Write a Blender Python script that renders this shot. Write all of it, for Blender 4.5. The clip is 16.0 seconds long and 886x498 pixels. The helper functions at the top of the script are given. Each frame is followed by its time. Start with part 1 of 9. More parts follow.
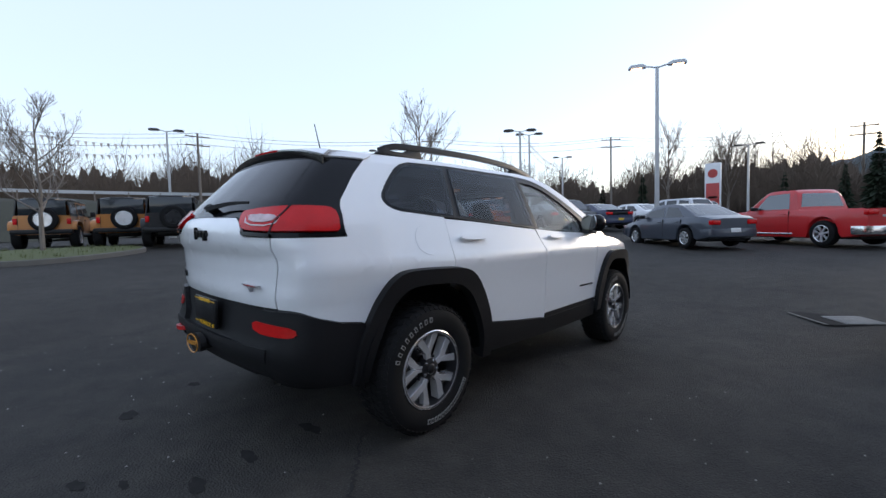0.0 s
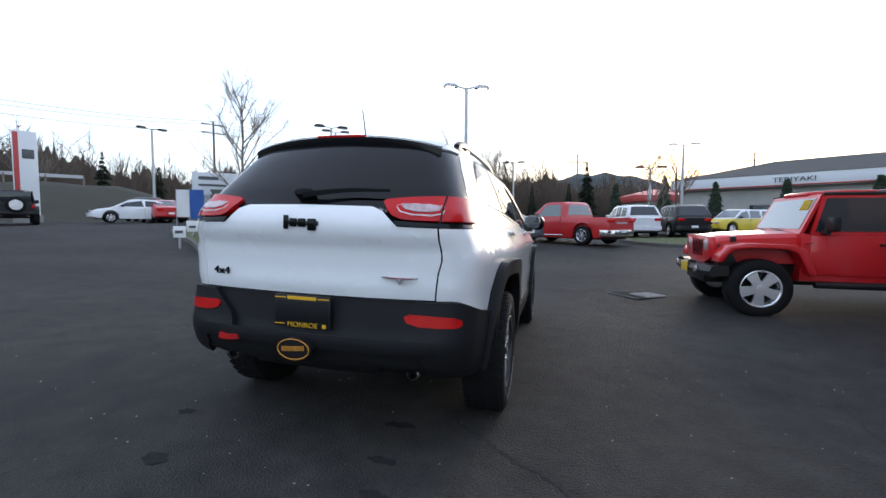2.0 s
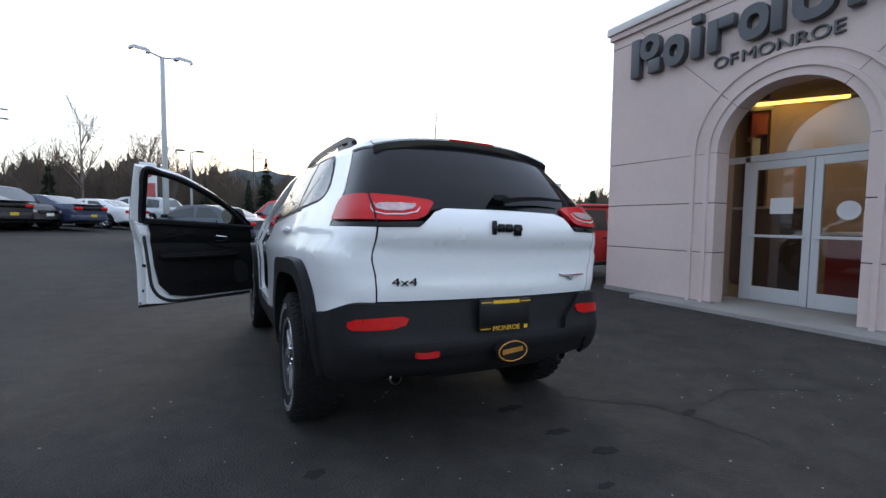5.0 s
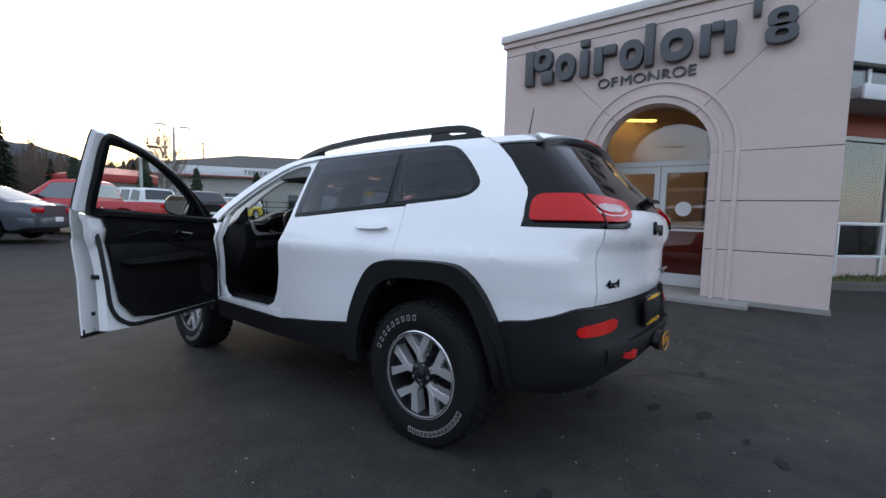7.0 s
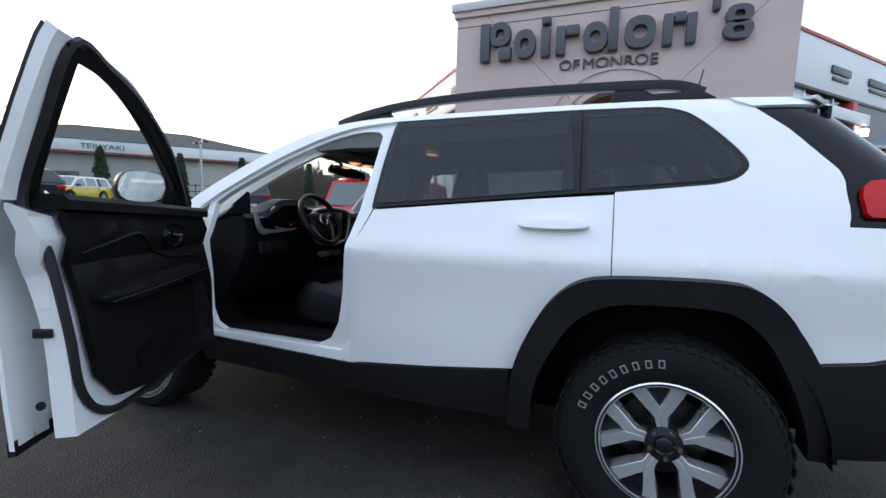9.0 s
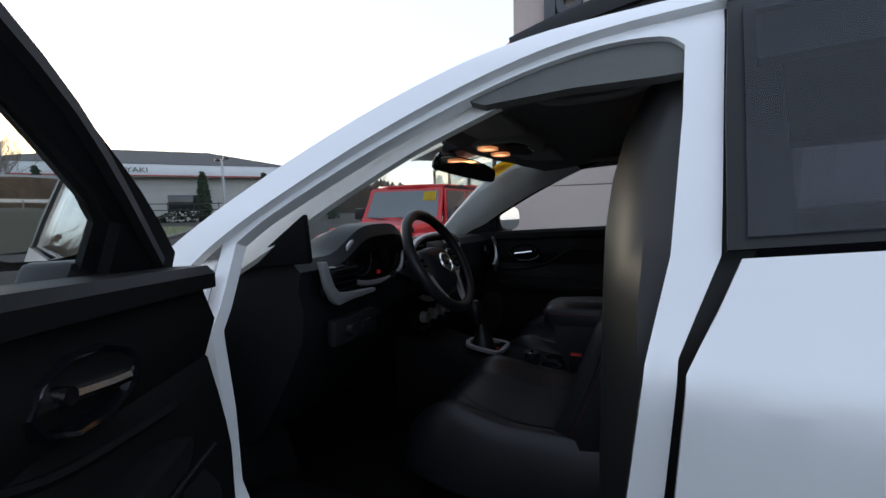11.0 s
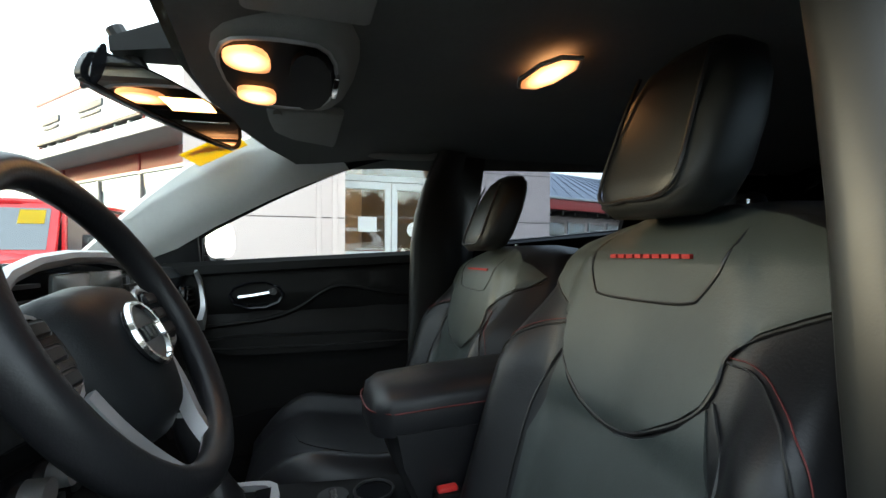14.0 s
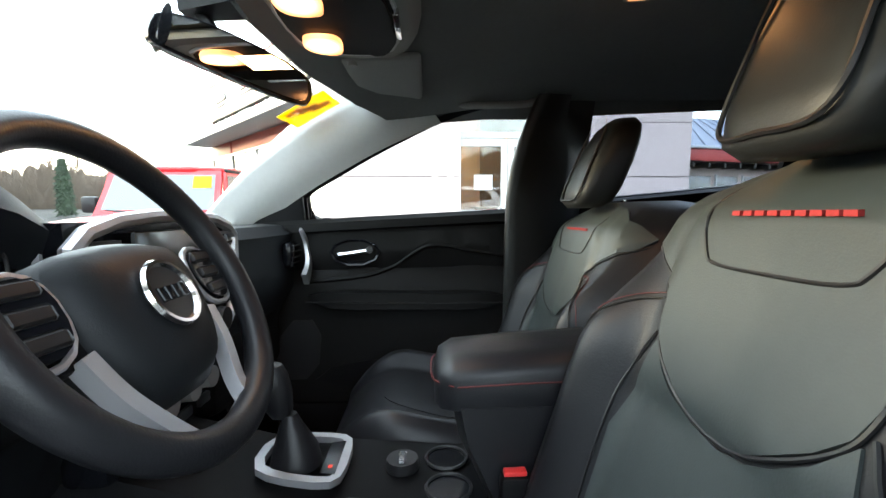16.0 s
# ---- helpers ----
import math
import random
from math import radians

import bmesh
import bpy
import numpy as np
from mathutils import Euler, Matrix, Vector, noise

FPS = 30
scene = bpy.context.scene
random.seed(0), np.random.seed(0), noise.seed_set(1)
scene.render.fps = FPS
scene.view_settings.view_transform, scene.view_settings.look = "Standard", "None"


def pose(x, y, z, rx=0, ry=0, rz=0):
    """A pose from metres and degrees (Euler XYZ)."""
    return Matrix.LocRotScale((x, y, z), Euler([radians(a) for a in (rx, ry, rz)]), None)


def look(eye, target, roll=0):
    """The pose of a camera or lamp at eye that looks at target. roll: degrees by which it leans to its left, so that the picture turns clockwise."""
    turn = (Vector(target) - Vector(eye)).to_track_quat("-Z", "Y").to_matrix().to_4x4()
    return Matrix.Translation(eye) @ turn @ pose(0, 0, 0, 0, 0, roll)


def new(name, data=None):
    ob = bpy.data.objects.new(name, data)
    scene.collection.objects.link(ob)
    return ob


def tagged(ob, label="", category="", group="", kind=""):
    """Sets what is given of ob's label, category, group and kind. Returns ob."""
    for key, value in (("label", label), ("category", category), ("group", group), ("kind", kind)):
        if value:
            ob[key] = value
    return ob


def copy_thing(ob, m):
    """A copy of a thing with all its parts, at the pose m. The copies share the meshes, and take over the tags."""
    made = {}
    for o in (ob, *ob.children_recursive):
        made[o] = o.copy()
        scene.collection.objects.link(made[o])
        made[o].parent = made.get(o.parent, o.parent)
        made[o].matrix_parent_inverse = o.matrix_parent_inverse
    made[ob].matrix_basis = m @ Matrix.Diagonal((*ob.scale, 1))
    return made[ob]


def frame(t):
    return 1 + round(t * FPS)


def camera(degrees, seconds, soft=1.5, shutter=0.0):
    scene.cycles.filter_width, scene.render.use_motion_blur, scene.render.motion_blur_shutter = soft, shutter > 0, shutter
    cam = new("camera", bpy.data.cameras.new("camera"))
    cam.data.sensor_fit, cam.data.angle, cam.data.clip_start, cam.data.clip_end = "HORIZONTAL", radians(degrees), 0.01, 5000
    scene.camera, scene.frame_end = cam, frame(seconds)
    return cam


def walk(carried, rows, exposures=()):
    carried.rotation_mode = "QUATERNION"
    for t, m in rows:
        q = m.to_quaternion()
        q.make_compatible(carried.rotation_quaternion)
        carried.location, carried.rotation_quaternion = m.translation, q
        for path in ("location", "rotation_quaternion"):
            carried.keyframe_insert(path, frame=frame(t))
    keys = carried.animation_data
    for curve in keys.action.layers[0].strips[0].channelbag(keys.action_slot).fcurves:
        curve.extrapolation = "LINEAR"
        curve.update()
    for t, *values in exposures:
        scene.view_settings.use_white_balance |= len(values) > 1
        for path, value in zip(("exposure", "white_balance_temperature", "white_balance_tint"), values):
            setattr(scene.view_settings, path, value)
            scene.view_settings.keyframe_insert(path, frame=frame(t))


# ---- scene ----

cam = camera(91.4, 16.0)
PATH = [
    (0, (2.666, -1.738, 1.178), (1.303, -0.279, 1.069), -1.5),
    (0.5, (2.328, -2.05, 1.165), (1.127, -0.455, 1.054), -1.0),
    (1, (1.995, -2.347, 1.175), (0.999, -0.614, 1.084), -0.7),
    (1.5, (1.643, -2.598, 1.172), (0.879, -0.753, 1.062), 0.2),
    (2, (1.226, -2.743, 1.173), (0.713, -0.814, 1.046), 0.2),
    (2.5, (0.803, -2.902, 1.179), (0.584, -0.917, 1.083), -0.2),
    (3, (0.379, -2.95, 1.156), (0.47, -0.955, 1.049), 0.6),
    (3.5, (-0.049, -2.946, 1.168), (0.283, -0.978, 1.055), 1.3),
    (4, (-0.496, -2.937, 1.191), (0.122, -1.038, 1.074), 0.7),
    (4.2, (-0.646, -2.915, 1.169), (-0.002, -1.026, 1.05), 0.5),
    (5.25, (-1.485, -2.522, 1.201), (-0.438, -0.823, 1.08), 0.9),
    (6.3, (-2.19, -1.869, 1.226), (-0.805, -0.433, 1.091), 1.6),
    (6.5, (-2.331, -1.753, 1.236), (-0.884, -0.381, 1.082), 1.8),
    (7, (-2.561, -1.405, 1.215), (-0.984, -0.186, 1.054), 1.5),
    (7.5, (-2.692, -1.004, 1.222), (-1.028, 0.089, 1.031), 2.4),
    (8, (-2.765, -0.578, 1.232), (-0.984, 0.307, 1.023), 0.2),
    (8.5, (-2.682, -0.136, 1.212), (-0.845, 0.627, 1.006), 0.2),
    (9, (-2.523, 0.216, 1.208), (-0.675, 0.951, 0.991), 1.8),
    (9.5, (-2.315, 0.578, 1.225), (-0.432, 1.228, 1.047), 2.0),
    (10, (-2.05, 0.917, 1.264), (-0.197, 1.628, 1.012), 1.7),
    (11.25, (-1.4, 1.431, 1.232), (0.414, 2.255, 1.06), -1.6),
    (12.3, (-1.0, 1.638, 1.179), (0.925, 2.17, 1.078), -2.3),
    (12.5, (-0.959, 1.669, 1.167), (1.006, 2.026, 1.061), -0.8),
    (13, (-0.883, 1.75, 1.166), (1.111, 1.627, 1.061), 0.5),
    (13.5, (-0.824, 1.778, 1.155), (1.128, 1.342, 1.104), 0.4),
    (14, (-0.783, 1.762, 1.155), (1.12, 1.146, 1.141), 0.4),
    (14.5, (-0.742, 1.719, 1.15), (1.181, 1.171, 1.11), 1.0),
    (15, (-0.714, 1.68, 1.148), (1.247, 1.3, 1.049), 1.2),
    (15.5, (-0.71, 1.667, 1.144), (1.277, 1.483, 1.007), 0.9),
    (16, (-0.711, 1.66, 1.152), (1.277, 1.591, 0.946), -0.1),
]
walk(cam, [(t, look(eye, target, roll)) for t, eye, target, roll in PATH],
     exposures=[(0, .33, 6400, 10), (1, .5, 6450, 10), (2, .68, 6500, 10), (3.5, .6, 6550, 10), (7, .63, 6650, 10), (8, .86, 6650, 10), (9, .87, 6700, 10), (10.2, .6, 6750, 10),
                (12.3, .5, 6900, 6), (12.5, .68, 6900, 4), (13, 1.02, 7000, 1), (13.5, 1.85, 7200, 0), (14, 2.5, 7500, 0), (14.5, 3.0, 7500, 0), (16, 3.4, 7500, 3)])

# ---- world and light ----
world = bpy.data.worlds.new("evening_sky")
scene.world = world
world.use_nodes = True
wt = world.node_tree
sky = wt.nodes.new("ShaderNodeTexSky")
sky.sky_type = 'NISHITA'
sky.sun_disc = False
sky.sun_elevation = radians(5.0)
sky.sun_rotation = radians(15)
sky.air_density = 1.0
sky.dust_density = 0.6
sky.ozone_density = 1.2
veil = wt.nodes.new("ShaderNodeMix")          # thin even cloud veil over the clear sky
veil.data_type = 'RGBA'
veil.inputs["Factor"].default_value = 0.48
veil.inputs["B"].default_value = (4.5, 5.2, 6.9, 1)
wt.links.new(sky.outputs[0], veil.inputs["A"])
back = wt.nodes["Background"]
wt.links.new(veil.outputs["Result"], back.inputs[0])
back.inputs[1].default_value = 0.24

sun = new("low_sun", bpy.data.lights.new("low_sun", 'SUN'))
sun.data.energy = 0.7
sun.data.angle = radians(14)
sun.data.color = (1.0, 0.86, 0.7)
sun.matrix_world = look((0, 0, 0), (-0.26, -0.96, -0.16))


# ---- materials ----
def mat(name, color, rough=0.5, metal=0.0, vary=0.0, scale=4.0, bump=0.0, bscale=60.0, coat=0.0, spec=0.5, per_object=0.0, fine=0.0):
    m = bpy.data.materials.new(name)
    m.use_nodes = True
    nt = m.node_tree
    p = nt.nodes["Principled BSDF"]
    p.inputs["Base Color"].default_value = (*color, 1)
    p.inputs["Roughness"].default_value = rough
    p.inputs["Metallic"].default_value = metal
    p.inputs["Coat Weight"].default_value = coat
    p.inputs["Coat Roughness"].default_value = 0.04
    p.inputs["Specular IOR Level"].default_value = spec
    co = nt.nodes.new("ShaderNodeTexCoord")
    src = None
    if vary or fine:
        n1 = nt.nodes.new("ShaderNodeTexNoise")
        n1.inputs["Scale"].default_value = scale
        n1.inputs["Detail"].default_value = 6
        n2 = nt.nodes.new("ShaderNodeTexNoise")
        n2.inputs["Scale"].default_value = scale * 14
        n2.inputs["Detail"].default_value = 3
        nt.links.new(co.outputs["Object"], n1.inputs["Vector"])
        nt.links.new(co.outputs["Object"], n2.inputs["Vector"])
        add = nt.nodes.new("ShaderNodeMath")
        add.operation = 'MULTIPLY_ADD'
        add.inputs[1].default_value = 1.0
        nt.links.new(n1.outputs["Fac"], add.inputs[0])
        sc = nt.nodes.new("ShaderNodeMath")
        sc.operation = 'MULTIPLY'
        sc.inputs[1].default_value = fine if fine else 0.5
        nt.links.new(n2.outputs["Fac"], sc.inputs[0])
        nt.links.new(sc.outputs[0], add.inputs[2])
        ramp = nt.nodes.new("ShaderNodeMapRange")
        ramp.inputs["From Min"].default_value = 0.35
        ramp.inputs["From Max"].default_value = 1.15
        ramp.inputs["To Min"].default_value = 1.0 - vary
        ramp.inputs["To Max"].default_value = 1.0 + vary
        nt.links.new(add.outputs[0], ramp.inputs["Value"])
        hsv = nt.nodes.new("ShaderNodeHueSaturation")
        hsv.inputs["Color"].default_value = (*color, 1)
        nt.links.new(ramp.outputs["Result"], hsv.inputs["Value"])
        src = hsv
        rr = nt.nodes.new("ShaderNodeMapRange")
        rr.inputs["To Min"].default_value = max(rough - 0.08, 0.02)
        rr.inputs["To Max"].default_value = min(rough + 0.1, 1)
        nt.links.new(n1.outputs["Fac"], rr.inputs["Value"])
        nt.links.new(rr.outputs["Result"], p.inputs["Roughness"])
    if per_object:
        oi = nt.nodes.new("ShaderNodeObjectInfo")
        r2 = nt.nodes.new("ShaderNodeMapRange")
        r2.inputs["To Min"].default_value = 1 - per_object
        r2.inputs["To Max"].default_value = 1 + per_object
        nt.links.new(oi.outputs["Random"], r2.inputs["Value"])
        h2 = nt.nodes.new("ShaderNodeHueSaturation")
        h2.inputs["Color"].default_value = (*color, 1)
        if src:
            nt.links.new(src.outputs["Color"], h2.inputs["Color"])
        nt.links.new(r2.outputs["Result"], h2.inputs["Value"])
        src = h2
    if src:
        nt.links.new(src.outputs["Color"], p.inputs["Base Color"])
    if bump:
        nb = nt.nodes.new("ShaderNodeTexNoise")
        nb.inputs["Scale"].default_value = bscale
        nb.inputs["Detail"].default_value = 5
        nt.links.new(co.outputs["Object"], nb.inputs["Vector"])
        bp = nt.nodes.new("ShaderNodeBump")
        bp.inputs["Strength"].default_value = bump
        bp.inputs["Distance"].default_value = 0.01
        nt.links.new(nb.outputs["Fac"], bp.inputs["Height"])
        nt.links.new(bp.outputs["Normal"], p.inputs["Normal"])
    return m


def glow(name, color, strength, rough=0.3):
    m = mat(name, color, rough)
    p = m.node_tree.nodes["Principled BSDF"]
    p.inputs["Emission Color"].default_value = (*color, 1)
    p.inputs["Emission Strength"].default_value = strength
    return m


def glass(name, tint, alpha):
    """Thin pane: part see-through with a tint, part mirror by its gloss."""
    m = bpy.data.materials.new(name)
    m.use_nodes = True
    nt = m.node_tree
    nt.nodes.remove(nt.nodes["Principled BSDF"])
    out = nt.nodes["Material Output"]
    tr = nt.nodes.new("ShaderNodeBsdfTransparent")
    tr.inputs[0].default_value = (*tint, 1)
    gl = nt.nodes.new("ShaderNodeBsdfGlossy")
    gl.inputs["Color"].default_value = (1, 1, 1, 1)
    gl.inputs["Roughness"].default_value = 0.02
    fr = nt.nodes.new("ShaderNodeLayerWeight")
    fr.inputs["Blend"].default_value = 0.5
    pw = nt.nodes.new("ShaderNodeMath")
    pw.operation = 'POWER'
    pw.inputs[1].default_value = 5.0
    nt.links.new(fr.outputs["Facing"], pw.inputs[0])
    mx = nt.nodes.new("ShaderNodeMixShader")
    sc = nt.nodes.new("ShaderNodeMath")
    sc.operation = 'MULTIPLY_ADD'
    sc.inputs[1].default_value = 0.8
    sc.inputs[2].default_value = alpha + 0.03
    nt.links.new(pw.outputs[0], sc.inputs[0])
    nt.links.new(sc.outputs[0], mx.inputs[0])
    nt.links.new(tr.outputs[0], mx.inputs[1])
    nt.links.new(gl.outputs[0], mx.inputs[2])
    nt.links.new(mx.outputs[0], out.inputs[0])
    return m


M_WHITE = mat("white_car_paint", (0.84, 0.845, 0.85), 0.32, 0.0, vary=0.02, scale=1.5, coat=1.0)
M_CLAD = mat("grained_black_plastic", (0.011, 0.011, 0.012), 0.5, vary=0.15, scale=3, bump=0.06, bscale=400, spec=0.2)
M_GLOSSBLK = mat("gloss_black_trim", (0.005, 0.0055, 0.007), 0.14, spec=0.22)
M_SATIN = mat("satin_black_trim", (0.012, 0.012, 0.013), 0.4, spec=0.3)
M_RUBBER = mat("tyre_rubber", (0.010, 0.010, 0.0105), 0.75, vary=0.25, scale=8, bump=0.15, bscale=90, spec=0.15)
M_RUBWHITE = mat("raised_white_letter_rubber", (0.30, 0.30, 0.295), 0.7, vary=0.2, scale=20)
M_ALLOY = mat("machined_alloy", (0.86, 0.86, 0.87), 0.20, 0.72, vary=.05, scale=20, coat=.3)
M_ALLOYDK = mat("dark_painted_alloy", (0.025, 0.025, 0.028), 0.35, 0.5)
M_CHROME = mat("chrome", (0.70, 0.70, 0.71), 0.14, 1.0, vary=0.05, scale=15)
M_SILVER = mat("satin_silver_plastic", (0.42, 0.42, 0.43), 0.38, 0.7)
M_STEEL = mat("exhaust_steel", (0.45, 0.44, 0.43), 0.3, 1.0, vary=0.1, scale=20)
M_REDLENS = mat("red_lamp_lens", (0.52, 0.004, 0.006), 0.2, coat=0.22, spec=0.25, vary=0.2, scale=9)
M_CLEARLENS = mat("clear_lamp_lens", (0.46, 0.34, 0.34), 0.16, 0.3, coat=0.5, vary=0.5, scale=30, bump=0.4, bscale=90)
M_REDREFL = mat("red_reflector", (0.48, 0.006, 0.006), 0.3, coat=0.0, spec=0.2, vary=0.2, scale=30)
M_REDHOOK = mat("red_painted_steel", (0.45, 0.012, 0.012), 0.35)
M_GLASSDARK = glass("privacy_glass", (0.53, 0.56, 0.60), 0.0)
M_GLASSCLR = glass("clear_car_glass", (0.955, 0.975, 0.965), 0.0)
M_GLASSREAR = glass("rear_privacy_glass", (0.05, 0.06, 0.085), 0.0)
M_SHOPGLASS = glass("shop_glass", (0.75, 0.78, 0.78), 0.05)
M_MIRROR = mat("mirror_glass", (0.9, 0.9, 0.9), 0.015, 1.0)
M_YELLOW = mat("yellow_print", (0.75, 0.42, 0.02), 0.4)
M_ORANGEPR = mat("orange_print", (0.5, 0.22, 0.03), 0.4)
M_LEATHER = mat("black_leather", (0.009, 0.0092, 0.011), 0.40, vary=0.2, scale=5, bump=0.07, bscale=350, spec=0.3)
M_LEATHERMID = mat("dark_grey_headrest_leather", (0.012, 0.013, 0.013), 0.45, vary=0.15, scale=5, bump=0.05, bscale=380, spec=0.30)
M_LEATHERGREY = mat("charcoal_leather_centre", (0.034, 0.041, 0.040), 0.45, vary=0.15, scale=5, bump=0.05, bscale=420, spec=0.36)
M_PIPING = mat("black_piping", (0.008, 0.008, 0.009), 0.5)
M_REDTHREAD = mat("red_thread", (0.10, 0.012, 0.012), 0.7, vary=0.4, scale=400)
M_REDEMB = mat("red_embroidery", (0.30, 0.016, 0.016), 0.8, vary=.3, scale=300)
M_SOFTDASH = mat("soft_dash_vinyl", (0.008, 0.009, 0.0105), 0.5, vary=0.12, scale=4, bump=0.08, bscale=500, spec=0.18)
M_HARDTRIM = mat("hard_black_trim", (0.0045, 0.0045, 0.005), 0.55, vary=0.1, scale=4, bump=0.06, bscale=500, spec=0.09)
M_HEADLINER = mat("dark_cloth_headliner", (0.122, 0.125, 0.119), 0.9, vary=0.15, scale=6, bump=0.2, bscale=600)
M_PILLAR = mat("light_grey_pillar_trim", (0.62, 0.62, 0.595), 0.7, vary=0.08, scale=5, bump=0.1, bscale=500)
M_VISOR = mat("grey_visor_vinyl", (0.24, 0.24, 0.228), 0.75, vary=0.1, scale=5, bump=0.15, bscale=400)
M_PILLARDK = mat("dark_grey_pillar_trim", (0.010, 0.0105, 0.010), 0.45, vary=0.1, scale=5, bump=0.025, bscale=500)
M_DOORVINYL = mat("black_door_vinyl", (0.0058, 0.0058, 0.0057), 0.55, vary=0.12, scale=5, bump=0.08, bscale=450, spec=0.11)
M_CARPET = mat("black_carpet", (0.003, 0.003, 0.0033), 0.95, vary=0.4, scale=40, bump=0.5, bscale=300, spec=0.1)
M_SCREEN = mat("dim_screen", (0.05, 0.055, 0.055), 0.15)
M_LAMPWARM = glow("warm_map_lamp", (1.0, 0.52, 0.27), 0.46)
def hot_centre(m, low, high, edge):
    """Lamp lens that is brightest over its bulb."""
    nt = m.node_tree
    p = nt.nodes["Principled BSDF"]
    tc = nt.nodes.new("ShaderNodeTexCoord")
    off = nt.nodes.new("ShaderNodeVectorMath")
    off.operation = 'DISTANCE'
    off.inputs[1].default_value = (.45, .5, 0)
    flat = nt.nodes.new("ShaderNodeVectorMath")
    flat.operation = 'MULTIPLY'
    flat.inputs[1].default_value = (1, 1, 0)
    nt.links.new(tc.outputs["Generated"], flat.inputs[0])
    nt.links.new(flat.outputs["Vector"], off.inputs[0])
    rp = nt.nodes.new("ShaderNodeMapRange")
    rp.inputs["From Min"].default_value, rp.inputs["From Max"].default_value = .08, .55
    rp.inputs["To Min"].default_value, rp.inputs["To Max"].default_value = high, low
    nt.links.new(off.outputs["Value"], rp.inputs["Value"])
    nt.links.new(rp.outputs[0], p.inputs["Emission Strength"])
    cr = nt.nodes.new("ShaderNodeMix")
    cr.data_type = 'RGBA'
    cr.inputs[6].default_value = p.inputs["Emission Color"].default_value
    cr.inputs[7].default_value = (*edge, 1)
    nt.links.new(off.outputs["Value"], cr.inputs[0])
    nt.links.new(cr.outputs[2], p.inputs["Emission Color"])


hot_centre(M_LAMPWARM, .16, 1.5, (1.0, .26, .06))
M_DISPLAY = glow("cluster_display", (0.6, 0.03, 0.015), 0.06)
M_REDBUTTON = mat("red_buckle_button", (0.6, 0.03, 0.03), 0.35)
M_LABELWHITE = mat("white_label", (0.75, 0.75, 0.74), 0.6)
M_STICKER = mat("yellow_windshield_sticker", (0.80, 0.60, 0.02), 0.5)


def let_light_through(m, color, k):
    """Thin paper: part of the light passes."""
    nt = m.node_tree
    tl = nt.nodes.new("ShaderNodeBsdfTranslucent")
    tl.inputs[0].default_value = (*color, 1)
    mx = nt.nodes.new("ShaderNodeMixShader")
    mx.inputs[0].default_value = k
    nt.links.new(nt.nodes["Principled BSDF"].outputs[0], mx.inputs[1])
    nt.links.new(tl.outputs[0], mx.inputs[2])
    nt.links.new(mx.outputs[0], nt.nodes["Material Output"].inputs[0])


let_light_through(M_STICKER, (0.85, 0.62, 0.03), 0.6)
M_STICKRED = mat("red_sticker_print", (0.45, 0.06, 0.05), 0.5)
let_light_through(M_STICKRED, (0.5, 0.07, 0.05), 0.6)
M_SEAL = mat("rubber_door_seal", (0.010, 0.010, 0.011), 0.6)


# ---- mesh helpers ----
def finish(bm, name, material, smooth=35):
    me = bpy.data.meshes.new(name)
    bm.to_mesh(me)
    bm.free()
    for p in me.polygons:
        p.use_smooth = smooth > 0
    if smooth > 0:
        me.set_sharp_from_angle(angle=radians(smooth))
    if material:
        me.materials.append(material)
    return me


def part(name, bm, material, parent=None, label="", smooth=35):
    ob = new(name, finish(bm, name, material, smooth))
    ob.parent = parent
    if label:
        ob["label"] = label
    return ob


def root(name, m, label, category, group="", kind=""):
    ob = new(name)
    ob.matrix_world = m
    ob.empty_display_size = 0.2
    return tagged(ob, label, category, group, kind)


def box(x0, x1, y0, y1, z0, z1, bevel=0.0, seg=2, bm=None):
    own = bm is None
    b = bmesh.new()
    bmesh.ops.create_cube(b, size=1)
    for v in b.verts:
        v.co = Vector((x0 + (v.co.x + .5) * (x1 - x0), y0 + (v.co.y + .5) * (y1 - y0), z0 + (v.co.z + .5) * (z1 - z0)))
    if bevel:
        bmesh.ops.bevel(b, geom=b.edges[:], offset=bevel, segments=seg, profile=0.5, affect='EDGES')
    if own:
        return b
    return merge(bm, b)


def merge(bm, other, m=None):
    if m is not None:
        bmesh.ops.transform(other, matrix=m, verts=other.verts[:])
    me = bpy.data.meshes.new("tmp")
    other.to_mesh(me)
    other.free()
    bm.from_mesh(me)
    bpy.data.meshes.remove(me)
    return bm


def cyl(r0, r1, h, seg=20, m=None, bm=None):
    b = bmesh.new()
    bmesh.ops.create_cone(b, cap_ends=True, segments=seg, radius1=r0, radius2=r1, depth=h)
    if m is not None:
        bmesh.ops.transform(b, matrix=m, verts=b.verts[:])
    if bm is None:
        return b
    return merge(bm, b)


def rod(a, b, r0, r1=None, seg=10, bm=None):
    """A tapered round bar from a to b."""
    a, b = Vector(a), Vector(b)
    m = Matrix.Translation((a + b) / 2) @ (b - a).to_track_quat('Z', 'Y').to_matrix().to_4x4()
    return cyl(r0, r0 if r1 is None else r1, (b - a).length, seg, m, bm)


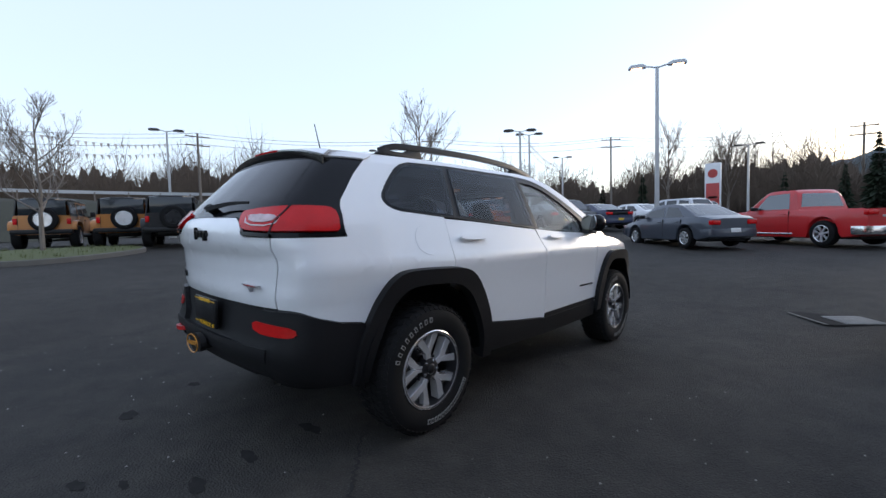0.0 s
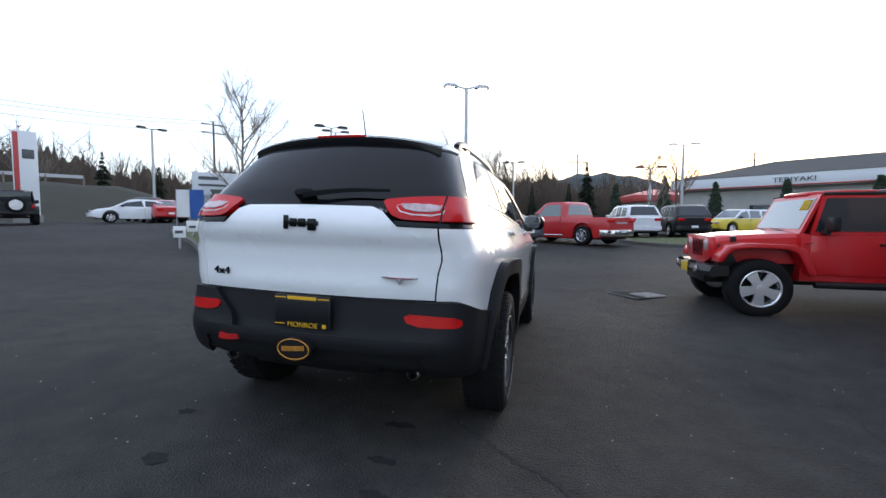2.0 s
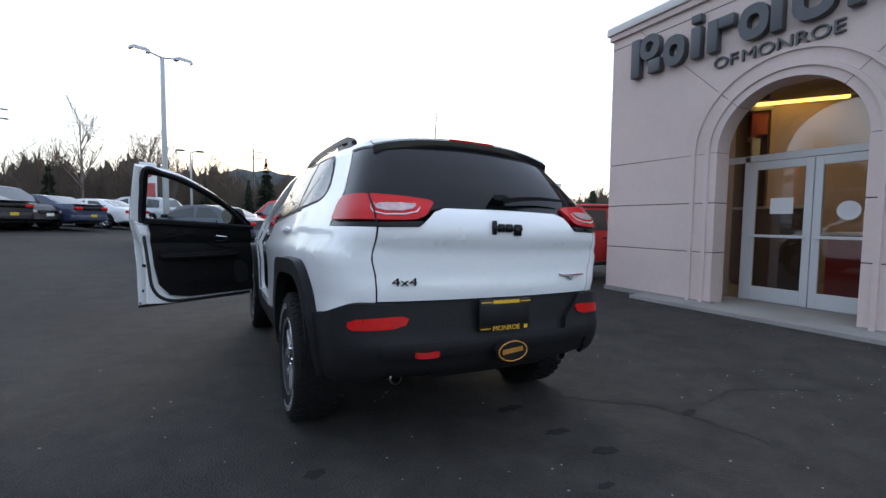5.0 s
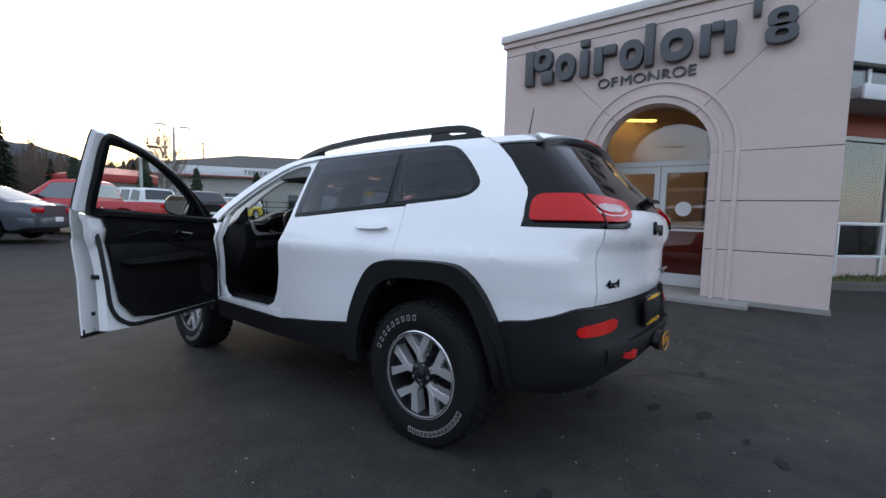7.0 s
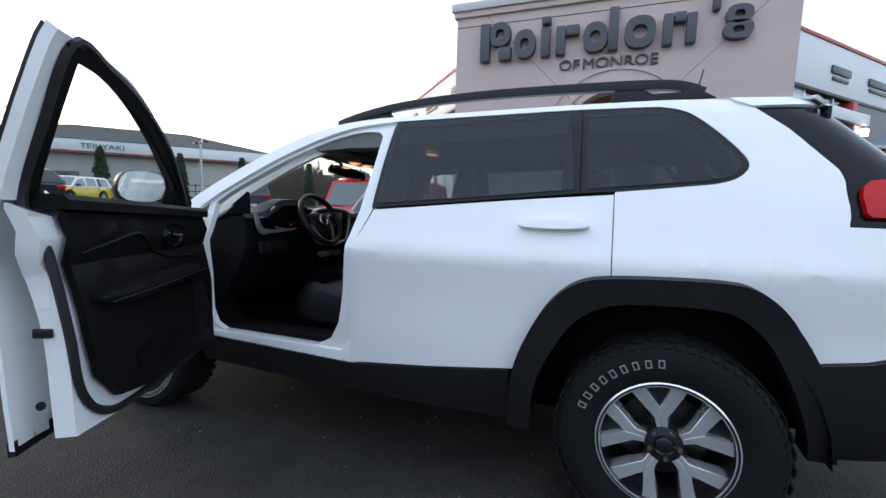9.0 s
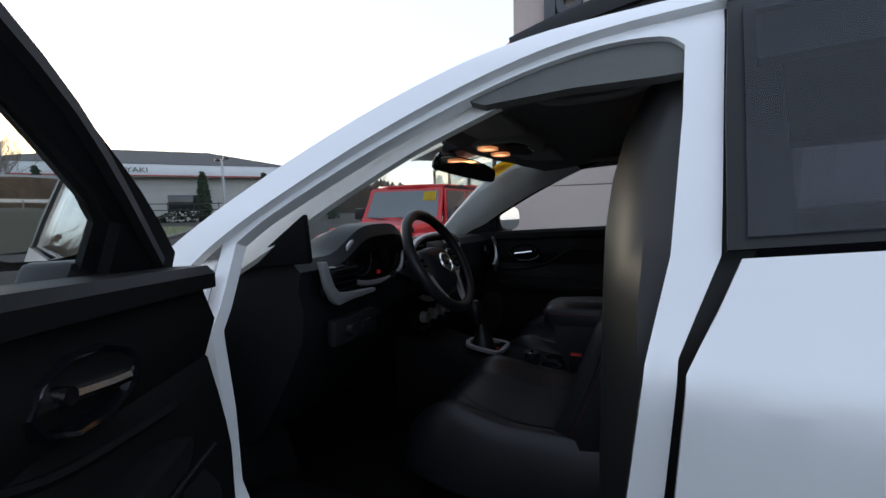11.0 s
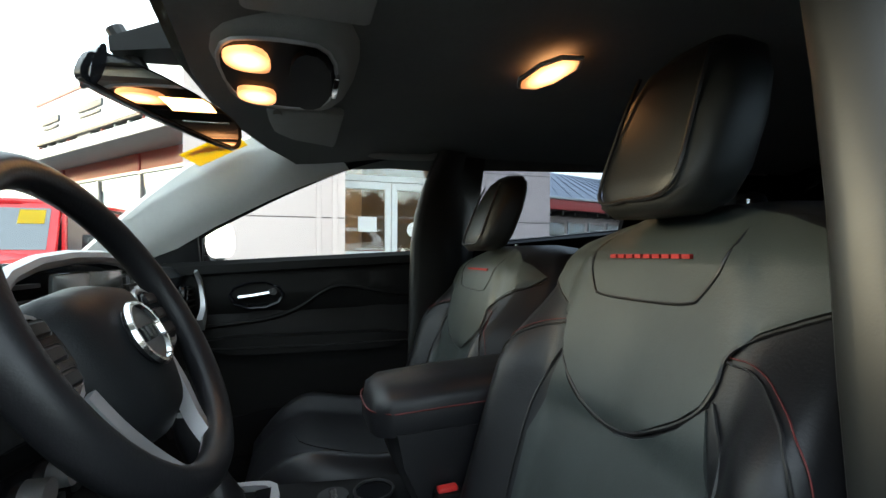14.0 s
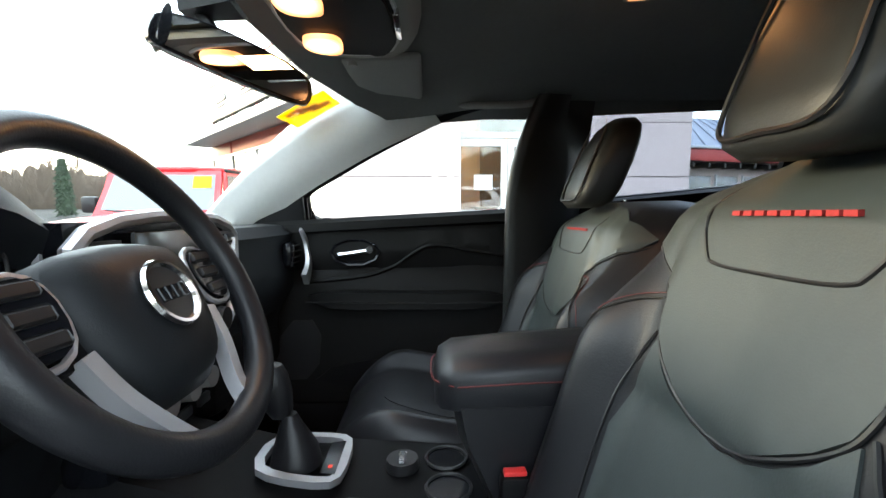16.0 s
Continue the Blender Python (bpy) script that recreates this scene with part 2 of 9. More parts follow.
def sweep(pts, prof, closed=False, cap=True, bm=None, up=(0, 0, 1), scale=None):
    """A profile (list of (a, b)) carried along points; a lies sideways, b along up."""
    bm = bmesh.new() if bm is None else bm
    pts = [Vector(p) for p in pts]
    n, rings = len(pts), []
    for i, p in enumerate(pts):
        t = (pts[(i + 1) % n] - pts[i - 1]) if closed else (pts[min(i + 1, n - 1)] - pts[max(i - 1, 0)])
        t.normalize()
        u = Vector(up)
        sd = t.cross(u)
        if sd.length < 1e-4:
            sd = t.cross(Vector((1, 0, 0)))
        sd.normalize()
        u = sd.cross(t)
        k = scale[i] if scale else 1
        rings.append([bm.verts.new(p + sd * a * k + u * b * k) for a, b in prof])
    m = len(prof)
    for i in range(n if closed else n - 1):
        r, q = rings[i], rings[(i + 1) % n]
        for j in range(m):
            bm.faces.new((r[j], r[(j + 1) % m], q[(j + 1) % m], q[j]))
    if cap and not closed:
        bm.faces.new(rings[0][::-1])
        bm.faces.new(rings[-1])
    return bm


def circle(r, n=8, rb=None):
    rb = r if rb is None else rb
    return [(r * math.cos(2 * math.pi * i / n), rb * math.sin(2 * math.pi * i / n)) for i in range(n)]


def curve_pts(ctrl, n=8, closed=False):
    """Catmull-Rom through the control points."""
    c = [Vector(p) for p in ctrl]
    k, out = len(c), []
    for i in range(k if closed else k - 1):
        p0 = c[(i - 1) % k] if closed else c[max(i - 1, 0)]
        p1, p2 = c[i], c[(i + 1) % k]
        p3 = c[(i + 2) % k] if closed else c[min(i + 2, k - 1)]
        for j in range(n):
            t = j / n
            out.append(0.5 * ((2 * p1) + (p2 - p0) * t + (2 * p0 - 5 * p1 + 4 * p2 - p3) * t * t + (3 * p1 - p0 - 3 * p2 + p3) * t ** 3))
    if not closed:
        out.append(c[-1])
    return out


def loft(sections, caps=True, bm=None, closed_ring=True):
    """Joins rings of equal length into a skin."""
    bm = bmesh.new() if bm is None else bm
    rings = [[bm.verts.new(p) for p in s] for s in sections]
    m = len(rings[0])
    for r, q in zip(rings, rings[1:]):
        for j in range(m if closed_ring else m - 1):
            bm.faces.new((r[j], r[(j + 1) % m], q[(j + 1) % m], q[j]))
    if caps and closed_ring:
        bm.faces.new(rings[0][::-1])
        bm.faces.new(rings[-1])
    bmesh.ops.recalc_face_normals(bm, faces=bm.faces[:])
    return bm


def prism(poly, h0, h1, axis='z', bm=None, bevel=0.0):
    """A flat outline given thickness along an axis; the outline's two numbers are the other axes in xyz order."""
    b = bmesh.new()

    def put(p, h):
        return {'z': (p[0], p[1], h), 'y': (p[0], h, p[1]), 'x': (h, p[0], p[1])}[axis]
    lo = [b.verts.new(put(p, h0)) for p in poly]
    hi = [b.verts.new(put(p, h1)) for p in poly]
    n = len(poly)
    b.faces.new(lo[::-1])
    b.faces.new(hi)
    for i in range(n):
        b.faces.new((lo[i], lo[(i + 1) % n], hi[(i + 1) % n], hi[i]))
    bmesh.ops.recalc_face_normals(b, faces=b.faces[:])
    if bevel:
        bmesh.ops.bevel(b, geom=b.edges[:], offset=bevel, segments=2, profile=0.5, affect='EDGES')
    return b if bm is None else merge(bm, b)


def lathe(prof, seg=32, axis='x', bm=None):
    """A profile of (radius, along) turned round an axis."""
    secs = []
    for i in range(seg):
        a = 2 * math.pi * i / seg
        secs.append([(d, r * math.cos(a), r * math.sin(a)) if axis == 'x' else (r * math.cos(a), r * math.sin(a), d) for r, d in prof])
    bm = bmesh.new() if bm is None else bm
    rings = [[bm.verts.new(p) for p in s] for s in secs]
    m = len(prof)
    for i in range(seg):
        r, q = rings[i], rings[(i + 1) % seg]
        for j in range(m - 1):
            bm.faces.new((r[j], r[j + 1], q[j + 1], q[j]))
    bmesh.ops.remove_doubles(bm, verts=bm.verts[:], dist=1e-5)
    bmesh.ops.recalc_face_normals(bm, faces=bm.faces[:])
    return bm


def rounded(poly, k=2):
    """Chaikin corner cutting of an outline."""
    for _ in range(k):
        out = []
        for i, p in enumerate(poly):
            q = poly[(i + 1) % len(poly)]
            out += [(p[0] * .75 + q[0] * .25, p[1] * .75 + q[1] * .25), (p[0] * .25 + q[0] * .75, p[1] * .25 + q[1] * .75)]
        poly = out
    return poly


def sheet(poly, surf, off=0.0, th=0.012, da=0.06, db=0.06, mirror=1, bm=None):
    """An outline in the parameters (a, b) of a surface, cut into a fine net, laid on the surface and given thickness."""
    b = bmesh.new()
    b.faces.new([b.verts.new((p[0], p[1], 0)) for p in poly])
    b.normal_update()
    bmesh.ops.triangulate(b, faces=b.faces[:], ngon_method='EAR_CLIP')
    for ax, step in ((0, da), (1, db)):
        lo, hi = min(p[ax] for p in poly), max(p[ax] for p in poly)
        k = math.floor(lo / step) + 1
        while k * step < hi - 1e-4:
            co, no = [0, 0, 0], [0, 0, 0]
            co[ax], no[ax] = k * step, 1
            bmesh.ops.bisect_plane(b, geom=b.verts[:] + b.edges[:] + b.faces[:], dist=1e-5, plane_co=co, plane_no=no)
            k += 1
    b.normal_update()
    bmesh.ops.triangulate(b, faces=[f for f in b.faces if len(f.verts) > 4])
    b.normal_update()
    if b.faces and sum(f.normal.z * f.calc_area() for f in b.faces) < 0:
        bmesh.ops.reverse_faces(b, faces=b.faces[:])
    e = 1e-3
    back = {}
    for v in list(b.verts):
        s, z = v.co.x, v.co.y
        p = surf(s, z)
        n = (surf(s + e, z) - surf(s - e, z)).cross(surf(s, z + e) - surf(s, z - e))
        n = n.normalized() if n.length > 1e-12 else Vector((1, 0, 0))
        v.co = p + n * off
        back[v] = p + n * (off - th)
    if th:
        faces, rim = list(b.faces), [ed for ed in b.edges if len(ed.link_faces) == 1]
        tw = {v: b.verts.new(c) for v, c in back.items()}
        for f in faces:
            b.faces.new([tw[v] for v in reversed(f.verts[:])])
        for ed in rim:
            f = ed.link_faces[0]
            vs = f.verts[:]
            i = vs.index(ed.verts[0])
            a, c = (ed.verts[0], ed.verts[1]) if vs[(i + 1) % len(vs)] is ed.verts[1] else (ed.verts[1], ed.verts[0])
            b.faces.new((c, a, tw[a], tw[c]))
    if mirror < 0:
        for v in b.verts:
            v.co.x *= -1
        bmesh.ops.reverse_faces(b, faces=b.faces[:])
    return b if bm is None else merge(bm, b)


def letters(text, size, depth, material, name, parent, m, label="", bevel=0.0):
    cu = bpy.data.curves.new(name, 'FONT')
    cu.body, cu.size, cu.extrude, cu.bevel_depth = text, size, depth, bevel
    cu.align_x = 'CENTER'
    tmp = bpy.data.objects.new(name, cu)
    me = bpy.data.meshes.new_from_object(tmp)
    bpy.data.objects.remove(tmp)
    me.materials.append(material)
    ob = new(name, me)
    ob.parent = parent
    ob.matrix_local = m
    if label:
        ob["label"] = label
    return ob


# ---- ground ----
def ground_z(x, y):
    """Height of the lot: a gentle fall under the car towards the drain, rising to the far left."""
    plane = -.02136 * x - .01844 * y
    far = .045 * min(max(-x - 1., 0), 16) + .022 * min(max(y - 5, 0), 25) - .02 * min(max(x - 2, 0), 2)
    d = math.hypot(max(abs(x) - 1.2, 0), max(abs(y - 1.3) - 2.8, 0))
    k = step_smooth((d - .2) / 4.0)
    return plane * (1 - k) + far * k


def step_smooth(t):
    t = min(max(t, 0.0), 1.0)
    return t * t * (3 - 2 * t)


def on_ground(x, y, turn=0.0, dz=0.0):
    """Pose of a thing that stands on the lot at x, y, its forward +Y turned by so many degrees."""
    return Matrix.Translation((x, y, ground_z(x, y) + dz)) @ Matrix.Rotation(radians(turn), 4, 'Z')


def asphalt_material():
    m = bpy.data.materials.new("worn_asphalt")
    m.use_nodes = True
    nt = m.node_tree
    p = nt.nodes["Principled BSDF"]
    co = nt.nodes.new("ShaderNodeNewGeometry")

    def noise_tex(scale, detail=4, rough=.6):
        n = nt.nodes.new("ShaderNodeTexNoise")
        n.inputs["Scale"].default_value, n.inputs["Detail"].default_value, n.inputs["Roughness"].default_value = scale, detail, rough
        nt.links.new(co.outputs["Position"], n.inputs["Vector"])
        return n
    big, mid, grit = noise_tex(.35, 5), noise_tex(3.5, 6, .7), noise_tex(140, 2)
    vor = nt.nodes.new("ShaderNodeTexVoronoi")
    vor.inputs["Scale"].default_value = 95
    nt.links.new(co.outputs["Position"], vor.inputs["Vector"])
    r = nt.nodes.new("ShaderNodeValToRGB")
    r.color_ramp.elements[0].position, r.color_ramp.elements[0].color = .3, (.027, .0255, .0235, 1)
    r.color_ramp.elements[1].position, r.color_ramp.elements[1].color = .72, (.049, .0465, .042, 1)
    nt.links.new(big.outputs["Fac"], r.inputs[0])
    mx = nt.nodes.new("ShaderNodeMix")
    mx.data_type, mx.blend_type = 'RGBA', 'MULTIPLY'
    mx.inputs["Factor"].default_value = .8
    r2 = nt.nodes.new("ShaderNodeValToRGB")
    r2.color_ramp.elements[0].position, r2.color_ramp.elements[0].color = .33, (.52, .52, .53, 1)
    r2.color_ramp.elements[1].position, r2.color_ramp.elements[1].color = .7, (1.42, 1.39, 1.33, 1)
    nt.links.new(mid.outputs["Fac"], r2.inputs[0])
    nt.links.new(r.outputs[0], mx.inputs["A"])
    nt.links.new(r2.outputs[0], mx.inputs["B"])
    # pale aggregate
    r3 = nt.nodes.new("ShaderNodeValToRGB")
    r3.color_ramp.elements[0].position, r3.color_ramp.elements[0].color = .58, (0, 0, 0, 1)
    r3.color_ramp.elements[1].position, r3.color_ramp.elements[1].color = .72, (1, 1, 1, 1)
    nt.links.new(grit.outputs["Fac"], r3.inputs[0])
    m2 = nt.nodes.new("ShaderNodeMix")
    m2.data_type = 'RGBA'
    m2.inputs["B"].default_value = (.13, .128, .12, 1)
    sc = nt.nodes.new("ShaderNodeMath")
    sc.operation = 'MULTIPLY'
    sc.inputs[1].default_value = .45
    nt.links.new(r3.outputs[0], sc.inputs[0])
    nt.links.new(sc.outputs[0], m2.inputs["Factor"])
    nt.links.new(mx.outputs["Result"], m2.inputs["A"])
    nt.links.new(m2.outputs["Result"], p.inputs["Base Color"])
    rr = nt.nodes.new("ShaderNodeMapRange")
    rr.inputs["To Min"].default_value, rr.inputs["To Max"].default_value = .72, .94
    nt.links.new(mid.outputs["Fac"], rr.inputs["Value"])
    nt.links.new(rr.outputs["Result"], p.inputs["Roughness"])
    p.inputs["Specular IOR Level"].default_value = .20
    bp = nt.nodes.new("ShaderNodeBump")
    bp.inputs["Strength"].default_value, bp.inputs["Distance"].default_value = .8, .01
    nt.links.new(vor.outputs["Distance"], bp.inputs["Height"])
    nt.links.new(bp.outputs["Normal"], p.inputs["Normal"])
    return m


M_ASPHALT = asphalt_material()
M_CRACK = mat("open_crack", (.012, .012, .012), .9)
M_STAIN = mat("oil_stain", (.029, .028, .027), .95, vary=.4, scale=15, spec=.05)
M_CONC = mat("weathered_concrete", (.24, .23, .215), .85, vary=.25, scale=2, bump=.25, bscale=60)
M_KERB = mat("dirty_grey_kerb", (.115, .11, .10), .9, vary=.3, scale=3, bump=.3, bscale=60)
M_STUCCO = mat("pinkish_tan_stucco", (.60, .487, .45), .88, vary=.10, scale=.9, bump=.22, bscale=120)
M_STUCCODK = mat("stucco_shadow_joint", (.12, .10, .095), .9)
M_COPING = mat("pale_metal_coping", (.55, .53, .51), .5, .2, vary=.08, scale=2)
M_SIGNDK = mat("dark_grey_sign_letters", (.075, .08, .088), .5, vary=.12, scale=3)
M_ALUM = mat("white_aluminium_frame", (.62, .63, .63), .4, .2, vary=.05, scale=3)
M_WHITEPANEL = mat("white_metal_panel", (.66, .68, .70), .5, vary=.06, scale=.8)
M_REDPAINT = mat("faded_red_paint", (.42, .05, .045), .5, vary=.15, scale=2)
M_REDAWN = mat("red_orange_band", (.50, .11, .07), .5, vary=.15, scale=2)
M_GRASS = mat("short_winter_grass", (.062, .072, .022), .9, vary=.45, scale=6, bump=.6, bscale=80, fine=.9)
M_BANK = mat("dull_winter_grass", (.030, .030, .019), .95, vary=.4, scale=.5, bump=.6, bscale=30, fine=.9)
M_BARK = mat("grey_bark", (.17, .145, .125), .9, vary=.3, scale=8, bump=.4, bscale=40)
M_TWIG = mat("thin_twigs", (.20, .165, .14), .9)
M_CONIFER = mat("dark_conifer_leaf", (.022, .035, .018), .85, vary=.4, scale=3)
M_HEDGE = mat("dark_arborvitae", (.020, .034, .016), .9, vary=.45, scale=8)
M_WOODS = mat("far_bare_woods", (.075, .056, .042), .95, vary=.5, scale=.6, fine=.9)
# distance haze is painted into the hill as a blue-grey base
M_HILL = mat("hazed_wooded_hill", (.045, .06, .065), .95, vary=.35, scale=.05, fine=.6)
M_GALV = mat("galvanised_steel", (.42, .43, .44), .45, .6, vary=.12, scale=6)
M_DARKMETAL = mat("dark_bronze_metal", (.04, .036, .033), .5, .4)
M_LAMPON = glow("sodium_lamp_lens", (1.0, .62, .36), 3.0)
M_FLAG = mat("pennant_plastic", (.35, .35, .36), .6, per_object=.4)
M_ROOFBLUE = mat("blue_grey_metal_roof", (.16, .19, .24), .5, .2, vary=.1, scale=2)
M_ROOFDK = mat("dark_shingle_roof", (.045, .045, .043), .9, vary=.25, scale=4)
M_SIDING = mat("pale_siding", (.45, .44, .41), .7, vary=.12, scale=1.5)
M_GREYWALL = mat("grey_painted_wall", (.26, .26, .255), .8, vary=.12, scale=1)
M_LAMPWHITE = glow("white_wall_lamp", (1.0, .95, .85), 6.0)
M_BINYELLOW = mat("yellow_bin_plastic", (.62, .48, .02), .5, vary=.12, scale=4)
M_SHOPWARM = glow("warm_shop_tube", (1.0, .55, .12), 3.5)
# indoor dimness is put into this dark brown of walls, ceiling and cabinet
M_INTERIORDK = mat("shop_wall_painted_dim", (.11, .075, .055), .8, vary=.2, scale=1)
M_SHOPFLOOR = mat("shop_floor_tile", (.25, .22, .20), .4, vary=.1, scale=3)


def build_ground():
    bm = bmesh.new()
    xs = sorted(set([-900, -400, -200, -120, -80, -60, -40, -30, -24, -20] + [x * .5 for x in range(-32, 41)] + [22, 26, 32, 40, 60, 80, 120, 200, 400, 900]))
    ys = sorted(set([-900, -400, -200, -100, -60, -40, -25, -15, -10] + [y * .5 for y in range(-16, 49)] + [26, 28, 30, 34, 40, 50, 60, 80, 120, 200, 400, 900]))
    vs = [[bm.verts.new((x, y, ground_z(x, y))) for y in ys] for x in xs]
    for i in range(len(xs) - 1):
        for j in range(len(ys) - 1):
            bm.faces.new((vs[i][j], vs[i + 1][j], vs[i + 1][j + 1], vs[i][j + 1]))
    ob = part("ground", bm, M_ASPHALT, None, "", 60)
    tagged(ob, "dark worn asphalt of the dealer lot", "ground", kind="structure")


build_ground()


def crack(name, ctrl, width, seed, n=9):
    """A ragged thin strip that hugs the ground."""
    rng = random.Random(seed)
    bm = bmesh.new()
    pts = curve_pts([(x, y, 0) for x, y in ctrl], n)
    prev = None
    for i, p in enumerate(pts):
        t = (pts[min(i + 1, len(pts) - 1)] - pts[max(i - 1, 0)]).normalized()
        sd = Vector((-t.y, t.x, 0))
        c = p + sd * rng.uniform(-.018, .018)
        w = width * rng.uniform(.4, 1.3) * (.3 + .7 * math.sin(math.pi * min(max(i / (len(pts) - 1), .05), .95)))
        a, b = c + sd * w, c - sd * w
        q = [bm.verts.new((v.x, v.y, ground_z(v.x, v.y) + .004)) for v in (a, b)]
        if prev:
            bm.faces.new((prev[0], prev[1], q[1], q[0]))
        prev = q
    ob = part(name, bm, M_CRACK, None, "", 0)
    return tagged(ob, "ragged dark crack in the asphalt", "crack", "asphalt cracks", "structure")


crack("asphalt_crack", [(.45, -.05), (.62, -.24), (.80, -.44), (.93, -.55), (1.08, -.68), (1.24, -.80), (1.36, -1.1), (1.40, -1.6)], .009, 1)
crack("asphalt_crack", [(1.25, -.80), (1.6, -.95), (2.1, -.9), (2.8, -1.2), (3.6, -1.35), (4.4, -1.2)], .007, 2)
crack("asphalt_crack", [(1.9, -2.0), (2.5, -2.3), (3.0, -2.9), (3.6, -3.1)], .006, 3)
crack("asphalt_crack", [(3.0, 2.2), (3.2, 1.2), (3.0, .2), (3.15, -.6), (3.6, -1.35)], .006, 4)


def stain(x, y, r, seed):
    rng = random.Random(seed)
    bm = bmesh.new()
    ring = []
    for i in range(30):
        a = 2 * math.pi * i / 30
        k = r * (.75 + .15 * math.sin(2 * a + seed) + .1 * math.sin(5 * a + 2 * seed) + rng.uniform(-.05, .05))
        px, py = x + 1.5 * k * math.cos(a), y + .8 * k * math.sin(a)
        ring.append(bm.verts.new((px, py, ground_z(px, py) + .004)))
    bm.faces.new(ring)
    tagged(part("oil_spot", bm, M_STAIN, None, "", 0), "dark damp spot on the asphalt", "stain", "damp spots", "structure")


for i, (x, y, r) in enumerate(((.37, -.47, .07), (.42, -.85, .06), (.50, -1.12, .06), (-.62, -1.16, .07), (-.9, -.7, .05), (.1, -1.5, .05), (1.4, -1.0, .05), (.25, -1.35, .035))):
    stain(x, y, r, 20 + i)

# grit and leaves on the near asphalt
gb = bmesh.new()
rng = random.Random(5)
for i in range(420):
    x, y = rng.uniform(-3.5, 5), rng.uniform(-4, 2.5)
    r = rng.uniform(.003, .010)
    z = ground_z(x, y)
    a = rng.uniform(0, 6.28)
    v = [gb.verts.new((x + r * math.cos(a + k * 2.1), y + r * math.sin(a + k * 2.1), z + .001)) for k in range(3)]
    t = gb.verts.new((x, y, z + r * .9))
    for k in range(3):
        gb.faces.new((v[k], v[(k + 1) % 3], t))
tagged(part("gravel_grit", gb, M_CONC, None, "", 0), "pale loose grit on the asphalt", "grit", kind="stuff")

# storm drain with its sunken patch
dr = root("storm_drain", on_ground(2.75, 5.36, 35), "pale steel grate of a storm drain in a dark asphalt patch", "drain")
part("asphalt_patch", box(-.42, .50, -.26, .52, .001, .004), M_STAIN, dr, "dark asphalt patch")
part("patch_edge", box(-.46, -.42, -.24, .50, .001, .006, .002, 1), M_KERB, dr, "pale worn edge")
part("grate_frame", box(-.215, .215, -.215, .215, .002, .012, .003), M_CONC, dr)
for i in range(9):
    part("grate_bar", box(-.195, .195, -.188 + i * .0415, -.160 + i * .0415, .010, .018, .003), M_CONC, dr)

# ---- the dealership ----
FX, Y0, Y1, TOPZ = 5.335, -2.03, 3.19, 4.56
AC, AR, SPR = .36, .85, 2.28       # arch centre, radius, springing height
tower = root("entrance_tower", Matrix.Identity(4), "tan stucco entrance tower with a round arch", "building")
tower["kind"] = "structure"


def arc(r, a0, a1, n=14):
    return [(AC + r * math.cos(radians(a0 + (a1 - a0) * i / n)), SPR + r * math.sin(radians(a0 + (a1 - a0) * i / n))) for i in range(n + 1)]


rows = [-.25, .78, 1.53, SPR]
for za, zb in zip(rows, rows[1:]):
    for ya, yb in ((Y0, AC - AR), (AC + AR, Y1)):
        part("stucco_panel", box(FX, FX + .32, ya, yb, za + .007, zb - .007, .004, 1), M_STUCCO, tower)
c45 = AR * .7071
part("stucco_panel", prism([(Y1, SPR + .007), (Y1, TOPZ), (AC + c45 + (TOPZ - SPR - c45) + .006, TOPZ)] + arc(AR, 45, 0), FX, FX + .32, 'x'), M_STUCCO, tower)
part("stucco_panel", prism([(Y0, SPR + .007), (Y0, TOPZ), (AC - c45 - (TOPZ - SPR - c45) - .006, TOPZ)] + arc(AR, 135, 180), FX, FX + .32, 'x'), M_STUCCO, tower)
part("stucco_panel", prism([(AC + c45 + (TOPZ - SPR - c45) - .006, TOPZ)] + arc(AR, 45.6, 134.4) + [(AC - c45 - (TOPZ - SPR - c45) + .006, TOPZ)], FX, FX + .32, 'x'), M_STUCCO, tower)
part("joint_backing", box(FX + .012, FX + .30, Y0 + .01, AC - AR - .01, -.2, TOPZ - .02), M_STUCCODK, tower)
part("joint_backing", box(FX + .012, FX + .30, AC + AR + .01, Y1 - .01, -.2, TOPZ - .02), M_STUCCODK, tower)
for r in (.99, 1.20):
    pts = [(FX - .004, y, z) for y, z in [(AC + r, -.1), (AC + r, 1.0)] + arc(r, 0, 180, 28) + [(AC - r, 1.0), (AC - r, -.1)]]
    part("arch_moulding", sweep(pts, [(-.035, -.012), (.035, -.012), (.028, .022), (-.028, .022)], up=(-1, 0, 0)), M_STUCCO, tower)
part("coping", box(FX - .05, FX + .42, Y0 - .05, Y1 + .05, TOPZ + .0, TOPZ + .10, .01), M_STUCCO, tower)
part("coping_cap", box(FX - .09, FX + 3.3, Y0 - .09, Y1 + .09, TOPZ + .10, TOPZ + .24, .012), M_COPING, tower)
part("coping_groove", box(FX - .004, FX + .02, Y0 + .01, Y1 - .01, TOPZ - .17, TOPZ - .155), M_STUCCODK, tower)
for ya, yb in ((Y0, Y0 + .32), (Y1 - .32, Y1)):
    part("side_wall", box(FX + .325, FX + 3.2, ya, yb, -.25, TOPZ + .09), M_STUCCO, tower)
part("base_strip", box(FX - .025, FX + .1, Y0 - .02, AC - AR + .02, -.22, .035, .004), M_CONC, tower)
part("base_strip", box(FX - .025, FX + .1, AC + AR - .02, Y1 + .02, -.22, .035, .004), M_CONC, tower)
part("tower_roof", box(FX + .33, FX + 3.2, Y0 + .33, Y1 - .33, TOPZ - .1, TOPZ), M_COPING, tower)
part("vestibule_ceiling", box(FX + .325, FX + 1.25, AC - 1.3, AC + 1.3, 3.30, 3.40), M_STUCCO, tower)
